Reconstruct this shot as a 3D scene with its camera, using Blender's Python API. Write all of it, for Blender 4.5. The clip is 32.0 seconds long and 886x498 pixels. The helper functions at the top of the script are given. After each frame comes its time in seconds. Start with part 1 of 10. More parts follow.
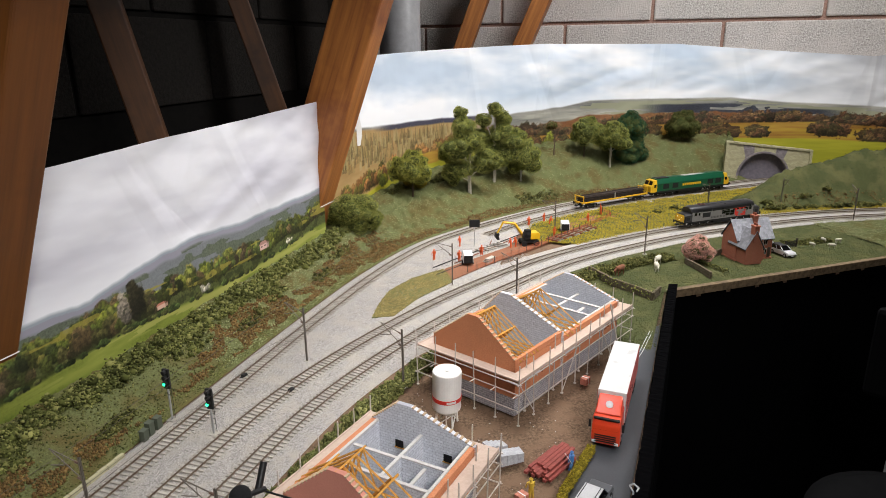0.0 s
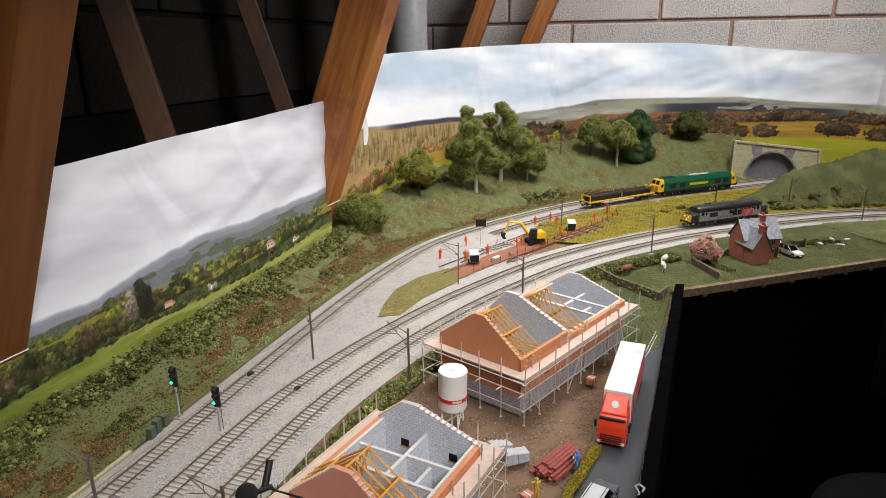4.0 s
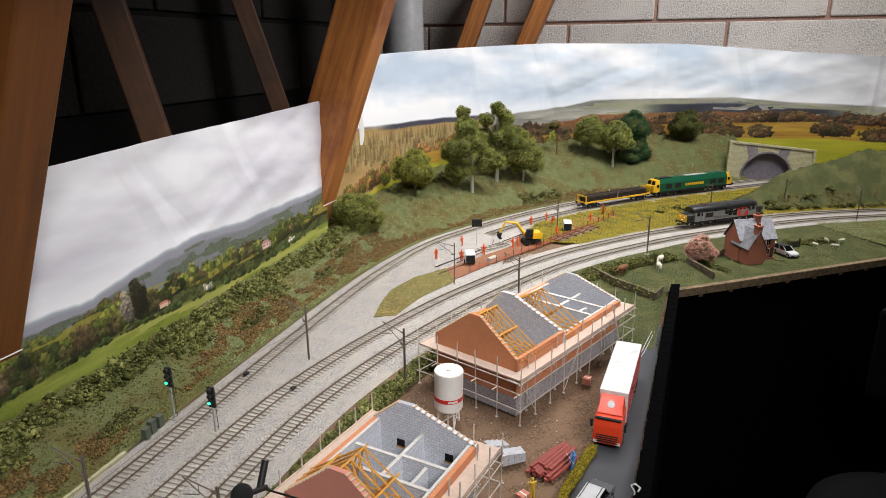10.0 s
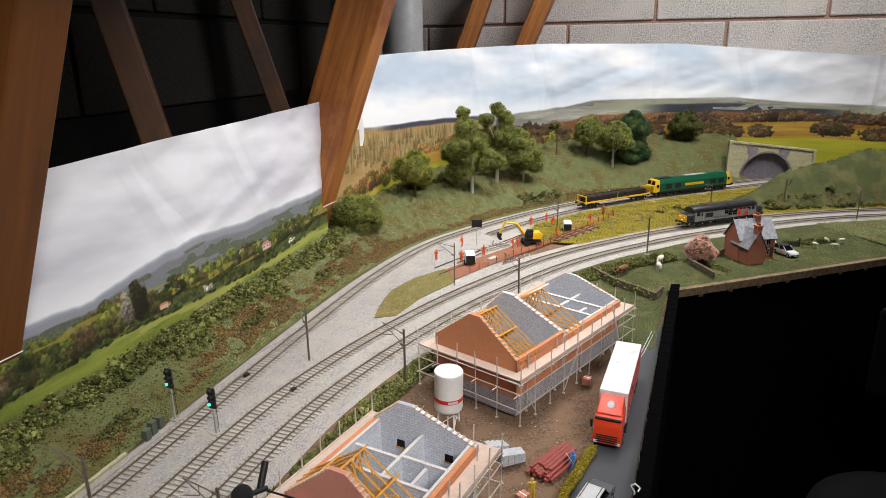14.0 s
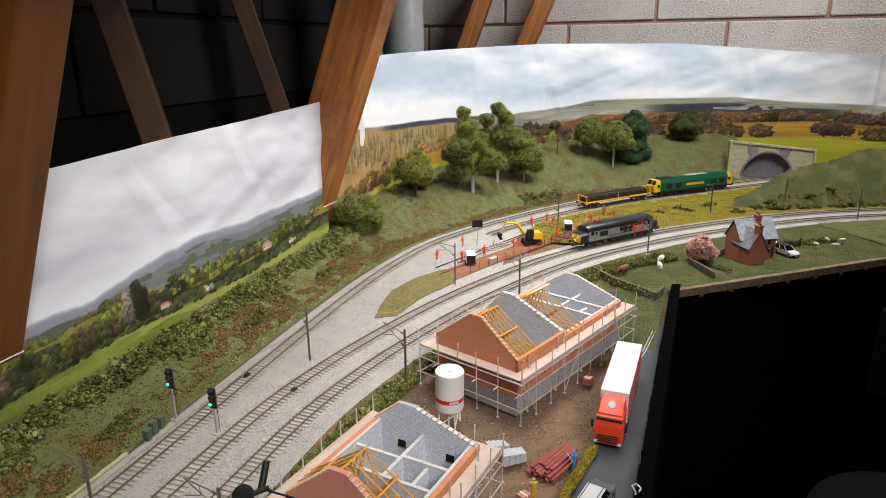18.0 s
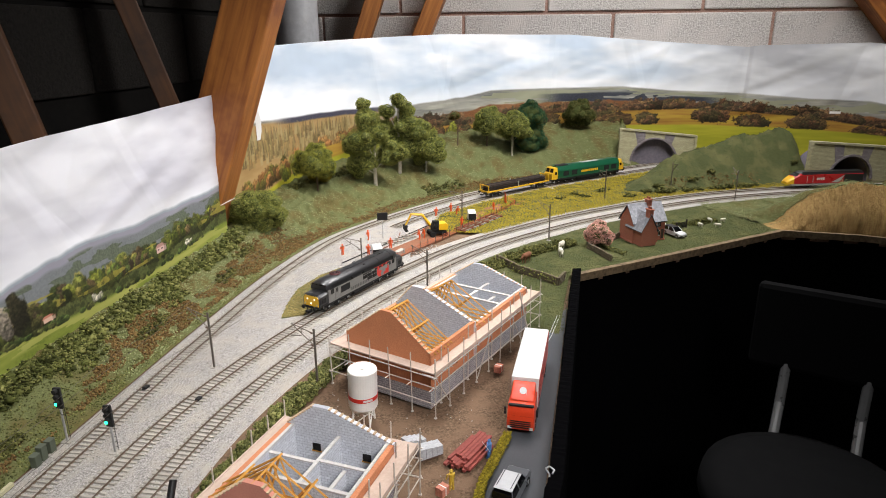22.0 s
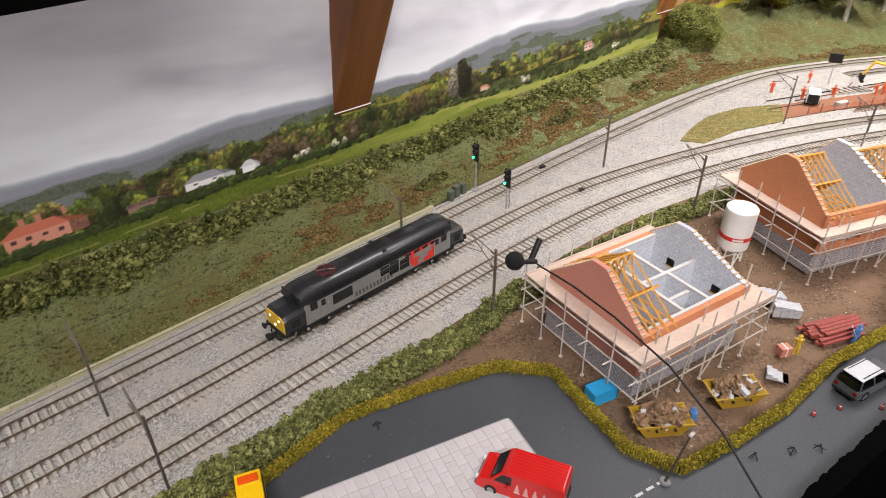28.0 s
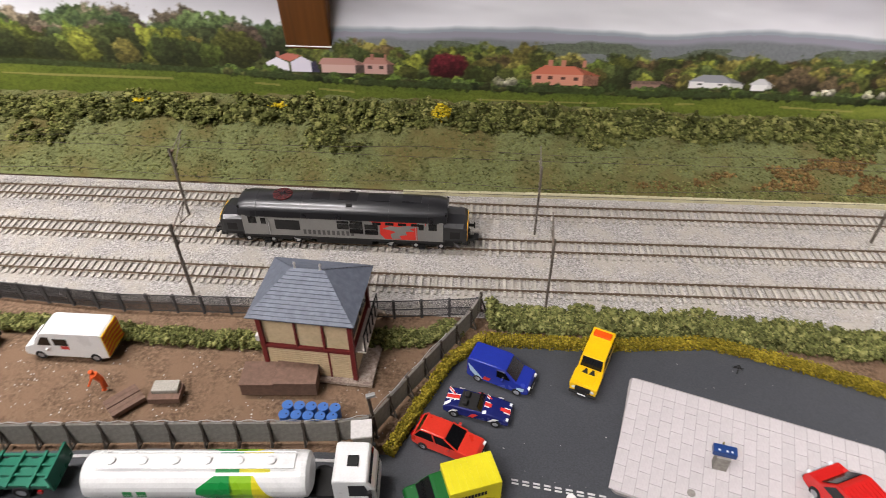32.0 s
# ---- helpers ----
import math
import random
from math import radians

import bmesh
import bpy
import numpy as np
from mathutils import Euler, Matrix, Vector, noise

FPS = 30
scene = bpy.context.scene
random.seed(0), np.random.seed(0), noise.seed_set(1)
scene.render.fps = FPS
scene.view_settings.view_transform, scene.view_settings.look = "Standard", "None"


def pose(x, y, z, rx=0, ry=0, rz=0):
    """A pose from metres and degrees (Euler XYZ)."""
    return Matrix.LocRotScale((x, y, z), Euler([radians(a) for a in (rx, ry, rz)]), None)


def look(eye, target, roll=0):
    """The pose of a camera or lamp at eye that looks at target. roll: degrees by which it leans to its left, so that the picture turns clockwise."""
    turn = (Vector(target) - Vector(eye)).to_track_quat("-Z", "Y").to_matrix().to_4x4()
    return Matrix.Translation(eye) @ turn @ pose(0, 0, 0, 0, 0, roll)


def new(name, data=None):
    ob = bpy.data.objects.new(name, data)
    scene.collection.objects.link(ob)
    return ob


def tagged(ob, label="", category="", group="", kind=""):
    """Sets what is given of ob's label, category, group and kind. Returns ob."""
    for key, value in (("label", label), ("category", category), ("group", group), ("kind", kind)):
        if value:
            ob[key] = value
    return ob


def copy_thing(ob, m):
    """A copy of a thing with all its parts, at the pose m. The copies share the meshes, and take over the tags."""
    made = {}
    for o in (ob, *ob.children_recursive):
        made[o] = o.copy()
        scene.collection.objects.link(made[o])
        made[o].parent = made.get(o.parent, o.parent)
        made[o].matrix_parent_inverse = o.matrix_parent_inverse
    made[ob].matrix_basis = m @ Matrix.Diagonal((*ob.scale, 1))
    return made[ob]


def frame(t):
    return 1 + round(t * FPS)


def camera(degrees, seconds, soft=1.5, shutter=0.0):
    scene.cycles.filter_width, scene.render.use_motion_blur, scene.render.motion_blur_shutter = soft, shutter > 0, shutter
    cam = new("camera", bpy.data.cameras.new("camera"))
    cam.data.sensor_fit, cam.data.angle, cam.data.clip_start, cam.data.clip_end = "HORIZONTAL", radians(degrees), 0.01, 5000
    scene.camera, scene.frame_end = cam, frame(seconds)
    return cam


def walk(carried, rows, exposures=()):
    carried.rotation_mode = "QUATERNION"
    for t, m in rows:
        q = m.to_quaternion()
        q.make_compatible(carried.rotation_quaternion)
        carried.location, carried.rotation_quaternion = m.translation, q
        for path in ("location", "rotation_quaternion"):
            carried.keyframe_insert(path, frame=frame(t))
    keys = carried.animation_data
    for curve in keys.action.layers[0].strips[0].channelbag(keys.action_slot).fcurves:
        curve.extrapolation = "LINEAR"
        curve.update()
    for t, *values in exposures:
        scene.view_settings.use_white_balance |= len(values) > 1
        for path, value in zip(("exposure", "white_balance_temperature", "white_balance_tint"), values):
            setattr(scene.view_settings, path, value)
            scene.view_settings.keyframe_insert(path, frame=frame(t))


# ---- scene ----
from math import cos, sin, pi, hypot, atan2

# Plan: x runs along the straight tracks, y towards the long backdrop, z up from the railhead board.
# The layout is a model to a scale of 1:76.2.
P = 1 / 76.2

cam = camera(68.6, 32.0, soft=0.6, shutter=0.35)
PATH = [
    (0, look((0.4941, -0.4332, 0.4330), (0.9497, -0.2892, 0.2859), -0.63)),
    (0.5, look((0.4942, -0.4326, 0.4332), (0.9499, -0.2888, 0.2859), -0.57)),
    (1, look((0.4937, -0.4325, 0.4335), (0.9494, -0.2890, 0.2861), -0.55)),
    (1.5, look((0.4937, -0.4350, 0.4338), (0.9491, -0.2909, 0.2861), -0.52)),
    (2, look((0.4951, -0.4349, 0.4324), (0.9508, -0.2914, 0.2847), -0.54)),
    (2.5, look((0.4939, -0.4349, 0.4334), (0.9495, -0.2919, 0.2853), -0.53)),
    (3, look((0.4935, -0.4350, 0.4331), (0.9487, -0.2899, 0.2854), -0.60)),
    (3.5, look((0.4936, -0.4335, 0.4333), (0.9479, -0.2860, 0.2857), -0.61)),
    (5.5, look((0.4934, -0.4338, 0.4342), (0.9471, -0.2845, 0.2863), -0.67)),
    (6, look((0.4937, -0.4332, 0.4336), (0.9476, -0.2842, 0.2859), -0.65)),
    (6.5, look((0.4940, -0.4331, 0.4334), (0.9481, -0.2851, 0.2855), -0.54)),
    (7, look((0.4935, -0.4351, 0.4337), (0.9477, -0.2873, 0.2857), -0.53)),
    (7.5, look((0.4937, -0.4353, 0.4330), (0.9480, -0.2881, 0.2851), -0.54)),
    (8, look((0.4935, -0.4338, 0.4326), (0.9482, -0.2874, 0.2848), -0.49)),
    (9, look((0.4940, -0.4353, 0.4340), (0.9485, -0.2886, 0.2859), -0.52)),
    (10, look((0.4941, -0.4337, 0.4329), (0.9491, -0.2879, 0.2854), -0.54)),
    (11, look((0.4937, -0.4341, 0.4337), (0.9486, -0.2882, 0.2861), -0.57)),
    (12, look((0.4935, -0.4350, 0.4333), (0.9485, -0.2887, 0.2862), -0.68)),
    (13, look((0.4937, -0.4349, 0.4331), (0.9487, -0.2887, 0.2860), -0.65)),
    (14, look((0.4937, -0.4350, 0.4336), (0.9486, -0.2888, 0.2864), -0.70)),
    (14.5, look((0.4937, -0.4345, 0.4338), (0.9485, -0.2879, 0.2866), -0.74)),
    (16.5, look((0.4935, -0.4328, 0.4335), (0.9485, -0.2867, 0.2863), -0.72)),
    (17, look((0.4937, -0.4319, 0.4332), (0.9487, -0.2861, 0.2861), -0.66)),
    (18, look((0.4936, -0.4343, 0.4336), (0.9484, -0.2879, 0.2864), -0.71)),
    (18.5, look((0.4939, -0.4332, 0.4329), (0.9490, -0.2876, 0.2859), -0.67)),
    (19, look((0.5002, -0.4331, 0.4328), (0.9585, -0.2988, 0.2847), -1.36)),
    (19.5, look((0.5109, -0.4245, 0.4327), (0.9790, -0.3367, 0.2804), -1.38)),
    (20, look((0.5130, -0.4199, 0.4331), (0.9850, -0.3611, 0.2791), -1.35)),
    (20.5, look((0.5112, -0.4204, 0.4367), (0.9848, -0.3801, 0.2813), -1.01)),
    (21, look((0.5070, -0.4209, 0.4373), (0.9813, -0.3892, 0.2824), -0.77)),
    (21.5, look((0.5009, -0.4254, 0.4382), (0.9732, -0.3723, 0.2830), -0.33)),
    (22, look((0.4989, -0.4288, 0.4376), (0.9683, -0.3543, 0.2824), -0.45)),
    (22.5, look((0.4995, -0.4279, 0.4355), (0.9669, -0.3398, 0.2811), -0.56)),
    (23, look((0.4932, -0.4285, 0.4367), (0.9560, -0.3238, 0.2788), -0.12)),
    (23.5, look((0.4923, -0.4329, 0.4340), (0.9409, -0.2932, 0.2630), -0.07)),
    (24, look((0.4908, -0.4402, 0.4360), (0.9237, -0.2739, 0.2491), -0.28)),
    (24.5, look((0.4891, -0.4411, 0.4335), (0.9083, -0.2544, 0.2351), -0.18)),
    (26.5, look((0.4850, -0.4485, 0.4297), (0.8410, -0.1905, 0.1916), -0.31)),
    (27, look((0.4800, -0.4500, 0.4323), (0.8165, -0.1777, 0.1820), -0.13)),
    (27.5, look((0.4789, -0.4546, 0.4304), (0.7916, -0.1654, 0.1687), -0.14)),
    (28, look((0.4772, -0.4577, 0.4266), (0.7647, -0.1529, 0.1536), -0.06)),
    (28.5, look((0.4759, -0.4608, 0.4253), (0.7344, -0.1414, 0.1405), 0.07)),
    (29, look((0.4763, -0.4672, 0.4233), (0.7012, -0.1323, 0.1280), -0.04)),
    (29.5, look((0.4745, -0.4724, 0.4231), (0.6639, -0.1250, 0.1175), 0.14)),
    (30, look((0.4718, -0.4782, 0.4234), (0.6236, -0.1200, 0.1093), 0.45)),
    (30.5, look((0.4732, -0.4860, 0.4216), (0.5822, -0.1170, 0.1022), 0.32)),
    (31, look((0.4706, -0.4945, 0.4198), (0.5382, -0.1177, 0.0982), 0.63)),
    (31.5, look((0.4748, -0.5015, 0.4227), (0.4947, -0.1212, 0.0987), 0.33)),
    (32, look((0.4797, -0.5089, 0.4225), (0.4510, -0.1264, 0.1017), -0.05)),
]
walk(cam, PATH, ((0, -0.14, 6450, 11), (18.5, -0.14, 6450, 11), (20, -0.12, 6450, 11), (21, 0.02, 6450, 11), (22.5, 0.0, 6450, 11), (24, 0.0, 6450, 11), (28, 0.2, 6600, 15), (32, 0.45, 6600, 15)))

# ---- light: unseen strip lamps above the layout, added fills, a dim loft around it ----
world = bpy.data.worlds.new("loft_gloom")
scene.world = world
world.use_nodes = True
world.node_tree.nodes["Background"].inputs[0].default_value = (1.0, 0.93, 0.84, 1)
world.node_tree.nodes["Background"].inputs[1].default_value = 0.03


def strip_lamp(x, y, z, tx, ty, length, watts, spread, turn=0.0, warm=(1.0, 0.985, 0.97), width=0.10):
    data = bpy.data.lights.new("strip_lamp", "AREA")
    data.shape, data.size, data.size_y = "RECTANGLE", length, width
    data.energy, data.color, data.spread = watts, warm, radians(spread)
    ob = new("strip_lamp", data)
    ob.matrix_world = look((x, y, z), (tx, ty, 0.0), turn)
    return ob


strip_lamp(-0.30, -0.20, 1.05, -0.30, -0.12, 1.0, 5.4, 92)
strip_lamp(1.62, -0.22, 1.05, 1.62, -0.14, 1.1, 5.6, 92)
strip_lamp(2.10, -0.80, 1.25, 2.50, -0.25, 0.9, 14.0, 130, 90)
# Added fill lamps: one at the far wall, two from the operators' side.
strip_lamp(2.30, -1.20, 1.40, 3.0, -1.45, 0.8, 9.0, 160, 90)
strip_lamp(0.20, -1.10, 1.20, 1.20, -0.15, 0.7, 3.8, 64, width=0.25)
strip_lamp(-0.45, -0.95, 1.10, -0.05, 0.20, 0.7, 2.6, 70, width=0.25)


# ---- materials ----
def srgb(r, g, b):
    return tuple(((c / 255 + 0.055) / 1.055) ** 2.4 if c > 10 else c / 255 / 12.92 for c in (r, g, b))


def ramp(nt, source, stops):
    node = nt.nodes.new("ShaderNodeValToRGB")
    el = node.color_ramp.elements
    while len(el) < len(stops):
        el.new(0.5)
    for e, (at, c) in zip(el, stops):
        e.position, e.color = at, (*c[:3], 1)
    nt.links.new(source, node.inputs[0])
    return node.outputs[0]


def noise_tex(nt, vec, scale, detail=4, rough=0.6):
    node = nt.nodes.new("ShaderNodeTexNoise")
    node.inputs["Scale"].default_value, node.inputs["Detail"].default_value = scale, detail
    node.inputs["Roughness"].default_value = rough
    nt.links.new(vec, node.inputs["Vector"])
    return node.outputs[0]


def blend(nt, kind, fac, a, b):
    node = nt.nodes.new("ShaderNodeMix")
    node.data_type, node.blend_type = "RGBA", kind
    for sock, v in ((node.inputs[0], fac), (node.inputs[6], a), (node.inputs[7], b)):
        if isinstance(v, bpy.types.NodeSocket):
            nt.links.new(v, sock)
        elif isinstance(v, (int, float)):
            sock.default_value = v
        else:
            sock.default_value = (*v[:3], 1)
    return node.outputs[2]


MATS = {}


def mat(name, a, b=None, rough=0.6, metal=0.0, grain=600.0, stain=40.0, bump=0.15, depth=0.0006, spec=0.4,
        third=None, each=0.0, glow=0.0, space="Object", coat=0.0, hard=0.18, tall=1.0):
    """Two colours mixed by grain and stains; relief by the grain; each: brightness spread between alike pieces."""
    if name in MATS:
        return MATS[name]
    m = bpy.data.materials.new(name)
    m.use_nodes = True
    nt = m.node_tree
    bs = nt.nodes["Principled BSDF"]
    if b is None:
        b = tuple(c * 0.78 for c in a)
    if space == "World":
        vec = nt.nodes.new("ShaderNodeNewGeometry").outputs["Position"]
    else:
        vec = nt.nodes.new("ShaderNodeTexCoord").outputs["Object"]
    if tall != 1.0:
        mp = nt.nodes.new("ShaderNodeMapping")
        mp.inputs["Scale"].default_value = (1, 1, tall)
        nt.links.new(vec, mp.inputs[0])
        vec = mp.outputs[0]
    fine = noise_tex(nt, vec, grain, 5, 0.65)
    large = noise_tex(nt, vec, stain, 3, 0.55)
    col = blend(nt, "MIX", ramp(nt, fine, ((0.5 - hard, (0, 0, 0)), (0.5 + hard, (1, 1, 1)))), a, b)
    if third is not None:
        col = blend(nt, "MIX", ramp(nt, large, ((0.45, (0, 0, 0)), (0.62, (1, 1, 1)))), col, third)
    else:
        col = blend(nt, "MULTIPLY", 0.5, col, ramp(nt, large, ((0.25, (0.72, 0.72, 0.72)), (0.7, (1, 1, 1)))))
    if each:
        info = nt.nodes.new("ShaderNodeObjectInfo").outputs["Random"]
        lo, hi = 1 - each, 1.0
        col = blend(nt, "MULTIPLY", 1.0, col, ramp(nt, info, ((0, (lo, lo, lo)), (1, (hi, hi, hi)))))
    nt.links.new(col, bs.inputs["Base Color"])
    bs.inputs["Metallic"].default_value = metal
    bs.inputs["Specular IOR Level"].default_value = spec
    bs.inputs["Coat Weight"].default_value = coat
    rr = nt.nodes.new("ShaderNodeMapRange")
    rr.inputs[3].default_value, rr.inputs[4].default_value = max(rough - 0.1, 0.03), min(rough + 0.1, 1.0)
    nt.links.new(large, rr.inputs[0])
    nt.links.new(rr.outputs[0], bs.inputs["Roughness"])
    if bump:
        bp = nt.nodes.new("ShaderNodeBump")
        bp.inputs["Strength"].default_value, bp.inputs["Distance"].default_value = bump, depth
        nt.links.new(fine, bp.inputs["Height"])
        nt.links.new(bp.outputs[0], bs.inputs["Normal"])
    if glow:
        bs.inputs["Emission Color"].default_value = (*a, 1)
        bs.inputs["Emission Strength"].default_value = glow
    MATS[name] = m
    return m


def paint(name, rgb, rough=0.35, **k):
    c = srgb(*rgb)
    k.setdefault("grain", 900.0)
    k.setdefault("bump", 0.05)
    k.setdefault("spec", 0.4)
    return mat(name, c, tuple(v * 0.88 for v in c), rough, **k)


def plank_mat(name, a, b, third):
    """Sawn softwood with long grain streaks along the local x axis, and knots."""
    m = bpy.data.materials.new(name)
    m.use_nodes = True
    nt = m.node_tree
    bs = nt.nodes["Principled BSDF"]
    tc = nt.nodes.new("ShaderNodeTexCoord").outputs["Object"]
    mp = nt.nodes.new("ShaderNodeMapping")
    mp.inputs["Scale"].default_value = (3.0, 60.0, 60.0)
    nt.links.new(tc, mp.inputs[0])
    streak = noise_tex(nt, mp.outputs[0], 1.5, 6, 0.6)
    col = blend(nt, "MIX", ramp(nt, streak, ((0.3, (0, 0, 0)), (0.7, (1, 1, 1)))), a, b)
    blot = noise_tex(nt, tc, 7.0, 4, 0.6)
    col = blend(nt, "MIX", ramp(nt, blot, ((0.52, (0, 0, 0)), (0.7, (1, 1, 1)))), col, third)
    vo = nt.nodes.new("ShaderNodeTexVoronoi")
    vo.inputs["Scale"].default_value = 4.0
    nt.links.new(tc, vo.inputs["Vector"])
    col = blend(nt, "MIX", ramp(nt, vo.outputs["Distance"], ((0.03, (1, 1, 1)), (0.09, (0, 0, 0)))), col, tuple(c * 0.35 for c in third))
    nt.links.new(col, bs.inputs["Base Color"])
    bs.inputs["Roughness"].default_value = 0.55
    bp = nt.nodes.new("ShaderNodeBump")
    bp.inputs["Strength"].default_value, bp.inputs["Distance"].default_value = 0.3, 0.001
    nt.links.new(streak, bp.inputs["Height"])
    nt.links.new(bp.outputs[0], bs.inputs["Normal"])
    return m


def printed_mat(name, rough=0.55, wave=0.0):
    """Printed paper: the colours are the print on the sheet, with a little crumple."""
    m = bpy.data.materials.new(name)
    m.use_nodes = True
    nt = m.node_tree
    bs = nt.nodes["Principled BSDF"]
    at = nt.nodes.new("ShaderNodeAttribute")
    at.attribute_name = "print"
    pos = nt.nodes.new("ShaderNodeNewGeometry").outputs["Position"]
    n = noise_tex(nt, pos, 260.0, 4, 0.7)
    lum = nt.nodes.new("ShaderNodeRGBToBW")
    nt.links.new(at.outputs["Color"], lum.inputs[0])
    dark = nt.nodes.new("ShaderNodeMapRange")
    for i, v in enumerate((0.14, 0.24, 0.55, 0.0)):
        dark.inputs[i + 1].default_value = v
    nt.links.new(lum.outputs[0], dark.inputs[0])
    col = blend(nt, "MULTIPLY", dark.outputs[0], at.outputs["Color"], ramp(nt, n, ((0.35, (0.35, 0.37, 0.35)), (0.62, (1.25, 1.25, 1.2)))))
    nt.links.new(col, bs.inputs["Base Color"])
    bs.inputs["Roughness"].default_value = rough
    bs.inputs["Specular IOR Level"].default_value = 0.3
    big = noise_tex(nt, pos, 9.0, 3, 0.5)
    bp = nt.nodes.new("ShaderNodeBump")
    bp.inputs["Strength"].default_value, bp.inputs["Distance"].default_value = 0.12, 0.01
    nt.links.new(big, bp.inputs["Height"])
    nt.links.new(bp.outputs[0], bs.inputs["Normal"])
    return m


# ---- mesh helpers ----
def part(name, bm, material, parent=None, label="", k=P, smooth=False):
    """Links a bmesh, scaled by k, as one mesh object under parent."""
    if k != 1:
        bmesh.ops.scale(bm, vec=(k, k, k), verts=bm.verts)
    me = bpy.data.meshes.new(name)
    bm.to_mesh(me)
    bm.free()
    return hang(name, me, material, parent, label, smooth)


def hang(name, me, material, parent=None, label="", smooth=False):
    for one in material if isinstance(material, (list, tuple)) else (material,):
        me.materials.append(one)
    if smooth:
        me.shade_smooth()
    ob = new(name, me)
    ob.parent = parent
    if label:
        ob["label"] = label
    return ob


def again(ob, m=None, parent=None):
    """One more part on the same mesh data."""
    o = new(ob.name.split(".")[0], ob.data)
    o.parent = parent if parent is not None else ob.parent
    if "label" in ob:
        o["label"] = ob["label"]
    if m is not None:
        o.matrix_basis = m
    return o


def thing(name, label, category, m=None, group="", kind=""):
    ob = new(name)
    ob.empty_display_size = 0.01
    if m is not None:
        ob.matrix_basis = m
    return tagged(ob, label, category, group, kind)


def bx(bm, x0, x1, y0, y1, z0, z1, m=None, bevel=0.0):
    vs = [bm.verts.new(v) for v in ((x0, y0, z0), (x1, y0, z0), (x1, y1, z0), (x0, y1, z0), (x0, y0, z1), (x1, y0, z1), (x1, y1, z1), (x0, y1, z1))]
    fs = [bm.faces.new([vs[i] for i in f]) for f in ((3, 2, 1, 0), (4, 5, 6, 7), (0, 1, 5, 4), (1, 2, 6, 5), (2, 3, 7, 6), (3, 0, 4, 7))]
    if m is not None:
        bmesh.ops.transform(bm, matrix=m, verts=vs)
    if bevel:
        es = list({e for f in fs for e in f.edges})
        bmesh.ops.bevel(bm, geom=es, offset=bevel, segments=2, affect="EDGES", profile=0.5)
    return bm


def box(x0, x1, y0, y1, z0, z1, bevel=0.0):
    return bx(bmesh.new(), x0, x1, y0, y1, z0, z1, None, bevel)


def rod(bm, p, q, r, n=6, r2=None, caps=True):
    """A round bar from p to q."""
    p, q = Vector(p), Vector(q)
    d = q - p
    turn = d.to_track_quat("Z", "Y").to_matrix()
    r2 = r if r2 is None else r2
    rings = []
    for c, rad in ((p, r), (q, r2)):
        rings.append([bm.verts.new(c + turn @ Vector((rad * cos(2 * pi * i / n), rad * sin(2 * pi * i / n), 0))) for i in range(n)])
    for i in range(n):
        j = (i + 1) % n
        bm.faces.new((rings[0][i], rings[0][j], rings[1][j], rings[1][i]))
    if caps:
        bm.faces.new(rings[0][::-1])
        bm.faces.new(rings[1])
    return bm


def bar(p, q, r, n=6, r2=None):
    return rod(bmesh.new(), p, q, r, n, r2)


def tube(points, r, n=6):
    bm = bmesh.new()
    for p, q in zip(points, points[1:]):
        rod(bm, p, q, r, n)
    return bm


def loft(bm, rings, closed=True, caps=True):
    """Skin through rings of points."""
    vr = [[bm.verts.new(p) for p in ring] for ring in rings]
    n = len(vr[0])
    for a, b in zip(vr, vr[1:]):
        for i in range(n if closed else n - 1):
            j = (i + 1) % n
            bm.faces.new((a[i], a[j], b[j], b[i]))
    if caps and closed:
        bm.faces.new(vr[0][::-1])
        bm.faces.new(vr[-1])
    return bm


def prism(profile, y0, y1, bm=None):
    """A profile in x, z, pulled from y0 to y1."""
    bm = bmesh.new() if bm is None else bm
    loft(bm, [[(x, y0, z) for x, z in profile], [(x, y1, z) for x, z in profile]])
    bmesh.ops.recalc_face_normals(bm, faces=bm.faces)
    return bm


def turned(profile, n=20, bm=None, at=(0, 0, 0)):
    """A profile of radius, height turned about z."""
    bm = bmesh.new() if bm is None else bm
    ox, oy, oz = at
    loft(bm, [[(ox + r * cos(2 * pi * i / n), oy + r * sin(2 * pi * i / n), oz + z) for i in range(n)] for r, z in profile])
    bmesh.ops.recalc_face_normals(bm, faces=bm.faces)
    return bm


def spline(points, step=0.1):
    """Points at even steps along a smooth curve through the given ones (decimetres in, metres out)."""
    q = np.array(points, float) * 0.1
    q = np.vstack([2 * q[0] - q[1], q, 2 * q[-1] - q[-2]])
    out = []
    for i in range(1, len(q) - 2):
        a, b, c, d = q[i - 1:i + 3]
        for k in range(30):
            t = k / 30
            out.append(0.5 * (2 * b + (c - a) * t + (2 * a - 5 * b + 4 * c - d) * t * t + (3 * b - a - 3 * c + d) * t ** 3))
    out.append(q[-2])
    return even(np.array(out), step)


def even(pts, step):
    s = np.r_[0, np.cumsum(np.linalg.norm(np.diff(pts, axis=0), axis=1))]
    n = max(2, int(round(s[-1] / step)) + 1)
    at = np.linspace(0, s[-1], n)
    return np.stack([np.interp(at, s, pts[:, i]) for i in range(pts.shape[1])], 1)


def soften(pts, rounds=8):
    pts = pts.copy()
    for _ in range(rounds):
        pts[1:-1] = 0.5 * pts[1:-1] + 0.25 * (pts[:-2] + pts[2:])
    return pts


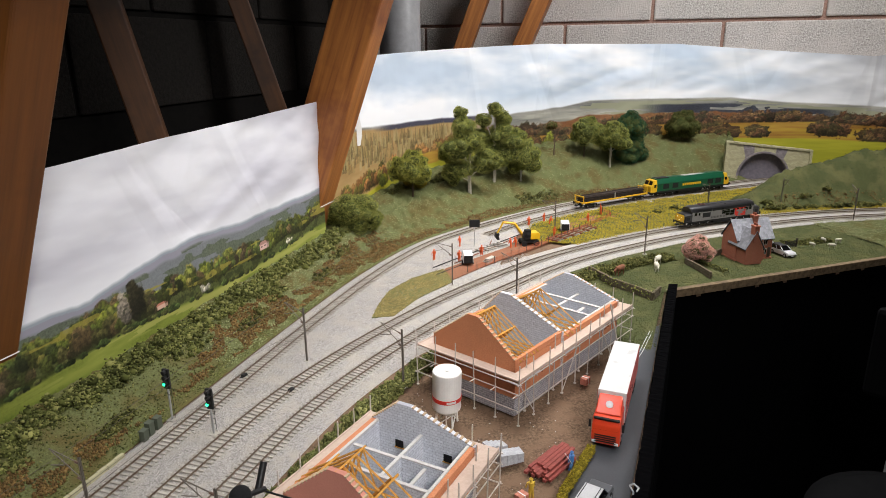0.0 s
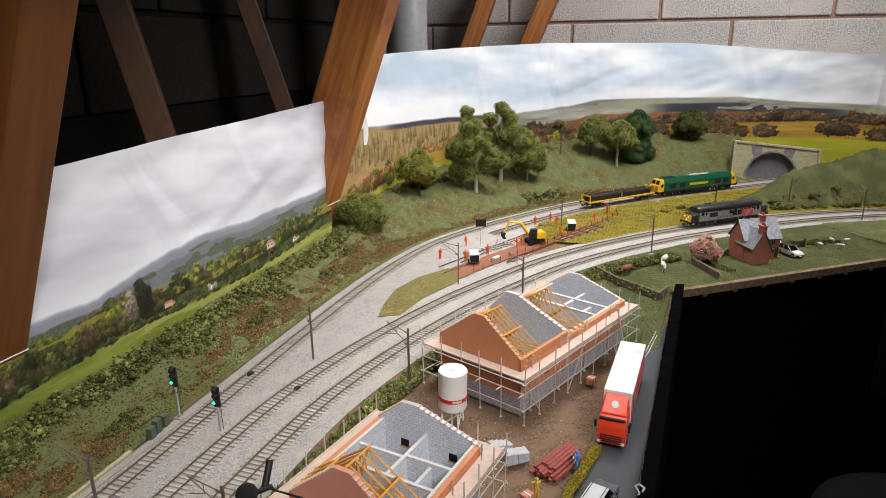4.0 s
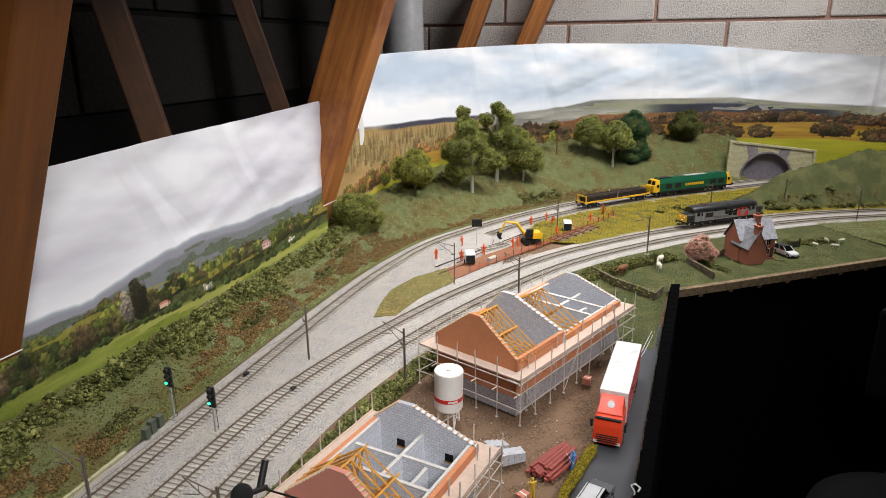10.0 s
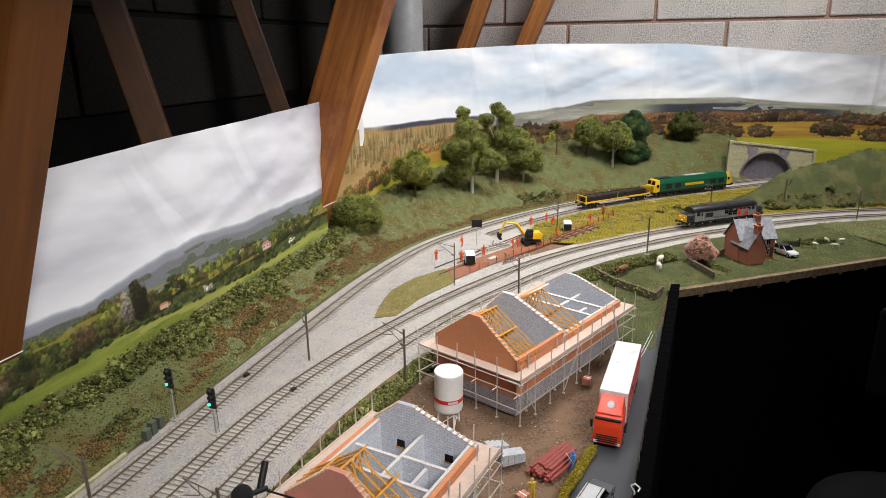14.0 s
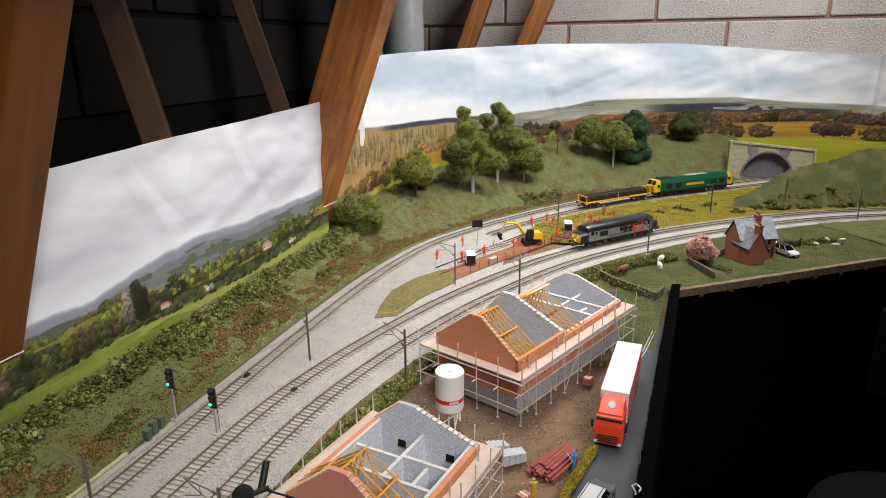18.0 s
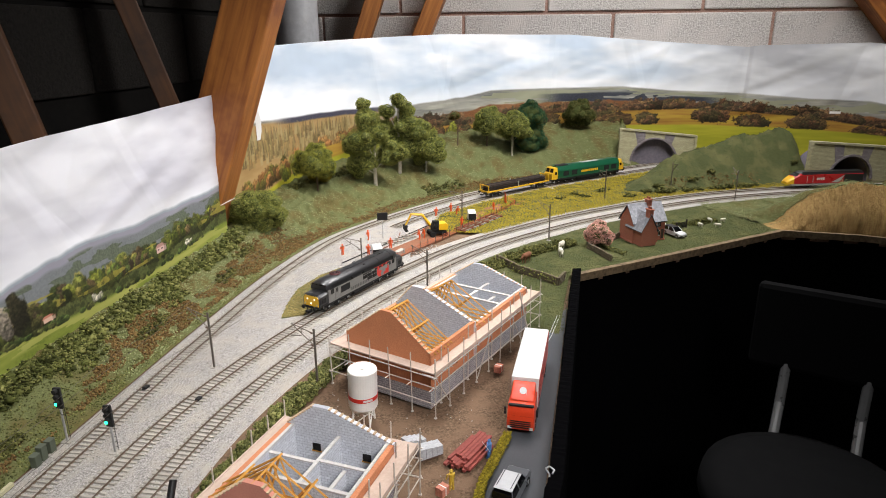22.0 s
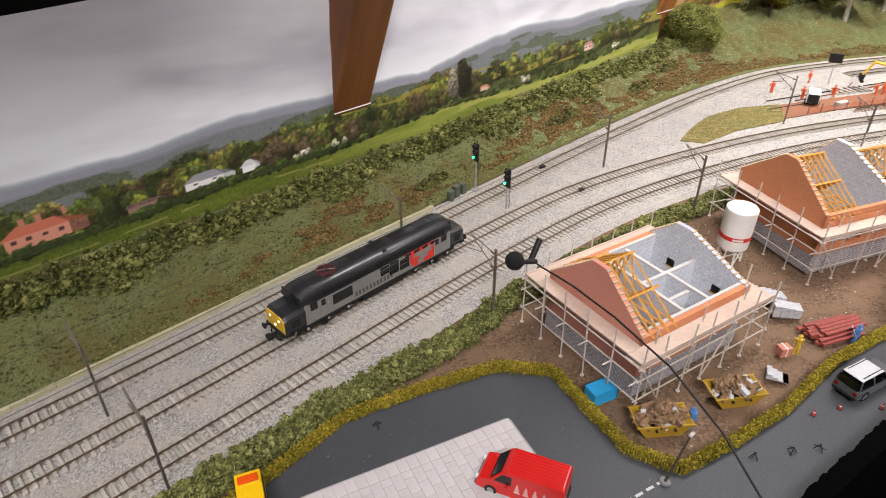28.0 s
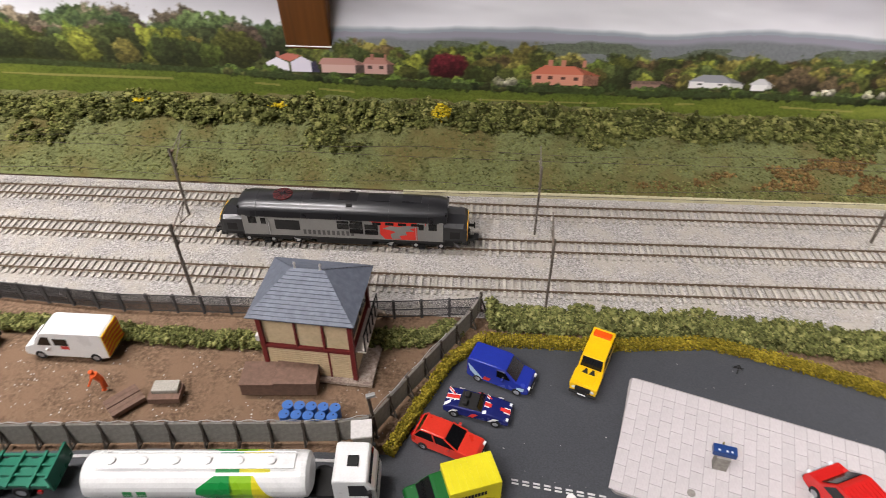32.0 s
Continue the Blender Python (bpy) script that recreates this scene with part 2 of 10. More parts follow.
def sideways(pts, d):
    """The curve shifted by d to its left."""
    t = np.gradient(pts, axis=0)
    t /= np.linalg.norm(t, axis=1)[:, None]
    return pts + d * np.stack([-t[:, 1], t[:, 0]], 1)


class Course:
    """A line on the board, asked by its length."""

    def __init__(self, pts):
        self.p = pts
        self.s = np.r_[0, np.cumsum(np.linalg.norm(np.diff(pts, axis=0), axis=1))]

    def at(self, s):
        return np.array([np.interp(s, self.s, self.p[:, 0]), np.interp(s, self.s, self.p[:, 1])])

    def turn(self, s, reach=0.01):
        d = self.at(s + reach) - self.at(s - reach)
        return atan2(d[1], d[0])

    def near(self, x, y):
        return self.s[np.argmin((self.p[:, 0] - x) ** 2 + (self.p[:, 1] - y) ** 2)]


# ---- the lines of the tracks ----
B = Course(soften(spline([(-9, .0), (-3, .0), (2.2, -.01), (4.6, .0), (6.9, .05), (8.7, .1), (10, .1), (11.2, .06), (12.1, -.07), (13.1, -.29), (14.35, -.65), (15.6, -1.09), (16.8, -1.63), (18, -2.25), (19.03, -2.95), (20, -3.77), (21.05, -4.75), (22.1, -5.95), (23.1, -7.2), (23.95, -8.5), (24.7, -10), (25.35, -11.7), (25.85, -13.6), (26.3, -16), (26.5, -18)], 0.01), 30))
C = Course(sideways(B.p, -0.058))
A = Course(soften(spline([(-9, .62), (-3, .62), (2.5, .63), (5, .62), (8.7, .69), (10.3, .71), (12.5, .74), (14.5, .74), (16.5, .66), (18.5, .36), (19.8, -.15), (21.3, -.92), (23.4, -2.3), (25.8, -4.6), (27.9, -7.07), (28.9, -8.3), (29.8, -9.6), (30.5, -11)], 0.01), 30))
_s0, _s1 = A.near(2.02, -0.04), A.near(2.98, -0.95)
D = Course(sideways(A.p, -0.060)[np.searchsorted(A.s, A.near(1.99, -0.03)):])

# the far, bent backdrop, and the edge of the baseboards on the operators' side
FAR = spline([(17.0, 2.45), (19.5, 2.7), (22.5, 2.4), (25.5, 1.0), (28, -1.5), (29.8, -4.8), (30.8, -9), (31, -13), (30.4, -17), (29, -21)], 0.005)
LONG_Y = 0.23
EDGE = [(-0.9, -0.40), (0.75, -0.415), (0.885, -0.42), (1.062, -0.445), (1.69, -0.488), (1.86, -0.716), (2.06, -0.983), (2.04, -1.149), (1.985, -1.33), (1.9, -1.9)]

# ---- surfaces ----
BALLAST = mat("ballast", srgb(206, 201, 196), srgb(112, 108, 104), 0.95, hard=0.15, grain=620, stain=34, bump=1.0, depth=0.0025, third=srgb(178, 171, 161), space="World", spec=0.2)
EARTH = mat("earth", srgb(126, 104, 84), srgb(84, 65, 50), 0.95, hard=0.13, grain=330, stain=38, bump=0.8, depth=0.0015, third=srgb(118, 95, 76), space="World", spec=0.15)
GRASS = mat("scatter_grass", srgb(88, 92, 58), srgb(62, 68, 42), 0.95, grain=500, stain=18, bump=1.0, depth=0.002, third=srgb(96, 96, 62), space="World", spec=0.1)
BANK = mat("bank_turf", srgb(112, 116, 76), srgb(86, 90, 56), 0.95, hard=0.16, grain=420, stain=15, bump=1.0, depth=0.002, third=srgb(98, 90, 54), space="World", spec=0.1)
TAR = mat("tarmac", srgb(74, 76, 80), srgb(56, 58, 62), 0.42, grain=900, stain=14, bump=0.2, depth=0.0006, space="World", spec=0.4)
RED_DIRT = mat("red_dirt", srgb(150, 104, 80), srgb(120, 84, 66), 0.95, grain=400, stain=30, bump=0.6, depth=0.001, space="World", spec=0.1)
BLACK_CLOTH = mat("black_cloth", srgb(7, 7, 8), srgb(4, 4, 5), 0.98, grain=700, stain=10, bump=0.4, space="World", spec=0.02)
# Near-black base colour stands in for the unlit loft.
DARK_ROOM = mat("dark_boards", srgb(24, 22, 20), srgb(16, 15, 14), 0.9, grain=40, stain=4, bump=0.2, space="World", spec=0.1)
SOFTWOOD = plank_mat("rafter_softwood", srgb(184, 118, 56), srgb(126, 72, 32), srgb(116, 62, 28))
# Darker copy of the softwood: shade on the first two struts, put in the colour.
SHADED_STRUT_WOOD = plank_mat("tawny_softwood", srgb(124, 74, 28), srgb(94, 54, 21), srgb(85, 47, 18))
# Softwood darkened in its colour for the two timbers in shade behind the backdrop.
UNLIT_WOOD = plank_mat("dusty_dark_softwood", srgb(98, 62, 33), srgb(66, 42, 24), srgb(55, 35, 21))
RAIL = mat("rail_steel", srgb(112, 94, 76), srgb(84, 70, 56), 0.35, 0.3, grain=500, bump=0.05)
SLEEPER = mat("concrete_sleeper", srgb(202, 196, 184), srgb(164, 158, 148), 0.9, grain=900, each=0.3, bump=0.3)


def sheet(name, pts, faces, material, label, category, smooth=False):
    me = bpy.data.meshes.new(name)
    me.from_pydata([tuple(p) for p in pts], [], faces)
    ob = hang(name, me, material, None, "", smooth)
    return tagged(ob, label, category, kind="structure")


def slab(name, outline, z0, z1, material, label, category, bevel=0.0):
    """A flat plate with the given outline."""
    bm = bmesh.new()
    vs = [bm.verts.new((x, y, z1)) for x, y in outline]
    f = bm.faces.new(vs)
    if f.normal.z < 0:
        f.normal_flip()
    r = bmesh.ops.extrude_face_region(bm, geom=[f])
    low = [v for v in r["geom"] if isinstance(v, bmesh.types.BMVert)]
    for v in low:
        v.co.z = z0
    bmesh.ops.recalc_face_normals(bm, faces=bm.faces)
    bmesh.ops.triangulate(bm, faces=[g for g in bm.faces if len(g.verts) > 4])
    ob = part(name, bm, material, None, k=1)
    return tagged(ob, label, category, kind="structure")


def ribbon(pts_l, pts_r, zl, zr=None):
    """Quads between two lines."""
    zr = zl if zr is None else zr
    n = len(pts_l)
    v = [(x, y, zl) for x, y in pts_l] + [(x, y, zr) for x, y in pts_r]
    return v, [(i, n + i, n + i + 1, i + 1) for i in range(n - 1)]


# baseboards: one plate under everything, out to behind the backdrops
board_outline = EDGE + [(3.3, -2.3), (3.3, 0.4), (-0.9, 0.4)]
ground = slab("ground", board_outline, -0.02, -0.004, EARTH, "brown scenic earth covering the model baseboards", "ground")

# ballast spread over the track beds
def bed(name, line, left, right, z, s0=0.0, s1=99.0):
    k = (line.s >= s0) & (line.s <= s1)
    p = line.p[k]
    rows = [sideways(p, left + 0.006), sideways(p, left), sideways(p, right), sideways(p, right - 0.006)]
    n = len(p)
    v, f = [], []
    for r, zz in zip(rows, (-0.004, z, z, -0.004)):
        v += [(x, y, zz) for x, y in r]
    for j in range(3):
        f += [(j * n + i, j * n + n + i, j * n + n + i + 1, j * n + i + 1) for i in range(n - 1)]
    return sheet(name, v, f, BALLAST, "pale grey crushed stone ballast under the tracks", "ballast")


bed("ballast_bed", A, 0.030, -0.030, 0.0)
bed("ballast_main", B, 0.036, -0.090, 0.0006)
bed("ballast_yard", D, 0.04, -0.034, 0.0003)
# the wide ballast between the diverging lines
sA, sB = A.near(-0.5, 0.06), A.near(2.1, -0.08)
pa = even(A.p[(A.s >= sA) & (A.s <= sB)], 0.02)
bs_ = [B.at(B.near(x, y - 0.07)) for x, y in pa]
mix_ = []
for (x, y), b in zip(pa, bs_):
    w = min(1.0, max(0.0, (x - 1.75) / 0.3))
    mix_.append((b[0] * (1 - w) + (x - 0.05) * w, b[1] * (1 - w) + (y - 0.10) * w))
v, f = ribbon([tuple(p) for p in pa], mix_, -0.0006)
sheet("ballast_middle", v, f, BALLAST, "pale grey crushed stone ballast between the diverging tracks", "ballast")


# ---- embankment between the back track and the backdrops ----
def smooth01(x):
    x = np.clip(x, 0, 1)
    return x * x * (3 - 2 * x)


BANK_ROWS, BANK_STEP = 48, 0.006


def bank_mesh():
    k = A.p[:, 0] < 2.86
    foot = even(sideways(A.p, 0.036)[k], BANK_STEP)
    top = []
    for x, y in foot:
        if x < 1.70:
            top.append((x, LONG_Y))
        else:
            # towards the bent sheet: fan out across the corner
            t = min(1.0, (x - 1.70) / 1.12)
            q = FAR[int(min(len(FAR) - 1, 0.02 * len(FAR) + t * 0.545 * len(FAR)))]
            top.append(tuple(q))
    top = soften(np.array(top), 30)
    top[:, 1] = np.where(foot[:, 0] < 1.6, LONG_Y, top[:, 1])
    n, rows = len(foot), BANK_ROWS
    s = np.r_[0, np.cumsum(np.linalg.norm(np.diff(foot, axis=0), axis=1))]
    v, f = [], []
    for j in range(rows):
        u = j / (rows - 1)
        for i in range(n):
            x, y = foot[i] * (1 - u) + top[i] * u
            h = 0.040 + 0.004 * sin(foot[i][0] * 5) + 0.085 * float(smooth01((foot[i][0] - 1.65) / 0.9))
            z = h * (0.55 * float(smooth01(u * 1.25)) + 0.45 * u)
            z += (0.009 * noise.noise((x * 14, y * 14, 1.7)) + 0.006 * noise.noise((x * 34, y * 34, 4.7))) * min(1, 3 * u) * min(1, 4 * (1.05 - u)) + (0.0095 * (0.30 - abs(noise.noise((x * 42, y * 42, 3.1)))) + 0.0042 * (0.3 - abs(noise.noise((x * 95, y * 95, 6.1))))) * min(1, 6 * u) * (1 + 1.1 * float(smooth01((x - 1.55) / 0.2)))
            v.append((x, y, z - 0.002 * (j == 0)))
    for j in range(rows - 1):
        f += [(j * n + i, j * n + i + 1, j * n + n + i + 1, j * n + n + i) for i in range(n - 1)]
    return v, f, foot, top


bank_v, bank_f, bank_foot, bank_top = bank_mesh()
sheet("embankment", bank_v, bank_f, BANK, "long embankment of olive scatter turf and brown weeds", "embankment", smooth=True)
BANK_N = len(bank_foot)


def bank_at(i, u):
    """A place on the embankment: i along it, u up it."""
    r, i = min(BANK_ROWS - 1.001, max(0.0, u * (BANK_ROWS - 1))), min(BANK_N - 1.001, max(0.0, float(i)))
    j, k = int(r), int(i)
    g = [Vector(bank_v[(j + b) * BANK_N + k + a]) for b in (0, 1) for a in (0, 1)]
    return g[0].lerp(g[1], i - k).lerp(g[2].lerp(g[3], i - k), r - j)


def bank_index(x):
    return int(np.argmin(np.abs(bank_foot[:, 0] - x)))


# ---- printed backdrops ----
def vnoise(x, y, seed=0):
    """Smooth value noise on arrays."""
    xi, yi = np.floor(x).astype(int), np.floor(y).astype(int)
    fx, fy = x - xi, y - yi
    fx, fy = fx * fx * (3 - 2 * fx), fy * fy * (3 - 2 * fy)

    def h(a, b):
        n = (a * 374761393 + b * 668265263 + seed * 974634777) & 0x7FFFFFFF
        n = ((n ^ (n >> 13)) * 1274126177) & 0x7FFFFFFF
        return ((n ^ (n >> 16)) & 0xFFFF) / 65535.0

    return (h(xi, yi) * (1 - fx) + h(xi + 1, yi) * fx) * (1 - fy) + (h(xi, yi + 1) * (1 - fx) + h(xi + 1, yi + 1) * fx) * fy


def fbm(x, y, seed=0, octaves=4):
    t, a, total = 0, 0.5, 0
    for o in range(octaves):
        t, total = t + a * vnoise(x * 2 ** o, y * 2 ** o, seed + o), total + a
        a *= 0.55
    return t / total


class Print:
    """Colours of a printed sheet on a grid of u (along, dm) and w (height, dm)."""

    def __init__(self, u, w):
        self.u, self.w = np.meshgrid(u, w)
        self.c = np.ones(self.u.shape + (3,))

    def lay(self, mask, rgb):
        m = np.clip(mask, 0, 1)[..., None]
        col = np.array(rgb, float) if not isinstance(rgb, np.ndarray) else rgb
        self.c = self.c * (1 - m) + col * m

    def over(self, line, soft=0.02):
        return np.clip((self.w - line) / max(soft, 0.05) + 0.5, 0, 1)

    def box(self, u0, u1, w0, w1, rgb, slope=0.0):
        w = self.w - slope * (self.u - u0)
        self.lay(((self.u > u0) & (self.u < u1) & (w > w0) & (w < w1)).astype(float), np.array(rgb, float))

    def shape(self, pts, rgb):
        """A flat-sided patch of print with the given corners."""
        inside = np.zeros(self.u.shape, bool)
        for (u0, w0), (u1, w1) in zip(pts, pts[1:] + pts[:1]):
            if w0 != w1:
                inside ^= ((w0 > self.w) != (w1 > self.w)) & (self.u < (u1 - u0) * (self.w - w0) / (w1 - w0) + u0)
        self.lay(inside.astype(float), np.array(rgb, float))

    def house(self, u0, u1, base, eave, ridge, wall, roof, shade=0.72, windows=3, hip=0.3):
        """A little printed house: long front, shaded end, hipped roof, chimneys."""
        e = u0 + (u1 - u0) * 0.76
        self.shape([(u0, base), (e, base), (e, eave), (u0, eave)], wall)
        self.shape([(e, base), (u1, base + 0.01), (u1, eave - 0.01), (e, eave)], [c * shade for c in wall])
        d = (u1 - u0) * hip
        self.shape([(u0 - 0.03, eave), (e + 0.02, eave), (e - d * 0.4, ridge), (u0 + d * 0.5, ridge)], roof)
        self.shape([(e + 0.02, eave), (u1 + 0.03, eave - 0.01), (e - d * 0.4, ridge)], [c * 0.8 for c in roof])
        for k in range(windows):
            x = u0 + (e - u0) * (k + 0.5) / windows
            self.box(x - 0.028, x + 0.028, base + (eave - base) * 0.5, base + (eave - base) * 0.8, [c * 0.42 for c in wall])

    def blob(self, u, w, ru, rw, rgb, seed=0, rag=0.35):
        k = (np.abs(self.u - u) < ru * 1.6) & (np.abs(self.w - w) < rw * 1.6)
        if not k.any():
            return
        uu, ww = self.u[k], self.w[k]
        d = np.sqrt(((uu - u) / ru) ** 2 + ((ww - w) / rw) ** 2) + rag * (fbm(uu * 11, ww * 11, seed, 4) - 0.5) * 2
        m = np.clip((1 - d) / 0.15, 0, 1)[:, None]
        shade = 0.58 + 0.55 * np.clip((ww - w) / rw * 0.5 + 0.3 - (uu - u) / ru * 0.15, -0.3, 0.8)
        shade *= 0.45 + 1.1 * fbm(uu * 26, ww * 26, seed + 9, 3)
        self.c[k] = self.c[k] * (1 - m) + np.array(rgb)[None] * shade[:, None] * m

    def trees(self, u0, u1, count, base, lo, hi, colours, seed, rag=0.5, wide=1.0):
        r = random.Random(seed)
        jobs = sorted(((r.uniform(u0, u1), r.uniform(lo, hi), r.choice(colours), r.random()) for _ in range(count)), key=lambda j: -j[1])
        for n, (u, size, rgb, k) in enumerate(jobs):
            b = base(u)
            self.blob(u, b + size * 0.5, size * (0.45 + 0.25 * k) * wide, size * 0.58, [c * (0.82 + 0.55 * v) for v in [r.random()] for c in rgb], seed * 50 + n, rag)


def lines(pairs):
    xs, ys = zip(*pairs)
    return lambda u: np.interp(u, xs, ys)


def hang_print(name, us, ws_lo, ws_hi, place, printer, label, creases=(), folds=0.0):
    """A sheet of paper as a grid: place(u) gives its foot in plan, the heights run between two curves of u."""
    rows = np.r_[np.linspace(0, 0.62, 150)[:-1], np.linspace(0.62, 1.0, 30)]
    lo, hi = ws_lo(us), ws_hi(us)
    w = lo[None] + (hi - lo)[None] * rows[:, None]
    pr = Print(us, rows)
    pr.u, pr.w = np.broadcast_to(us, w.shape).copy(), w
    printer(pr)
    foot = np.array([place(u) for u in us])
    nrm = np.gradient(foot, axis=0)
    nrm /= np.linalg.norm(nrm, axis=1)[:, None]
    nrm = np.stack([nrm[:, 1], -nrm[:, 0]], 1)
    buckle = 0.008 * (fbm(pr.u * 0.9, pr.w * 0.35, 5, 3) - 0.5) * rows[:, None] + 0.003 * (fbm(pr.u * 1.2 + pr.w * 1.6, pr.w * 0.6, 8, 2) - 0.5) * rows[:, None]
    ripple = fbm(pr.u * 0.75 - pr.w * 1.9, pr.w * 0.5 + pr.u * 0.2, 71, 2) - 0.5
    buckle = buckle + folds * ripple * np.clip((pr.w - 1.2) / 0.5, 0, 1) * np.clip((pr.u - 9) / 3, 0.35, 1)
    for at_u, lean, deep, half in creases:
        buckle = buckle + deep * np.clip(1 - np.abs(pr.u - at_u - lean * pr.w) / half, 0, 1) * np.clip(pr.w - 1.2, 0, 1)
    xy = foot[None] + nrm[None] * buckle[..., None]
    v = np.concatenate([xy, (w * 0.1)[..., None]], -1).reshape(-1, 3)
    r, c = w.shape
    i = (np.arange(r - 1)[:, None] * c + np.arange(c - 1)[None]).ravel()
    faces = np.stack([i, i + 1, i + c + 1, i + c], 1)
    me = bpy.data.meshes.new(name)
    me.from_pydata(v.tolist(), [], faces.tolist())
    at = me.color_attributes.new("print", "FLOAT_COLOR", "POINT")
    rgb = np.clip(pr.c.reshape(-1, 3), 0, 255) / 255
    lin = np.where(rgb > 0.04, ((rgb + 0.055) / 1.055) ** 2.4, rgb / 12.92)
    at.data.foreach_set("color", np.c_[lin, np.ones(len(lin))].astype(np.float32).ravel())
    ob = hang(name, me, PAPER, None, "", True)
    return tagged(ob, label, "backdrop", kind="structure")


PAPER = printed_mat("printed_paper")
GREENS = [(84, 96, 46), (66, 80, 42), (98, 108, 52), (74, 88, 48), (58, 70, 38)]
FRESH = [(112, 124, 50), (98, 114, 48), (84, 102, 46), (120, 120, 62)]
AUTUMN = [(94, 84, 56), (86, 78, 58), (84, 86, 50)]
hill_l = lines([(-9, 1.25), (3, 1.32), (5.5, 1.38), (6.8, 1.32), (7.8, 1.42), (9.4, 1.36), (11, 1.30), (12, 1.48), (13.2, 1.56), (14.2, 1.48), (17.5, 1.50)])
field_l = lines([(-9, 0.80), (-1.4, 0.77), (1.5, 0.72), (3.3, 0.63), (6.5, 0.60), (7.9, 0.62), (9.5, 0.59), (11.6, 0.66), (12.8, 0.59), (14.5, 0.55), (16.8, 0.70), (18, 0.7)])


def print_long(p):
    n = fbm(p.u * 0.28 + p.w * 0.35, p.w * 1.1, 3, 5)
    m = fbm(p.u * 0.6 + 7, p.w * 2.2, 13, 4)
    dull = np.clip((10.5 - p.u) / 4, 0, 1)
    white, grey = np.array((230, 230, 235.)), np.array((190, 189, 198.))
    cl = np.clip((n - 0.36) / 0.3, 0, 1)[..., None]
    p.c = (white * (1 - dull[..., None] * 0.06)) * (1 - cl) + (grey * (1 - dull[..., None] * 0.16)) * cl
    p.c += (m[..., None] - 0.5) * 26 * (0.4 + dull[..., None])
    p.lay(np.clip(0.55 - (p.w - 1.5) / 0.7, 0, 0.75), (240, 241, 244))
    heavy = np.clip((9.6 - p.u) / 2.5, 0, 1) * np.clip((p.w - 1.35 + 0.9 * (n - 0.5)) / 1.0, 0, 1)
    p.lay(heavy * 0.55, (132, 127, 132))
    h = hill_l(p.u) + 0.05 * (fbm(p.u * 2.5, p.u * 0, 4, 3) - 0.5)
    p.lay(1 - p.over(h, 0.03), (148, 156, 164))
    p.lay(1 - p.over(h - 0.08 - 0.10 * fbm(p.u * 1.3, p.w * 3, 21, 2), 0.04), (122, 134, 134))
    p.lay((1 - p.over(h - 0.13, 0.05)) * (fbm(p.u * 1.6, p.w * 7, 23, 3) > 0.52), (98, 112, 94))
    f = field_l(p.u)
    p.lay(1 - p.over(f + 0.28, 0.10), (86, 98, 56))
    fl = lambda u: float(field_l(u))
    p.trees(-9, 2.6, 130, lambda u: fl(u) + 0.22, 0.25, 0.55, [(62, 76, 50), (74, 88, 54), (110, 100, 84)], 1)
    p.trees(-9, 5.5, 100, lambda u: fl(u) + 0.05, 0.25, 0.5, FRESH + GREENS, 2)
    p.trees(2.6, 9.5, 170, lambda u: fl(u) + 0.06, 0.16, 0.44, GREENS + FRESH + AUTUMN[:1], 3)
    p.trees(8.6, 17.5, 260, lambda u: fl(u) + 0.10 + 0.12 * abs(sin(u * 2.1)), 0.12, 0.34, GREENS + FRESH + AUTUMN[:2], 4)
    p.lay(((p.w < f + 0.45) & (p.w > f + 0.2) & (fbm(p.u * 1.4, p.w * 8, 31, 2) > 0.60) & (p.u > 10)) * 0.8, (152, 150, 66))
    p.trees(8.4, 12.2, 34, lambda u: fl(u) + 0.04, 0.14, 0.34, AUTUMN + GREENS[:1], 5)
    p.blob(11.75, fl(11.7) + 0.36, 0.17, 0.32, (58, 58, 40), 76)
    p.blob(11.52, fl(11.5) + 0.30, 0.13, 0.24, (158, 156, 136), 77, 0.6)
    dark = fbm(p.u * 5, p.w * 6, 61, 4)
    p.lay(((p.w > f) & (p.w < f + 0.5 - 0.2 * fbm(p.u * 2, p.u * 0, 66, 2)) & (dark > 0.58)) * 0.5, (42, 48, 28))
    p.c[(p.w > f) & (p.w < h - 0.05)] *= (0.98, 0.92, 0.94)
    # field below the hedges
    g = fbm(p.u * 1.5, p.w * 9, 41, 4)[..., None]
    green = np.array((70, 86, 32.)) * (1 - g) + np.array((114, 122, 48.)) * g
    east = np.clip((p.u - 8.5) / 2.5, 0, 1)[..., None]
    green = green * (1 - east) + (np.array((98, 112, 42.)) * (1 - g) + np.array((160, 164, 80.)) * g) * east
    p.lay(1 - p.over(f, 0.02), green)
    p.lay((1 - p.over(f - 0.03, 0.05)) * p.over(f - 0.16, 0.05) * np.clip((p.u - 9.5) / 3, 0, 0.55) * (fbm(p.u * 0.9, p.w * 14, 44, 3) > 0.42), (182, 176, 104))
    p.lay((1 - p.over(f + 0.045 + 0.05 * (fbm(p.u * 6, p.u * 0, 6, 2) - 0.3), 0.02)) * p.over(f - 0.02, 0.02) * np.clip((11 - p.u), 0, 1), (52, 58, 26))
    # farm, farmhouse and cottages
    p.shape([(2.06, 0.75), (2.34, 0.75), (2.34, 0.86), (2.20, 0.93), (2.06, 0.86)], (222, 218, 226))
    p.shape([(2.36, 0.75), (2.66, 0.75), (2.66, 0.87), (2.51, 0.95), (2.36, 0.87)], (214, 208, 220))
    p.shape([(2.20, 0.93), (2.36, 0.88), (2.51, 0.96), (2.34, 0.99)], (188, 112, 98))
    p.shape([(2.62, 0.75), (2.72, 0.75), (2.68, 0.90), (2.62, 0.88)], (62, 58, 78))
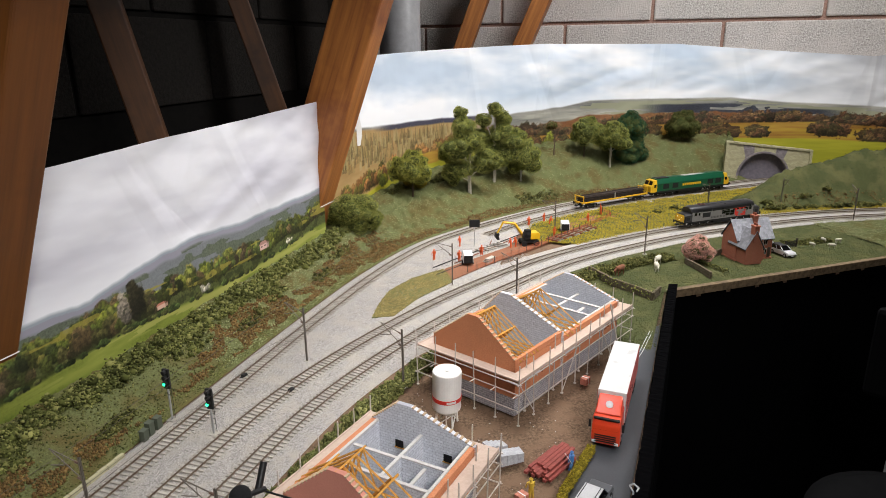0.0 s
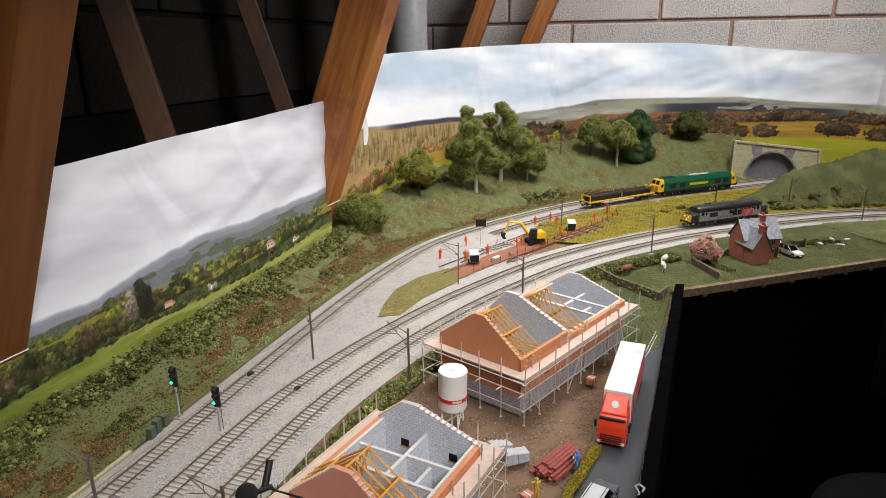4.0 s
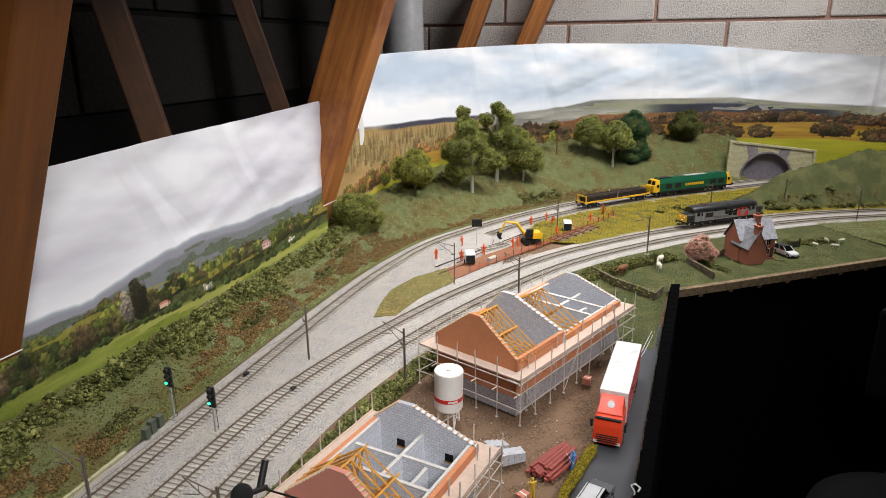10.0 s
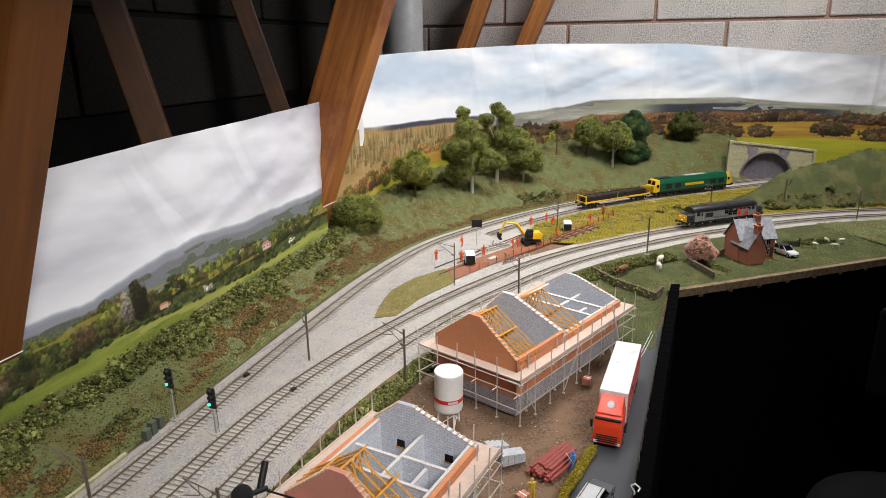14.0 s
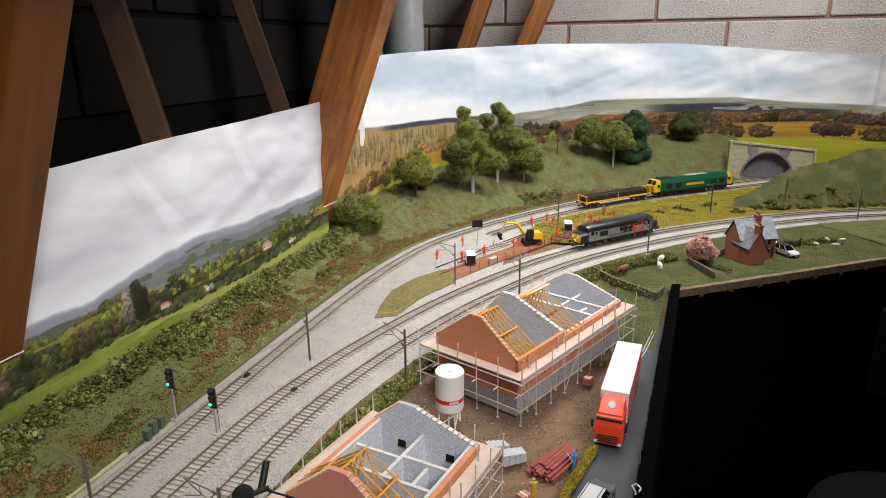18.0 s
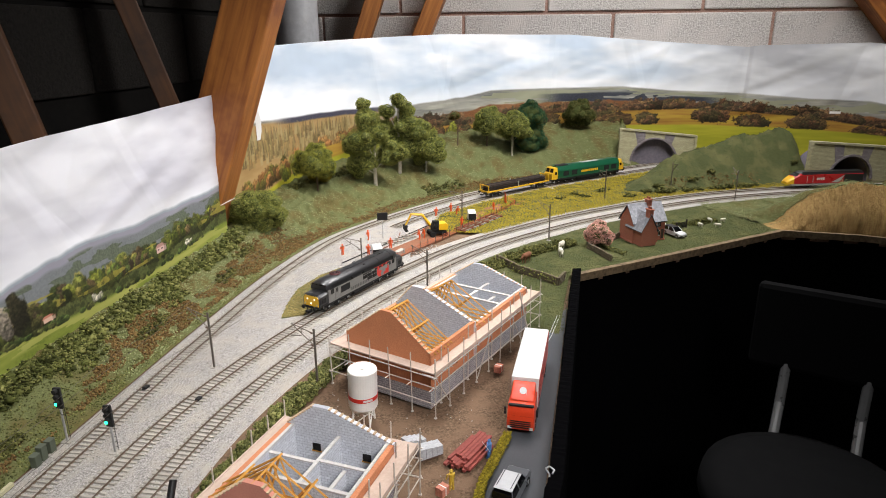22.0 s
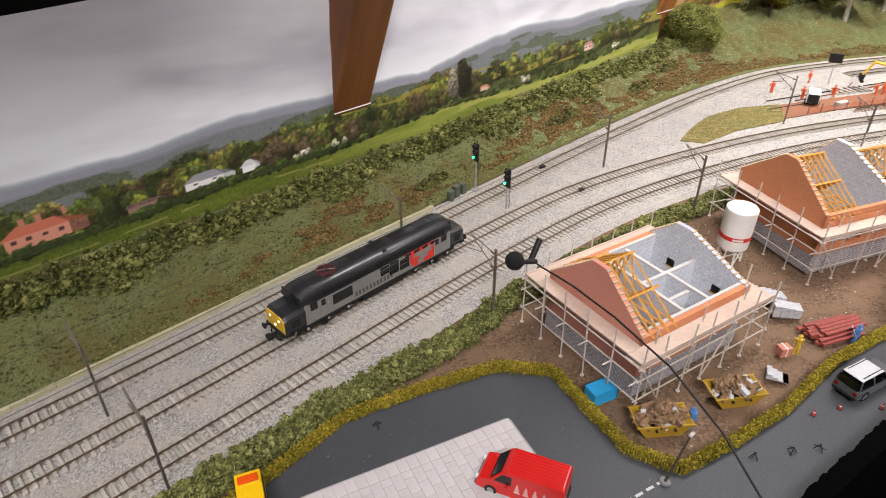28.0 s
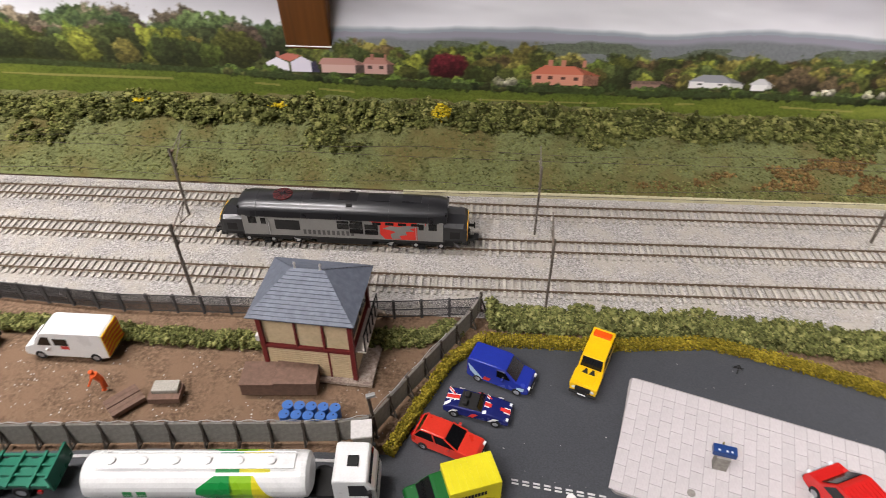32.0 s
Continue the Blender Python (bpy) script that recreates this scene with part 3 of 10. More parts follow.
    p.house(2.74, 3.30, 0.75, 0.86, 0.94, (196, 162, 152), (178, 134, 124), 0.4, 0, 0.1)
    p.house(3.28, 3.64, 0.75, 0.88, 0.96, (188, 150, 140), (172, 124, 112), 0.5, 2, 0.2)
    for u in (2.20, 3.36, 3.52):
        p.box(u, u + 0.035, 0.93, 1.0, (160, 108, 96))
    p.blob(4.3, 0.88, 0.24, 0.17, (104, 36, 44), 88)
    p.house(5.32, 6.12, 0.68, 0.82, 0.93, (206, 144, 122), (196, 112, 88), 0.66, 4, 0.35)
    for u in (5.50, 5.66, 5.90):
        p.box(u, u + 0.05, 0.92, 1.0, (186, 124, 104))
    p.house(6.52, 7.0, 0.66, 0.73, 0.77, (148, 116, 108), (120, 96, 90), 0.5, 0, 0.05)
    p.house(7.20, 7.82, 0.70, 0.78, 0.87, (226, 222, 220), (148, 148, 154), 0.86, 2, 0.4)
    p.house(7.92, 8.16, 0.69, 0.77, 0.84, (228, 226, 224), (206, 204, 206), 0.86, 0, 0.5)
    p.trees(1.4, 9.4, 150, lambda u: fl(u) - 0.035, 0.05, 0.15, GREENS[1:2] + GREENS[3:] + FRESH[1:3], 9, 0.7, 1.3)
    p.trees(-9, 17, 260, lambda u: fl(u) - 0.03, 0.04, 0.10, GREENS[3:] + AUTUMN[2:], 10, 0.7, 1.8)
    for u in (5.0, 8.75, 9.35, 13.2, 15.9):
        p.trees(u - 0.12, u + 0.12, 9, lambda v: fl(v) + 0.04, 0.05, 0.11, [(178, 174, 150), (150, 150, 118), (196, 190, 172)], int(u * 10), 0.8)
    p.house(14.85, 15.15, 0.80, 0.90, 0.96, (206, 172, 164), (170, 130, 120), 0.8, 2)
    p.house(12.12, 12.34, 0.70, 0.76, 0.80, (204, 170, 150), (184, 120, 100), 0.8, 0)
    # a clipped dark hedge between the gardens and the field
    top = f + 0.035 + 0.02 * fbm(p.u * 9, p.u * 0, 16, 3)
    strip = ((p.w < top) & (p.w > f - 0.03) & (fbm(p.u * 2.3, p.u * 0, 17, 2) > 0.36) & (p.u < 9.2)).astype(float)
    p.lay(strip * 0.85, np.array((44, 54, 24.)) + 26 * fbm(p.u * 30, p.w * 30, 18, 2)[..., None])
    # pale dry track along the top of the field
    p.lay((np.abs(p.w - f + 0.14 - 0.02 * np.sin(p.u)) < 0.012) * (fbm(p.u * 2, p.w * 3, 19, 2) > 0.5) * (p.u < 9.5) * 0.6, (160, 146, 92))


hang_print("backdrop_long", np.arange(-2.5, 17.45, 0.014), lambda u: 0.30 + 0 * u,
           lines([(-9, 2.8), (5, 2.85), (7.3, 2.92), (9.4, 2.98), (10.6, 3.05), (12.75, 3.15), (14.6, 3.2), (17.4, 3.31)]),
           lambda u: (u * 0.1, LONG_Y + 0.004), print_long, "printed paper landscape backdrop of grey sky, woods and green fields",
           ((13.4, -0.5, 0.003, 0.3), (14.6, -0.9, -0.003, 0.35), (15.9, -0.6, 0.003, 0.3), (16.6, 0.4, -0.002, 0.25), (11.8, 0.5, 0.002, 0.4), (4.2, 0.4, 0.002, 0.4)), 0.008)

far_course = Course(FAR)
hill_f = lines([(0, 2.45), (3.2, 2.42), (5, 2.31), (7.7, 2.27), (10.1, 2.23), (12.3, 2.37), (13.4, 2.56), (15.1, 2.56), (18.5, 2.58), (20.4, 2.42), (23.2, 2.30), (25.2, 2.14), (27.2, 2.08), (28.6, 1.83), (31, 1.6)])
low_f = lines([(0, 0.6), (3.4, 0.9), (6.7, 1.34), (10, 1.54), (12.4, 1.40), (15.6, 1.66), (18.6, 1.70), (21.4, 1.75), (25, 1.5), (28, 1.1), (31, 0.9)])


def print_far(p):
    n = fbm(p.u * 0.22 + p.w * 0.2, p.w * 0.8, 103, 5)
    m = fbm(p.u * 0.5, p.w * 1.6, 113, 4)
    cl = np.clip((n - 0.38) / 0.26, 0, 1)[..., None]
    grey = np.clip((p.u - 19) / 4, 0, 1)[..., None]
    p.c = np.array((246, 246, 248.)) * (1 - cl) + (np.array((192, 206, 222.)) * (1 - grey) + np.array((186, 186, 190.)) * grey) * cl
    p.c += (m[..., None] - 0.5) * 22
    p.lay(np.clip(0.6 - (p.w - 2.5) / 0.6, 0, 0.7), (238, 239, 242))
    h = hill_f(p.u) + 0.03 * (fbm(p.u * 1.5, p.u * 0, 104, 3) - 0.5)
    moor = fbm(p.u * 0.9, p.w * 8, 120, 4)[..., None]
    p.lay(1 - p.over(h, 0.03), np.array((96, 98, 96.)) * moor + np.array((204, 198, 182.)) * (1 - moor))
    p.lay((1 - p.over(h - 0.06, 0.03)) * (fbm(p.u * 0.5, p.w * 6, 125, 3) > 0.50) * np.clip((p.u - 12.5) * 2, 0, 1), (150, 150, 126))
    p.lay((1 - p.over(h - 0.20, 0.04)) * p.over(h - 0.52, 0.04) * np.clip((p.u - 15.2), 0, 1) * np.clip((22.5 - p.u), 0, 1) * (fbm(p.u * 1.1, p.w * 5, 128, 3) > 0.34), (64, 66, 76))
    brown = fbm(p.u * 1.2, p.w * 5, 130, 4)[..., None]
    p.lay((1 - p.over(h - 0.50 + 0.1 * (fbm(p.u * 3, p.u * 0, 9, 2) - 0.5), 0.05)) * np.clip((p.u - 10), 0, 1), np.array((118, 74, 46.)) * brown + np.array((150, 108, 70.)) * (1 - brown))
    # conifer plantation at the start of the sheet
    lw = np.clip((9.6 - p.u) / 1.0, 0, 1)
    p.lay((1 - p.over(h - 0.06, 0.06)) * lw, np.array((150, 118, 74.)) * brown + np.array((188, 158, 110.)) * (1 - brown))
    p.lay((1 - p.over(h + 0.02, 0.04)) * p.over(h - 0.12, 0.04) * np.clip((p.u - 4) / 1, 0, 1) * np.clip((9.5 - p.u), 0, 1), (72, 70, 84))
    r = random.Random(5)
    for k in range(560):
        u = r.uniform(1.5, 8.6)
        top = float(hill_f(u)) - r.uniform(0.05, 0.75)
        k2 = (np.abs(p.u - u) < 0.09) & (p.w < top) & (p.w > top - 0.34)
        sel = k2 & (np.abs(p.u - u) < 0.042 * (top - p.w + 0.02) / 0.22)
        p.lay(sel * 0.5, r.choice([(122, 104, 66), (150, 132, 86), (100, 84, 56), (172, 156, 112)]))
    p.trees(2.0, 9.5, 70, lambda u: float(low_f(u)) - 0.15, 0.25, 0.5, [(150, 104, 62), (128, 96, 58), (108, 100, 50)], 31)
    p.trees(9.5, 31, 420, lambda u: float(low_f(u)) + 0.10 * sin(u * 3.3) * sin(u * 1.1), 0.08, 0.36, [(92, 66, 48), (104, 78, 56), (80, 64, 48), (112, 88, 60), (72, 64, 44)], 32, 0.8, 1.5)
    # ochre strips and the bright meadow
    f = low_f(p.u)
    och = fbm(p.u * 0.8, p.w * 9, 140, 3)[..., None]
    p.lay((1 - p.over(f, 0.03)) * np.clip((p.u - 5.5) * 2, 0, 1), np.array((196, 172, 62.)) * och + np.array((144, 96, 50.)) * (1 - och))
    for k in range(16):
        a = 11 + k * 1.22 + 0.5 * sin(k * 4.1)
        p.trees(a, a + 0.3 + 0.5 * abs(sin(k * 2.3)), 22, lambda u: float(low_f(u)) - 0.44 + 0.08 * sin(k * 1.7), 0.08, 0.42, [(88, 64, 46), (98, 78, 50), (76, 68, 44)], 330 + k, 0.8, 1.3)
    gm = fbm(p.u * 0.7, p.w * 7, 150, 3)[..., None]
    edge = lines([(0, 0.3), (6, 0.95), (9.5, 1.16), (12, 1.08), (15.6, 1.12), (18.7, 1.18), (21.5, 1.15), (25.3, 1.05), (28.3, 0.85), (31, 0.75)])(p.u)
    p.lay(1 - p.over(edge + 0.04 * (fbm(p.u * 2, p.u * 0, 151, 2) - 0.5), 0.03), np.array((138, 142, 38.)) * gm + np.array((186, 178, 56.)) * (1 - gm))
    p.trees(4, 12, 26, lambda u: float(np.interp(u, (0, 6, 9.5, 12), (0.3, 0.85, 1.0, 1.05))), 0.2, 0.5, [(140, 136, 44), (110, 112, 44), (92, 98, 44)], 35)
    p.box(26.0, 26.35, 1.62, 1.70, (226, 220, 214))


hang_print("backdrop_far", np.arange(1.3, 32.6, 0.020), lambda u: 0.0 + 0 * u,
           lines([(0, 4.1), (4.4, 4.2), (7.7, 4.33), (11.5, 4.46), (16.4, 4.42), (20.2, 4.13), (22.9, 3.95), (23.3, 4.0), (26.9, 4.08), (29.3, 3.85), (33, 3.5)]),
           lambda u: far_course.at(u * 0.1), print_far, "crumpled printed paper backdrop of moorland hills, meadows and pale sky",
           ((11.2, 0.12, 0.004, 0.22), (12.9, -0.45, -0.003, 0.3), (15.6, 0.06, 0.003, 0.2), (18.2, 0.5, -0.003, 0.3), (19.9, -0.3, 0.003, 0.25), (22.9, 0.02, 0.006, 0.16), (25.6, 0.3, -0.003, 0.3), (7.5, 0.3, 0.002, 0.3), (9.4, -0.2, 0.002, 0.2), (21.6, 0.3, 0.002, 0.25), (24.4, -0.3, 0.002, 0.25)), 0.009)

# ---- the loft around the layout ----
BLOCK = mat("whitewashed_block", srgb(234, 229, 224), srgb(186, 178, 172), 0.95, hard=0.10, grain=170, stain=9, bump=1.0, depth=0.006, third=srgb(222, 214, 208), spec=0.15, each=0.12)
MORTAR = mat("red_mortar", srgb(190, 158, 144), srgb(150, 116, 102), 0.95, grain=150, stain=12, bump=0.8, depth=0.004, space="World", spec=0.1)
PIPE = mat("grey_plastic_pipe", srgb(150, 150, 152), srgb(138, 138, 140), 0.4, grain=60, bump=0.02)


def room_box(name, x0, x1, y0, y1, z0, z1, material, label, category):
    return tagged(part(name, box(x0, x1, y0, y1, z0, z1), material, None, k=1), label, category, kind="structure")


wall_east = room_box("wall_east", 3.20, 3.35, -2.6, 0.95, -0.9, 1.7, MORTAR, "whitewashed block gable wall with reddish mortar", "wall")
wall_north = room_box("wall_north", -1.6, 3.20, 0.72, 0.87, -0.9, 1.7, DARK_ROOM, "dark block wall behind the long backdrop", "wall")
# Sides, floor and ceiling are out of view and close the dark room.
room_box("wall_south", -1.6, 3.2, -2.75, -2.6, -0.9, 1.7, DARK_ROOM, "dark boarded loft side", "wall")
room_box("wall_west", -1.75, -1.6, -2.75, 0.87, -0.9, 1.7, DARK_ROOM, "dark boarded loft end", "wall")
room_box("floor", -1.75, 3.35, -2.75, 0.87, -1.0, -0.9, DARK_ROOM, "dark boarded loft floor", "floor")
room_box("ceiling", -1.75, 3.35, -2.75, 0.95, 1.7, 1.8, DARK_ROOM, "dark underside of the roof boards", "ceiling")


def block_courses(wall, rows, run, per, place, depth, face=None):
    """Single blocks set proud of the mortar bed."""
    bm = box(-per / 2 + 0.006, per / 2 - 0.006, -depth, depth, 0.006, 0.212, 0.005)
    first = None
    for r, (z, offset) in enumerate(rows):
        n = int(run / per) + 1
        for i in range(n):
            m = place(offset + i * per, z)
            if first is None:
                first = part("block", bm, face or BLOCK, wall, k=1)
                first.matrix_basis = m
            else:
                again(first, m)


def east_block(s, z):
    return pose(3.20 + 0.004 * noise.noise((s * 9, z * 9, 0)), 0.85 - s, z, 0, 0, -90)


block_courses(wall_east, [(0.087, -0.175), (0.305, 0.0775), (0.523, -0.175), (0.741, 0.0775)], 3.0, 0.575, east_block, 0.012)
# Blocks coloured dark for the shade behind the long backdrop.
SHADED_BLOCK = mat("bare_block", srgb(46, 43, 40), srgb(32, 30, 28), 0.95, grain=110, stain=9, bump=1.0, depth=0.006, spec=0.1, each=0.12)
block_courses(wall_north, [(0.30, 0.0), (0.52, -0.2), (0.74, 0.05), (0.96, -0.25)], 4.6, 0.46, lambda s, z: pose(-1.4 + s, 0.72, z), 0.010, SHADED_BLOCK)


def timber(name, p, q, w, d, label, roll=0.0, square=False, wood=None):
    """A sawn timber from p to q: w across, d deep."""
    p, q = Vector(p), Vector(q)
    n = (q - p).length
    ob = part(name, box(0, n, -w / 2, w / 2, -d / 2, d / 2, 0.003), wood or SOFTWOOD, None, k=1)
    ob.matrix_basis = Matrix.Translation(p) @ (q - p).to_track_quat("X", "Z").to_matrix().to_4x4() @ pose(0, 0, 0, roll)
    if square:
        ax = (q - p).normalized()
        ay = (Vector((1, 0, 0)) - ax * ax.x).normalized()
        ob.matrix_basis = Matrix.Translation(p) @ Matrix((ax, ay, ax.cross(ay))).transposed().to_4x4()
    return tagged(ob, label, "rafter", "roof timbers")


TORN = paint("torn_paper", (226, 222, 216), 0.8)
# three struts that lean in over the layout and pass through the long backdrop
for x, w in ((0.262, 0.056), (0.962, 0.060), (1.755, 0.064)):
    strut = timber("roof_strut", (x - 0.02, 0.23 + 0.05 + 0.10, 0.103 - 0.10 - 0.16), (x + 0.09, 0.23 + 0.05 - 0.45, 0.103 + 1.29), w, 0.10, "orange-brown sawn roof strut cutting through the paper backdrop", square=True, wood=SOFTWOOD if x > 1.5 else SHADED_STRUT_WOOD)
    part("torn_paper_edge", bar((0.300 - 0.033 * w, -w / 2, -0.0502), (0.300 + 0.033 * w, w / 2, -0.0502), 0.0009, 5), TORN, strut, "white torn lip of the paper", k=1)
    part("end_grain", box(-0.002, 0.001, -w / 2 + 0.004, w / 2 - 0.004, -0.045, 0.045), SOFTWOOD, strut, k=1)
timber("roof_timber", (3.023, 0.143, 0.777), (2.987, 0.317, 0.301), 0.15, 0.06, "orange-brown roof timber behind the far backdrop")
timber("roof_timber", (3.062, -0.088, 0.761), (3.042, 0.102, 0.319), 0.15, 0.06, "orange-brown roof timber behind the far backdrop")
timber("roof_timber", (3.160, -1.41, 0.70), (3.150, -1.785, 0.277), 0.15, 0.06, "orange-brown roof timber against the block wall")
timber("roof_timber", (2.495, -1.368, 0.68), (2.331, -1.664, 0.036), 0.11, 0.06, "orange-brown roof timber leaning beside the far backdrop")
timber("roof_timber", (1.409, 0.492, 0.746), (1.507, 0.362, -0.08), 0.05, 0.05, "dim roof timber in the dark behind the long backdrop", wood=UNLIT_WOOD)
timber("roof_timber", (2.020, 0.680, 0.839), (2.160, 0.467, -0.09), 0.09, 0.05, "dim roof timber in the dark behind the long backdrop", wood=UNLIT_WOOD)
soil_pipe = tagged(part("soil_pipe", bar((0, 0, -0.9), (0, 0, 1.5), 0.062, 28), PIPE, None, k=1, smooth=True), "grey plastic soil pipe standing behind the backdrop", "pipe")
soil_pipe.location = (2.41, 0.30, 0)

# ---- operators' well: black cloth hung from the board edge ----
def curtain():
    e = even(np.array(EDGE), 0.01)
    n = len(e)
    v = [(x, y, -0.002) for x, y in e] + [(x + 0.002 * sin(i * 0.9), y - 0.002, -0.9) for i, (x, y) in enumerate(e)]
    return v, [(i, i + 1, n + i + 1, n + i) for i in range(n - 1)]


v, f = curtain()
tagged(sheet("curtain", v, f, BLACK_CLOTH, "black cloth hanging from the baseboard edge", "curtain"), kind="structure")
RIM = mat("board_edge_wood", srgb(132, 112, 84), srgb(82, 66, 48), 0.8, grain=120, stain=20, bump=0.3, space="World")
e_far = [(x, y) for x, y in EDGE if x > 1.6]
v, f = [], []
for i, (x, y) in enumerate(e_far):
    v += [(x - 0.006, y - 0.004, -0.012), (x - 0.006, y - 0.004, 0.003), (x + 0.003, y + 0.003, 0.003)]
    if i:
        a = 3 * i
        f += [(a - 3, a, a + 1, a - 2), (a - 2, a + 1, a + 2, a - 1)]
tagged(sheet("board_edge", v, f, RIM, "worn timber edging of the baseboard", "trim"), kind="structure")
# a black felt-covered panel stands along the road side
felt = [(0.70, -0.418), (0.885, -0.424), (1.062, -0.449), (1.69, -0.494)]
bm = bmesh.new()
pts = even(np.array(felt), 0.004)
rnd = random.Random(3)
loft(bm, [[(x, y - 0.012 + 0.0012 * rnd.uniform(-1, 1), -0.3), (x, y - 0.012, 0.016 + 0.001 * rnd.uniform(-1, 1)), (x, y + 0.003 + 0.0012 * rnd.uniform(-1, 1), 0.016 + 0.001 * rnd.uniform(-1, 1)), (x, y + 0.003, -0.02)] for x, y in pts])
tagged(part("felt_panel", bm, BLACK_CLOTH, None, k=1), "black felt-covered panel edging the road", "panel", kind="structure")

# ---- tracks ----
def rail_mesh(line, side, s0=0.0, s1=99.0):
    k = (line.s >= s0) & (line.s <= s1)
    p = sideways(line.p, side)[k]
    t = np.gradient(p, axis=0)
    t /= np.linalg.norm(t, axis=1)[:, None]
    nrm = np.stack([-t[:, 1], t[:, 0]], 1)
    prof = ((-0.0008, 0.0022), (-0.0003, 0.0026), (-0.00045, 0.0044), (0.00045, 0.0044), (0.0003, 0.0026), (0.0008, 0.0022))
    v, f, m = [], [], len(prof)
    for (x, y), (nx, ny) in zip(p, nrm):
        v += [(x + nx * d, y + ny * d, z) for d, z in prof]
    for i in range(len(p) - 1):
        f += [(i * m + j, i * m + m + j, i * m + m + j + 1, i * m + j + 1) for j in range(m - 1)]
    me = bpy.data.meshes.new("rail")
    me.from_pydata(v, [], f)
    return me


SLEEP = None


def track(line, label, near, s0=0.0, s1=99.0, z=0.0):
    global SLEEP
    s1 = min(s1, line.s[-1])
    top = thing("railway_track", label, "track", pose(0, 0, z), "tracks", "structure")
    for side in (0.00825, -0.00825):
        hang("rail", rail_mesh(line, side, s0, s1), RAIL, top)
    if SLEEP is None:
        bm = box(-0.0013, 0.0013, -0.0150, 0.0150, 0.0002, 0.0020)
        for y in (-0.00825, 0.00825):
            bx(bm, -0.0011, 0.0011, y - 0.0019, y + 0.0019, 0.0020, 0.0028)
        SLEEP = bpy.data.meshes.new("sleeper")
        bm.to_mesh(SLEEP)
        bm.free()
        SLEEP.materials.append(SLEEPER)
    places = [(s, *line.at(s), line.turn(s)) for s in np.arange(s0, s1, 0.0072)]
    close = sorted(places, key=lambda q: hypot(q[1] - near[0], q[2] - near[1]))[:280]
    keep = {q[0] for q in close}
    rest_v, rest_f = [], []
    for s, x, y, a in places:
        if s in keep:
            o = new("sleeper", SLEEP)
            o.parent = top
            o.matrix_basis = pose(x, y, 0, 0, 0, math.degrees(a))
        else:
            base, c, d = len(rest_v), cos(a), sin(a)
            for vx in SLEEP.vertices:
                rest_v.append((x + vx.co.x * c - vx.co.y * d, y + vx.co.x * d + vx.co.y * c, vx.co.z))
            rest_f += [tuple(base + i for i in pl.vertices) for pl in SLEEP.polygons]
    if rest_v:
        me = bpy.data.meshes.new("far_sleepers")
        me.from_pydata(rest_v, [], rest_f)
        hang("far_sleepers", me, SLEEPER, top)["kind"] = "stuff"
    return top


track(A, "model railway track with concrete sleepers along the embankment foot", (0.7, 0.06))
track(B, "model railway track with concrete sleepers carrying the moving locomotive", (0.7, 0.0), z=0.0006)
track(C, "model railway track with concrete sleepers beside the building site", (0.7, -0.06), z=0.0006)
track(D, "stub of track where the engineers' wagon and locomotive stand", (2.3, -0.3))

# ---- foliage and scatter ----
def ico(level):
    bm = bmesh.new()
    bmesh.ops.create_icosphere(bm, subdivisions=level, radius=1.0)
    v = np.array([q.co[:] for q in bm.verts])
    f = np.array([[q.index for q in face.verts] for face in bm.faces])
    bm.free()
    return v, f


OCTA = (np.array([(1, 0, 0), (-1, 0, 0), (0, 1, 0), (0, -1, 0), (0, 0, 1), (0, 0, -1.)]), np.array([(0, 2, 4), (2, 1, 4), (1, 3, 4), (3, 0, 4), (2, 0, 5), (1, 2, 5), (3, 1, 5), (0, 3, 5)]))
LEAF = (np.array([(-1, 0, 0), (0, 0.55, 0.25), (1, 0, 0.1), (0, -0.55, 0.25)]), np.array([(0, 2, 1), (0, 3, 2)]))
ICO = {-1: LEAF, 0: OCTA, 1: ico(1), 2: OCTA}


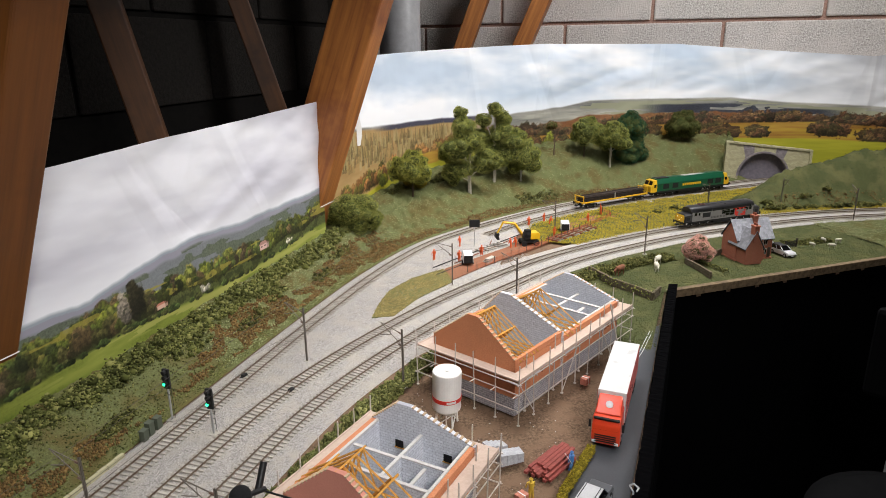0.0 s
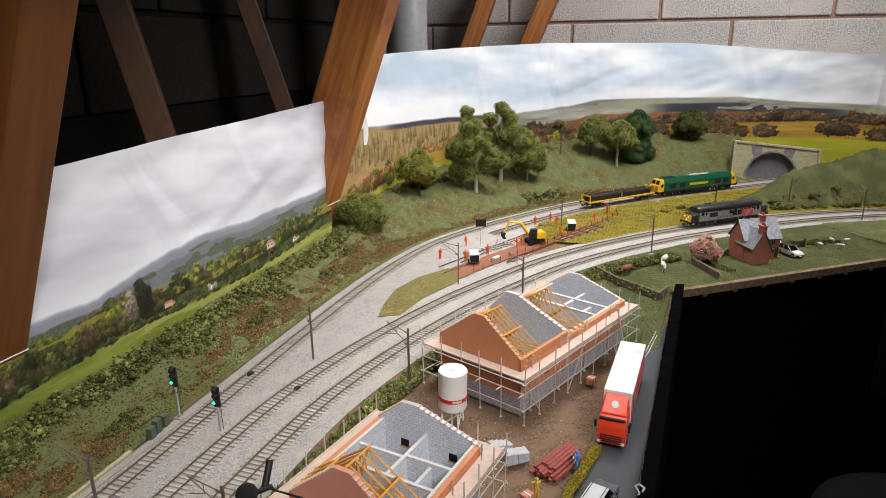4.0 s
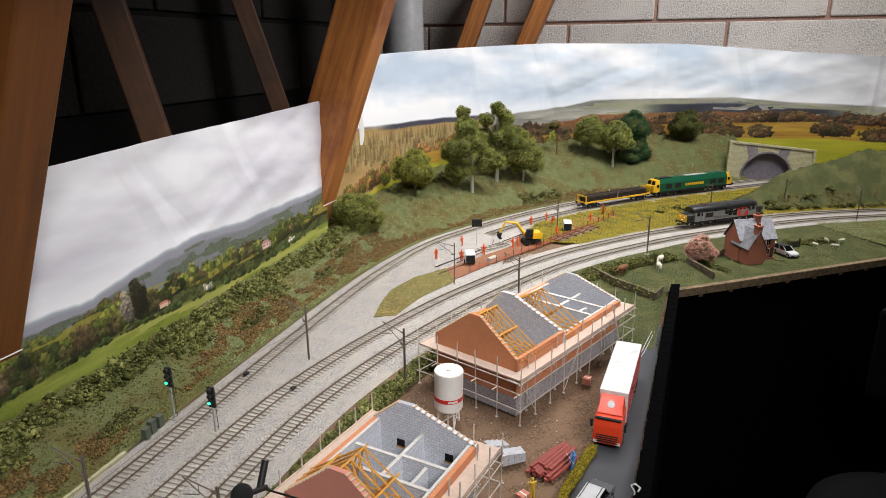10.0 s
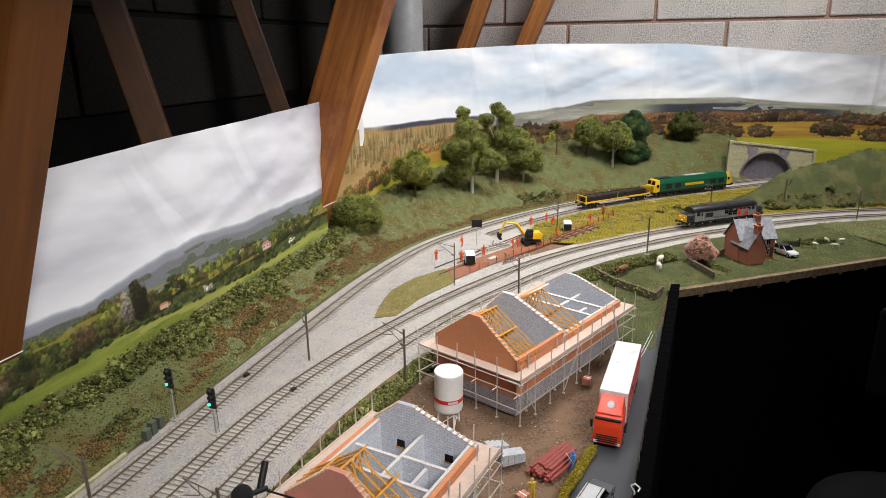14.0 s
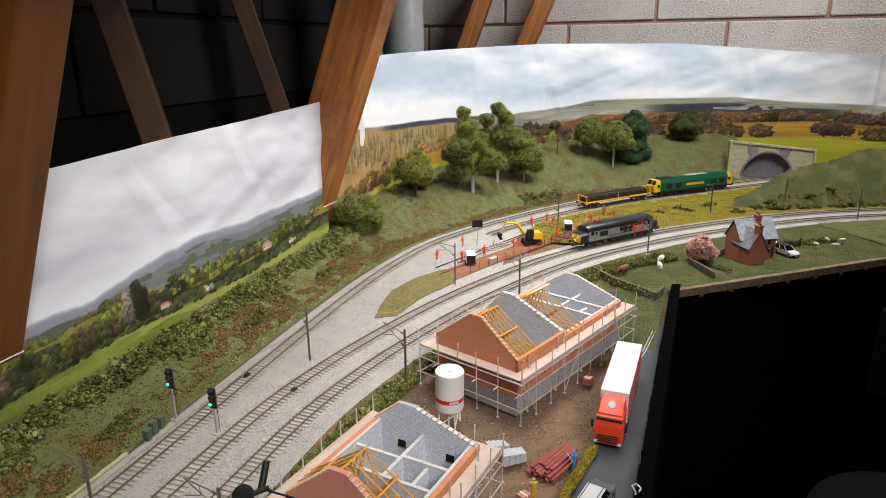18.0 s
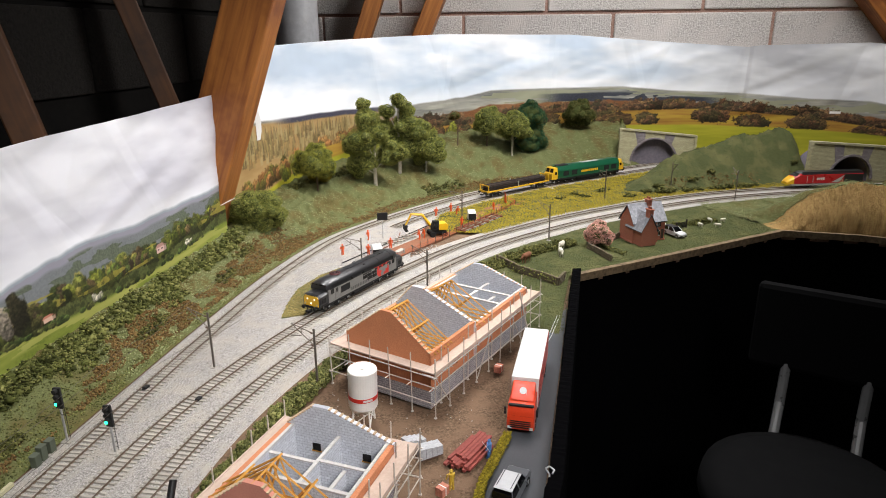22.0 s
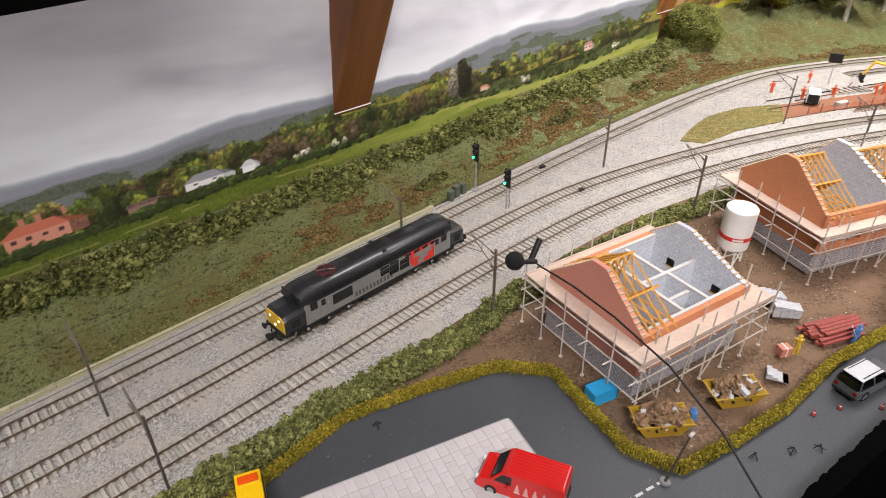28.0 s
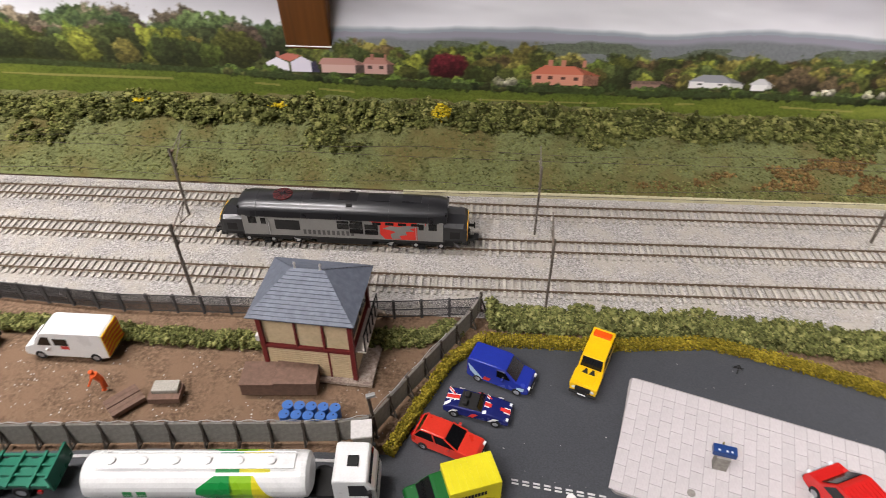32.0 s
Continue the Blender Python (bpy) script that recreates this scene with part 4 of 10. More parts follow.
def clumps(spots, seed=0, level=1, jag=0.35, flat=0.8):
    """One mesh of many ragged little tufts. spots: rows of x, y, z, radius."""
    spots = np.asarray(spots, float)
    base, faces = ICO[level]
    rng = np.random.RandomState(seed)
    if level == 2:
        # break each tuft into a ragged cluster
        d = rng.normal(size=(len(spots), 20, 3))
        d /= np.linalg.norm(d, axis=2)[..., None]
        far = spots[:, None, 3:4] * rng.uniform(0.55, 1.15, (len(spots), 20, 1))
        fine = np.concatenate([spots[:, None, :3] + d * far, spots[:, None, 3:4] * rng.uniform(0.16, 0.38, (len(spots), 20, 1))], -1)
        spots = np.concatenate([spots * (1, 1, 1, 0.95), fine.reshape(-1, 4)])
        jag = 0.55
    n, m = len(spots), len(base)
    q = rng.normal(size=(n, 4))
    q /= np.linalg.norm(q, axis=1)[:, None]
    w, x, y, z = q.T
    rot = np.stack([1 - 2 * (y * y + z * z), 2 * (x * y - z * w), 2 * (x * z + y * w), 2 * (x * y + z * w), 1 - 2 * (x * x + z * z), 2 * (y * z - x * w), 2 * (x * z - y * w), 2 * (y * z + x * w), 1 - 2 * (x * x + y * y)], 1).reshape(n, 3, 3)
    pts = base[None] * (1 + jag * rng.uniform(-1, 1, (n, m, 1)))
    pts = np.einsum("nij,nmj->nmi", rot, pts)
    pts[..., 2] *= flat
    pts = pts * spots[:, None, 3:4] + spots[:, None, :3]
    fs = (faces[None] + (np.arange(n) * m)[:, None, None]).reshape(-1, 3)
    me = bpy.data.meshes.new("foliage")
    me.vertices.add(n * m)
    me.vertices.foreach_set("co", pts.ravel())
    me.loops.add(len(fs) * 3)
    me.loops.foreach_set("vertex_index", fs.ravel().astype(np.int32))
    me.polygons.add(len(fs))
    me.polygons.foreach_set("loop_start", np.arange(0, len(fs) * 3, 3, dtype=np.int32))
    me.update(calc_edges=True)
    return me


# deep and patchy also paint shade between tufts: random darker tufts, mottled dark patches.
def leaf_mat(name, a, b, rough=0.9, deep=0.62, patchy=0.6, mottle=30.0):
    m = bpy.data.materials.new(name)
    m.use_nodes = True
    nt = m.node_tree
    bs = nt.nodes["Principled BSDF"]
    geo = nt.nodes.new("ShaderNodeNewGeometry")
    col = ramp(nt, geo.outputs["Random Per Island"], ((0.0, tuple(c * deep for c in a)), (0.5, a), (1.0, b)))
    patch = noise_tex(nt, geo.outputs["Position"], mottle, 4, 0.65)
    col = blend(nt, "MULTIPLY", patchy, col, ramp(nt, patch, ((0.35, (0.5, 0.52, 0.48)), (0.65, (1.1, 1.1, 1.0)))))
    nt.links.new(col, bs.inputs["Base Color"])
    bs.inputs["Roughness"].default_value = rough
    bs.inputs["Specular IOR Level"].default_value = 0.15
    return m


DARK_LEAF = leaf_mat("dark_foliage", srgb(86, 88, 47), srgb(136, 132, 80), deep=0.36, patchy=0.75)
OLIVE_LEAF = leaf_mat("olive_foliage", srgb(130, 136, 70), srgb(176, 174, 100), deep=0.66, patchy=0.35)
# Strong mottle on the bank turf stands in for shade in its crevices.
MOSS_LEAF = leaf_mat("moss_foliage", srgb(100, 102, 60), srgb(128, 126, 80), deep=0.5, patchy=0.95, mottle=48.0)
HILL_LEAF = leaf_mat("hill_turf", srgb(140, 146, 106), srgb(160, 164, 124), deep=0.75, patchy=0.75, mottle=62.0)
HEDGE_LEAF = leaf_mat("bush_foliage", srgb(106, 110, 62), srgb(150, 148, 94), deep=0.42, patchy=0.5)
GOLD_LEAF = leaf_mat("golden_foliage", srgb(132, 118, 36), srgb(176, 156, 54))
FRESH_LEAF = leaf_mat("fresh_foliage", srgb(146, 148, 68), srgb(182, 178, 94), deep=0.66, patchy=0.35)
DEEP_LEAF = leaf_mat("deep_foliage", srgb(44, 78, 52), srgb(70, 104, 74), deep=0.6)
PINK_LEAF = leaf_mat("pink_blossom", srgb(236, 178, 164), srgb(248, 208, 196))
RUST_LEAF = leaf_mat("rust_weeds", srgb(112, 88, 54), srgb(140, 114, 72), deep=0.6, patchy=0.7, mottle=70.0)
BRIGHT_LEAF = leaf_mat("yellow_blossom", srgb(196, 170, 30), srgb(220, 200, 60))
# Darker leaf colour that paints the shade inside the crowns.
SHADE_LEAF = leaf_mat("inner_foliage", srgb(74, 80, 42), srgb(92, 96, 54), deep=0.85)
BIRCH = mat("birch_bark", srgb(206, 200, 186), srgb(150, 140, 124), 0.8, grain=500, bump=0.3)
BARK = mat("brown_bark", srgb(96, 80, 62), srgb(70, 58, 44), 0.9, grain=500, bump=0.4)


def stuff(name, me, material, label, category):
    return tagged(hang(name, me, material), label, category, kind="stuff")


# loose ballast stones lying proud of the beds
STONE = leaf_mat("ballast_stone", srgb(172, 167, 162), srgb(222, 217, 212), deep=0.55, patchy=0.2)
rs = np.random.RandomState(9)
gx = rs.uniform(-0.12, 1.85, 76000)
gb = np.interp(gx, B.p[:400, 0], B.p[:400, 1])
ga = np.interp(gx, A.p[:400, 0], A.p[:400, 1])
gy = gb - 0.088 + (ga + 0.026 - gb + 0.088) * rs.rand(len(gx))
gr = rs.uniform(0.00035, 0.0008, len(gx)) * (1 + 0.25 * np.clip(gx - 0.8, 0, 1))
stuff("ballast_stones", clumps(np.stack([gx, gy, 0.0004 + 0.4 * gr, gr], 1), 19, 0, 0.35, 0.8), STONE, "loose pale and dark grey ballast stones between the tracks", "gravel")

R1 = random.Random(11)


def along_bank(x0, x1, step, u0, u1, r0, r1, pile=2, lift=0.5):
    out = []
    i0, i1 = bank_index(x0), bank_index(x1)
    for i in np.arange(i0, i1, step / BANK_STEP):
        for _ in range(pile):
            u = R1.uniform(u0, u1)
            r = R1.uniform(r0, r1)
            p = bank_at(i + R1.uniform(-1.5, 1.5), u)
            out.append((p.x + R1.uniform(-.004, .004), p.y, p.z + r * R1.uniform(0, 1) * lift, r))
    return out


# hedgerow along the top of the bank, with thickets reaching down
hedge_spots = along_bank(-0.85, 1.72, 0.007, 0.60, 0.86, 0.0032, 0.0080, 8, 1.5)
for cx, width, low in ((0.30, 0.028, 0.30), (-0.06, 0.03, 0.30), (0.62, 0.025, 0.5), (0.90, 0.03, 0.45), (1.20, 0.03, 0.42), (1.42, 0.03, 0.4), (-0.35, 0.03, 0.4)):
    hedge_spots += along_bank(cx - width, cx + width, 0.006, low, 0.72, 0.0026, 0.0055, 8, 1.2)
stuff("hedgerow", clumps(hedge_spots, 1, 2, 0.28), leaf_mat("hedgerow_foliage", srgb(96, 100, 52), srgb(142, 140, 86), deep=0.36, patchy=0.7), "dark green clump-foliage hedgerow along the embankment top", "hedge")
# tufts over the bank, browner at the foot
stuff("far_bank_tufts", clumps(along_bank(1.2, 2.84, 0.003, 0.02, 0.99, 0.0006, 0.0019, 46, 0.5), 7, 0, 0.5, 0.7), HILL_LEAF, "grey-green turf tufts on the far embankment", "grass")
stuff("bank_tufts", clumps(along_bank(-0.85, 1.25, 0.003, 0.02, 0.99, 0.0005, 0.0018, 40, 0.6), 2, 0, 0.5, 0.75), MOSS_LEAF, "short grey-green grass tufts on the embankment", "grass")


def weedy(q, low, high, seed):
    """Weeds keep to a ragged strip along the foot of the bank."""
    edge = low + (high - low) * (0.5 + 0.9 * noise.noise((q[0] * 5, 1.3, seed)))
    return q[2] < edge + 0.004 * noise.noise((q[0] * 40, q[1] * 40, seed))


near_weeds = [q for q in along_bank(0.66, 1.80, 0.0015, 0.07, 0.60, 0.0008, 0.0021, 44, 1.5)
              if q[2] > 0.0055 + 0.004 * noise.noise((q[0] * 18, 2, 3)) and weedy(q, 0.010, 0.036 if q[0] > 0.85 else 0.026, 2) and noise.noise((q[0] * 26, q[1] * 50, 4)) > 0.05 - 0.25 * min(1, max(0, q[0] - 0.75) * 2)]
verge = [q for q in along_bank(0.55, 1.75, 0.003, 0.0, 0.16, 0.0007, 0.0019, 12, 0.6) if noise.noise((q[0] * 22, q[1] * 30, 9)) > -0.15]
stuff("verge_grass", clumps(verge, 10, 0, 0.5, 0.8), leaf_mat("verge_turf", srgb(104, 108, 62), srgb(130, 130, 84), deep=0.6), "green tufts along the cess at the bank foot", "grass")
far_weeds = [q for q in along_bank(1.7, 2.72, 0.002, 0.02, 0.26, 0.0007, 0.0019, 34, 1.4) if weedy(q, 0.003, 0.017, 5)]
thin_weeds = [q for q in along_bank(-0.8, 0.62, 0.002, 0.08, 0.34, 0.0004, 0.0010, 12, 0.4) if noise.noise((q[0] * 7, 1, 5)) > 0.18 + abs(q[2] - 0.010) * 50]
stuff("bank_weeds", clumps(near_weeds + far_weeds + thin_weeds, 3, 0, 0.6, 1.0), RUST_LEAF, "dry brown dead weeds along the embankment foot", "weeds")
bush_at = [(1.02, 0.2), (1.33, 0.3), (1.55, 0.25), (1.66, 0.4), (1.96, 0.78), (2.02, 0.74), (2.07, 0.66), (2.16, 0.80), (2.30, 0.04), (2.34, 0.07), (2.27, 0.10), (2.86, 0.9)]
stuff("bank_bushes", clumps([q for x, u in bush_at for q in along_bank(x - 0.026, x + 0.026, 0.005, u, u + 0.12, 0.002, 0.0046, 6, 1.6)], 4, 2, 0.28), DARK_LEAF, "low olive bushes dotted over the embankment", "bush")
yb = bank_at(bank_index(0.4276), 0.68)
stuff("yellow_bush", clumps([(yb.x + 0.0115 * a * b, yb.y + 0.009 * c * b, yb.z + 0.008 + 0.0115 * d * b, R1.uniform(.0009, .0018)) for a, c, d in [tuple(Vector((R1.gauss(0, 1), R1.gauss(0, 1), R1.gauss(0, 1))).normalized()) for _ in range(420)] for b in [R1.uniform(0.75, 1.05)]], 5, 0), BRIGHT_LEAF, "round bright yellow flowering bush on the bank", "bush")
gs = []
for x in (0.22, 0.05, -0.2):
    p = bank_at(bank_index(x), 0.78)
    gs += [(p.x + R1.gauss(0, .005), p.y + R1.gauss(0, .002), p.z + 0.005 + abs(R1.gauss(0, .002)), R1.uniform(.001, .002)) for _ in range(50)]
stuff("gorse", clumps(gs, 6), BRIGHT_LEAF, "yellow gorse sprigs in the hedgerow", "bush")


def tree(x, y, z, height, blobs, leaf, bark, label, lean=0.0, count=260, size=0.0019, stems=1):
    """Tapered trunk, limbs out to each blob, and a crown of many small tufts. blobs: dx, dz share of height, radius."""
    rr = random.Random(int(x * 1000 + y * 777))
    top = thing("tree", label, "tree", pose(x, y, z), "trees on the layout")
    bm = bmesh.new()
    for s in range(stems):
        ox = (s - (stems - 1) / 2) * 0.004
        pts = [Vector((ox, 0, -0.006))]
        for k in range(1, 7):
            q = k / 6
            pts.append(Vector((ox * (1 + 2 * q) + lean * q + rr.gauss(0, .0012), rr.gauss(0, .0012), height * 0.86 * q)))
        for k in range(6):
            rod(bm, pts[k], pts[k + 1], height * 0.024 * (1 - k / 7), 7, height * 0.024 * (1 - (k + 1) / 7))
    part("trunk", bm, bark, top, k=1)
    spots, core = [], []
    bm = bmesh.new()
    for dx, dy, dz, r in blobs:
        c = Vector((dx + lean * dz, dy, dz * height))
        rod(bm, (lean * dz * 0.5, 0, max(0.15, dz * 0.6) * height), c, height * 0.008, 5, height * 0.003)
        n = min(12000, int(9.0 * count * (r / 0.018) ** 2) + 300)
        pads = [(c, r * 0.78)]
        for _ in range(11):
            d = Vector((rr.gauss(0, 1), rr.gauss(0, 1), rr.gauss(0, 0.8))).normalized()
            pads.append((c + d * r * rr.uniform(0.50, 0.66), r * rr.uniform(0.30, 0.46)))
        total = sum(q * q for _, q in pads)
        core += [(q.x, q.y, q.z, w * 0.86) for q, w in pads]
        for pc, q in pads:
            for _ in range(int(n * q * q / total)):
                d = Vector((rr.gauss(0, 1), rr.gauss(0, 1), rr.gauss(0, 1))).normalized()
                k = q * (1.05 - 0.22 * rr.random() ** 2)
                spots.append((pc.x + d.x * k, pc.y + d.y * k, pc.z + d.z * k * 0.86, size * rr.uniform(0.45, 1.0)))
    part("limb", bm, bark, top, k=1)
    crown = hang("crown", clumps(spots, int(x * 991) % 9999, -1, 0.4, 0.9), leaf, top)
    # Added solid dark blobs fill the crown as its inner shade.
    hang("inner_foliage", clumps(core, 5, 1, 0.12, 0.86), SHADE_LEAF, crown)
    return top


def px_tree(base, reach, blobs, leaf, bark, label, **k):
    """Blobs as right, up, radius in units of reach metres, seen square-on from the operators' side."""
    x, y, z = base
    right = Vector((y + 0.435, -(x - 0.494), 0)).normalized() * -1
    right = Vector((-(y + 0.435), x - 0.494, 0)).normalized() * -1
    out = []
    high = max(u + r for _, u, r in blobs) * reach
    for n, (a, u, r) in enumerate(blobs):
        w = right * (a * reach)
        depth = (0.4 if n % 2 else -0.3) * r * reach
        f = Vector((x - 0.494, y + 0.435, 0)).normalized() * depth
        out.append((w.x + f.x, w.y + f.y, u * reach / high, 1.25 * r * reach))
    return tree(x, y, z, high, out, leaf, bark, label, **k)


px_tree((2.251, 0.040, 0.036), 0.00160, [(-16, 84, 30), (-34, 74, 20), (6, 96, 20), (-29, 38, 21), (-12, 46, 16), (26, 52, 19), (44, 58, 14), (30, 70, 13), (-12, 119, 19), (-16, 143, 12)], OLIVE_LEAF, BIRCH, "tall model birch with a white trunk and olive clump foliage", lean=-0.006)
px_tree((2.366, -0.004, 0.048), 0.00168, [(2, 128, 13), (15, 110, 14), (-18, 112, 13), (10, 82, 25), (34, 78, 18), (-8, 60, 20), (22, 52, 18), (-26, 80, 15)], OLIVE_LEAF, BIRCH, "tall model birch with bare upper limbs and olive foliage")
px_tree((2.416, -0.074, 0.040), 0.00172, [(8, 46, 22), (-7, 34, 17), (20, 34, 16), (9, 66, 13), (-6, 58, 12), (24, 54, 11)], OLIVE_LEAF, BIRCH, "round model birch with olive clump foliage")
px_tree((2.132, 0.169, 0.048), 0.00153, [(-4, 50, 24), (-22, 44, 17), (16, 44, 18), (-2, 70, 14), (-24, 60, 12), (14, 62, 13)], FRESH_LEAF, BARK, "round bushy model tree with fresh green foliage")
px_tree((1.815, 0.200, 0.030), 0.00132, [(-8, 44, 30), (-30, 30, 20), (20, 40, 22), (30, 20, 20), (4, 14, 22), (-22, 8, 18)], OLIVE_LEAF, BARK, "broad sprawling model bush under the roof strut", count=260)
px_tree((2.634, -0.1425, 0.090), 0.0019, [(-7, 54, 9), (-11, 50, 6)], RUST_LEAF, BARK, "nearly bare thin model tree with brown twigs", lean=0.02, count=120)
px_tree((2.671, -0.321, 0.054), 0.0019, [(2, 54, 20), (-13, 46, 15), (17, 46, 15), (2, 70, 13), (-14, 62, 10), (18, 62, 10)], OLIVE_LEAF, BIRCH, "small model birch with forked white trunk", count=200, stems=2)
px_tree((2.684, -0.2345, 0.084), 0.0019, [(4, 44, 22), (-11, 38, 14), (17, 38, 15), (4, 60, 12), (-10, 52, 11), (17, 52, 11)], OLIVE_LEAF, BARK, "small round model tree with olive foliage", count=200)
px_tree((2.745, -0.374, 0.068), 0.00182, [(0, 70, 21), (10, 56, 22), (-10, 54, 22), (0, 30, 26), (-6, 12, 24), (10, 14, 20), (2, 82, 12)], DEEP_LEAF, BARK, "dense dark green model yew", count=230)
px_tree((2.928, -0.547, 0.110), 0.0021, [(-2, 32, 20), (-14, 22, 14), (12, 22, 14), (4, 44, 11), (-10, 40, 11)], DARK_LEAF, BARK, "dark round model tree on the bank above the tunnel", count=180)
px_tree((2.20, 0.19, 0.06), 0.0016, [(0, 14, 18), (12, 8, 12), (-10, 26, 10), (4, 34, 9)], GOLD_LEAF, BARK, "yellow-green model bush before the backdrop")
px_tree((2.73, -1.66, 0.088), 0.0021, [(6, 40, 30), (-10, 16, 24), (14, 14, 20)], DEEP_LEAF, BARK, "dense dark model tree above the rock face", count=170)
px_tree((2.66, -1.72, 0.088), 0.0021, [(4, 24, 26), (-6, 10, 18), (18, 30, 18)], DARK_LEAF, BARK, "spreading model tree above the rock face", count=150)

# felled branches lying on the bank
bm = bmesh.new()
for _ in range(34):
    p = Vector((2.52 + R1.uniform(-.06, .05), -0.05 + R1.uniform(-.07, .07), 0.075))
    p.z = float(bank_at(int(np.argmin((bank_foot[:, 0] - p.x + 0.05) ** 2)), 0.6).z) + 0.004
    a = R1.uniform(0, pi)
    rod(bm, p, p + Vector((cos(a), sin(a), R1.uniform(-.1, .2))) * R1.uniform(.008, .022), 0.0009, 5, 0.0005)
tagged(part("fallen_branches", bm, BARK, None, k=1), "heap of thin felled branches on the bank", "branches", kind="stuff")

brush = thing("brush_pile", "fallen grey-brown branches lying on the bank under the bare tree", "branches", pose(2.655, -0.165, 0.080))
for k in range(9):
    a, n = R1.uniform(0, 2 * pi), R1.uniform(0.010, 0.024)
    x, y, z = R1.uniform(-.022, .022), R1.uniform(-.012, .012), R1.uniform(0.0, .008)
    part("branch", bar((x - n * cos(a), y - n * sin(a) * 0.6, z), (x + n * cos(a), y + n * sin(a) * 0.6, z + R1.uniform(0, .006)), 0.0012, 5, 0.0006), BARK, brush, k=1)


# ---- hills round the tunnels ----
def near_line(line, x, y):
    d = np.hypot(line.p[:, 0] - x, line.p[:, 1] - y)
    i = int(np.argmin(d))
    t = line.p[min(i + 1, len(line.p) - 1)] - line.p[max(i - 1, 0)]
    side = t[0] * (y - line.p[i][1]) - t[1] * (x - line.p[i][0])
    return float(d[i]), side > 0


def hill_height(x, y):
    db, left_b = near_line(B, x, y)
    dd, left_d = near_line(D, x, y)
    da, left_a = near_line(A, x, y)
    h = 0.0
    if left_b and not left_d:
        h = 0.112 * float(smooth01((db - 0.045) / 0.15)) * float(smooth01((min(dd, da) - 0.085) / 0.13)) * float(smooth01((-y - 0.64) / 0.20))
        # nearer the second portal the bank is steeper
        h *= 1.0 + 0.12 * float(smooth01((-y - 0.9) / 0.3))
        h *= 1.0 - float(smooth01((-y - 1.20) / 0.08))
        if x > 2.82 and y > -1.06 and y < -0.70:
            h = max(h, 0.0)
    return h


def hill_mesh():
    v, f, ids = [], [], {}
    xs, ys = np.arange(1.95, 3.09, 0.008), np.arange(-1.40, -0.16, 0.008)
    for i, x in enumerate(xs):
        for j, y in enumerate(ys):
            db, left_b = near_line(B, x, y)
            dd, left_d = near_line(D, x, y)
            if not left_b or (left_d and x < 2.9) or db < 0.026 or dd < 0.022:
                continue
            hh = hill_height(x, y)
            z = hh + (0.004 * noise.noise((x * 25, y * 25, 0)) + 0.16 * hh * noise.noise((x * 9, y * 9, 3)) + (0.004 + 0.22 * hh) * (0.3 - abs(noise.noise((x * 34, y * 34, 5))))) * min(1, db * 8) + 0.0016
            ids[i, j] = len(v)
            v.append((x, y, z))
    for (i, j), a in ids.items():
        q = [ids.get(k) for k in ((i, j), (i + 1, j), (i + 1, j + 1), (i, j + 1))]
        if None not in q:
            f.append(tuple(q))
    return v, f


v, f = hill_mesh()
sheet("hill", v, f, GRASS, "grass-covered hill between the two tunnel mouths", "hill", smooth=True)
hs = [(x + R1.uniform(-.006, .006), y + R1.uniform(-.006, .006), z + 0.0004, R1.uniform(.0006, .0014)) for x, y, z in v if z > 0.006 for _ in range(4)]
# Hill turf mottled the same way, crevice shade painted as dark patches.
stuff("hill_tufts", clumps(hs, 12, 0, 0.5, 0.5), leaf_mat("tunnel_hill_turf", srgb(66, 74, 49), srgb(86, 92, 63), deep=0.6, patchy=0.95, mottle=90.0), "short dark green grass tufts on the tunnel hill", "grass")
lime = [p for p in v if p[2] <= 0.006]
me_l = [(x + R1.uniform(-.006, .006), y + R1.uniform(-.006, .006), z + 0.0004, R1.uniform(.0006, .0015)) for x, y, z in lime for _ in range(16)]
stuff("meadow_tufts", clumps(me_l, 13, 0, 0.5, 0.6), leaf_mat("meadow_grass", srgb(164, 146, 44), srgb(186, 166, 58), deep=0.9, patchy=0.4), "mustard-green meadow grass between the tracks", "grass")
HILL_FOOT = tuple((2.405 + 0.0095 * k, -0.735 - 0.0215 * k, 0.005 + 0.001 * (k % 3)) for k in range(16) if k % 4)
ob_spots = []
for x, y, r in ((2.36, -0.52, .004), (2.30, -0.47, .004), (2.42, -0.60, .005), (2.34, -0.545, .004), (2.40, -0.72, .005), (2.44, -0.76, .006), (2.50, -0.86, .006), (2.55, -0.93, .005), (2.36, -0.67, .005), (2.86, -1.02, .006), (2.84, -0.98, .006), (2.66, -1.2, .005), (2.88, -0.955, .008), (2.87, -0.97, .007)) + HILL_FOOT:
    for _ in range(20):
        ob_spots.append((x + R1.gauss(0, .008), y + R1.gauss(0, .008), hill_height(x, y) + 0.003 + R1.random() * .006, r * R1.uniform(.4, 1)))
hw = [(x + R1.gauss(0, .006), y + R1.gauss(0, .006), z + .001, R1.uniform(.0008, .0026)) for x, y, z in v if 0.006 < z < 0.036 and y < -0.78 and noise.noise((x * 14, y * 14, 8)) > 0.0 for _ in range(4)]
stuff("hill_weeds", clumps(hw, 17, 0, 0.6, 0.9), RUST_LEAF, "rusty brown weeds in the cutting below the hill", "weeds")
stuff("hill_bushes", clumps(ob_spots, 14, 2, 0.28), DARK_LEAF, "low dark bushes round the tunnels", "bush")

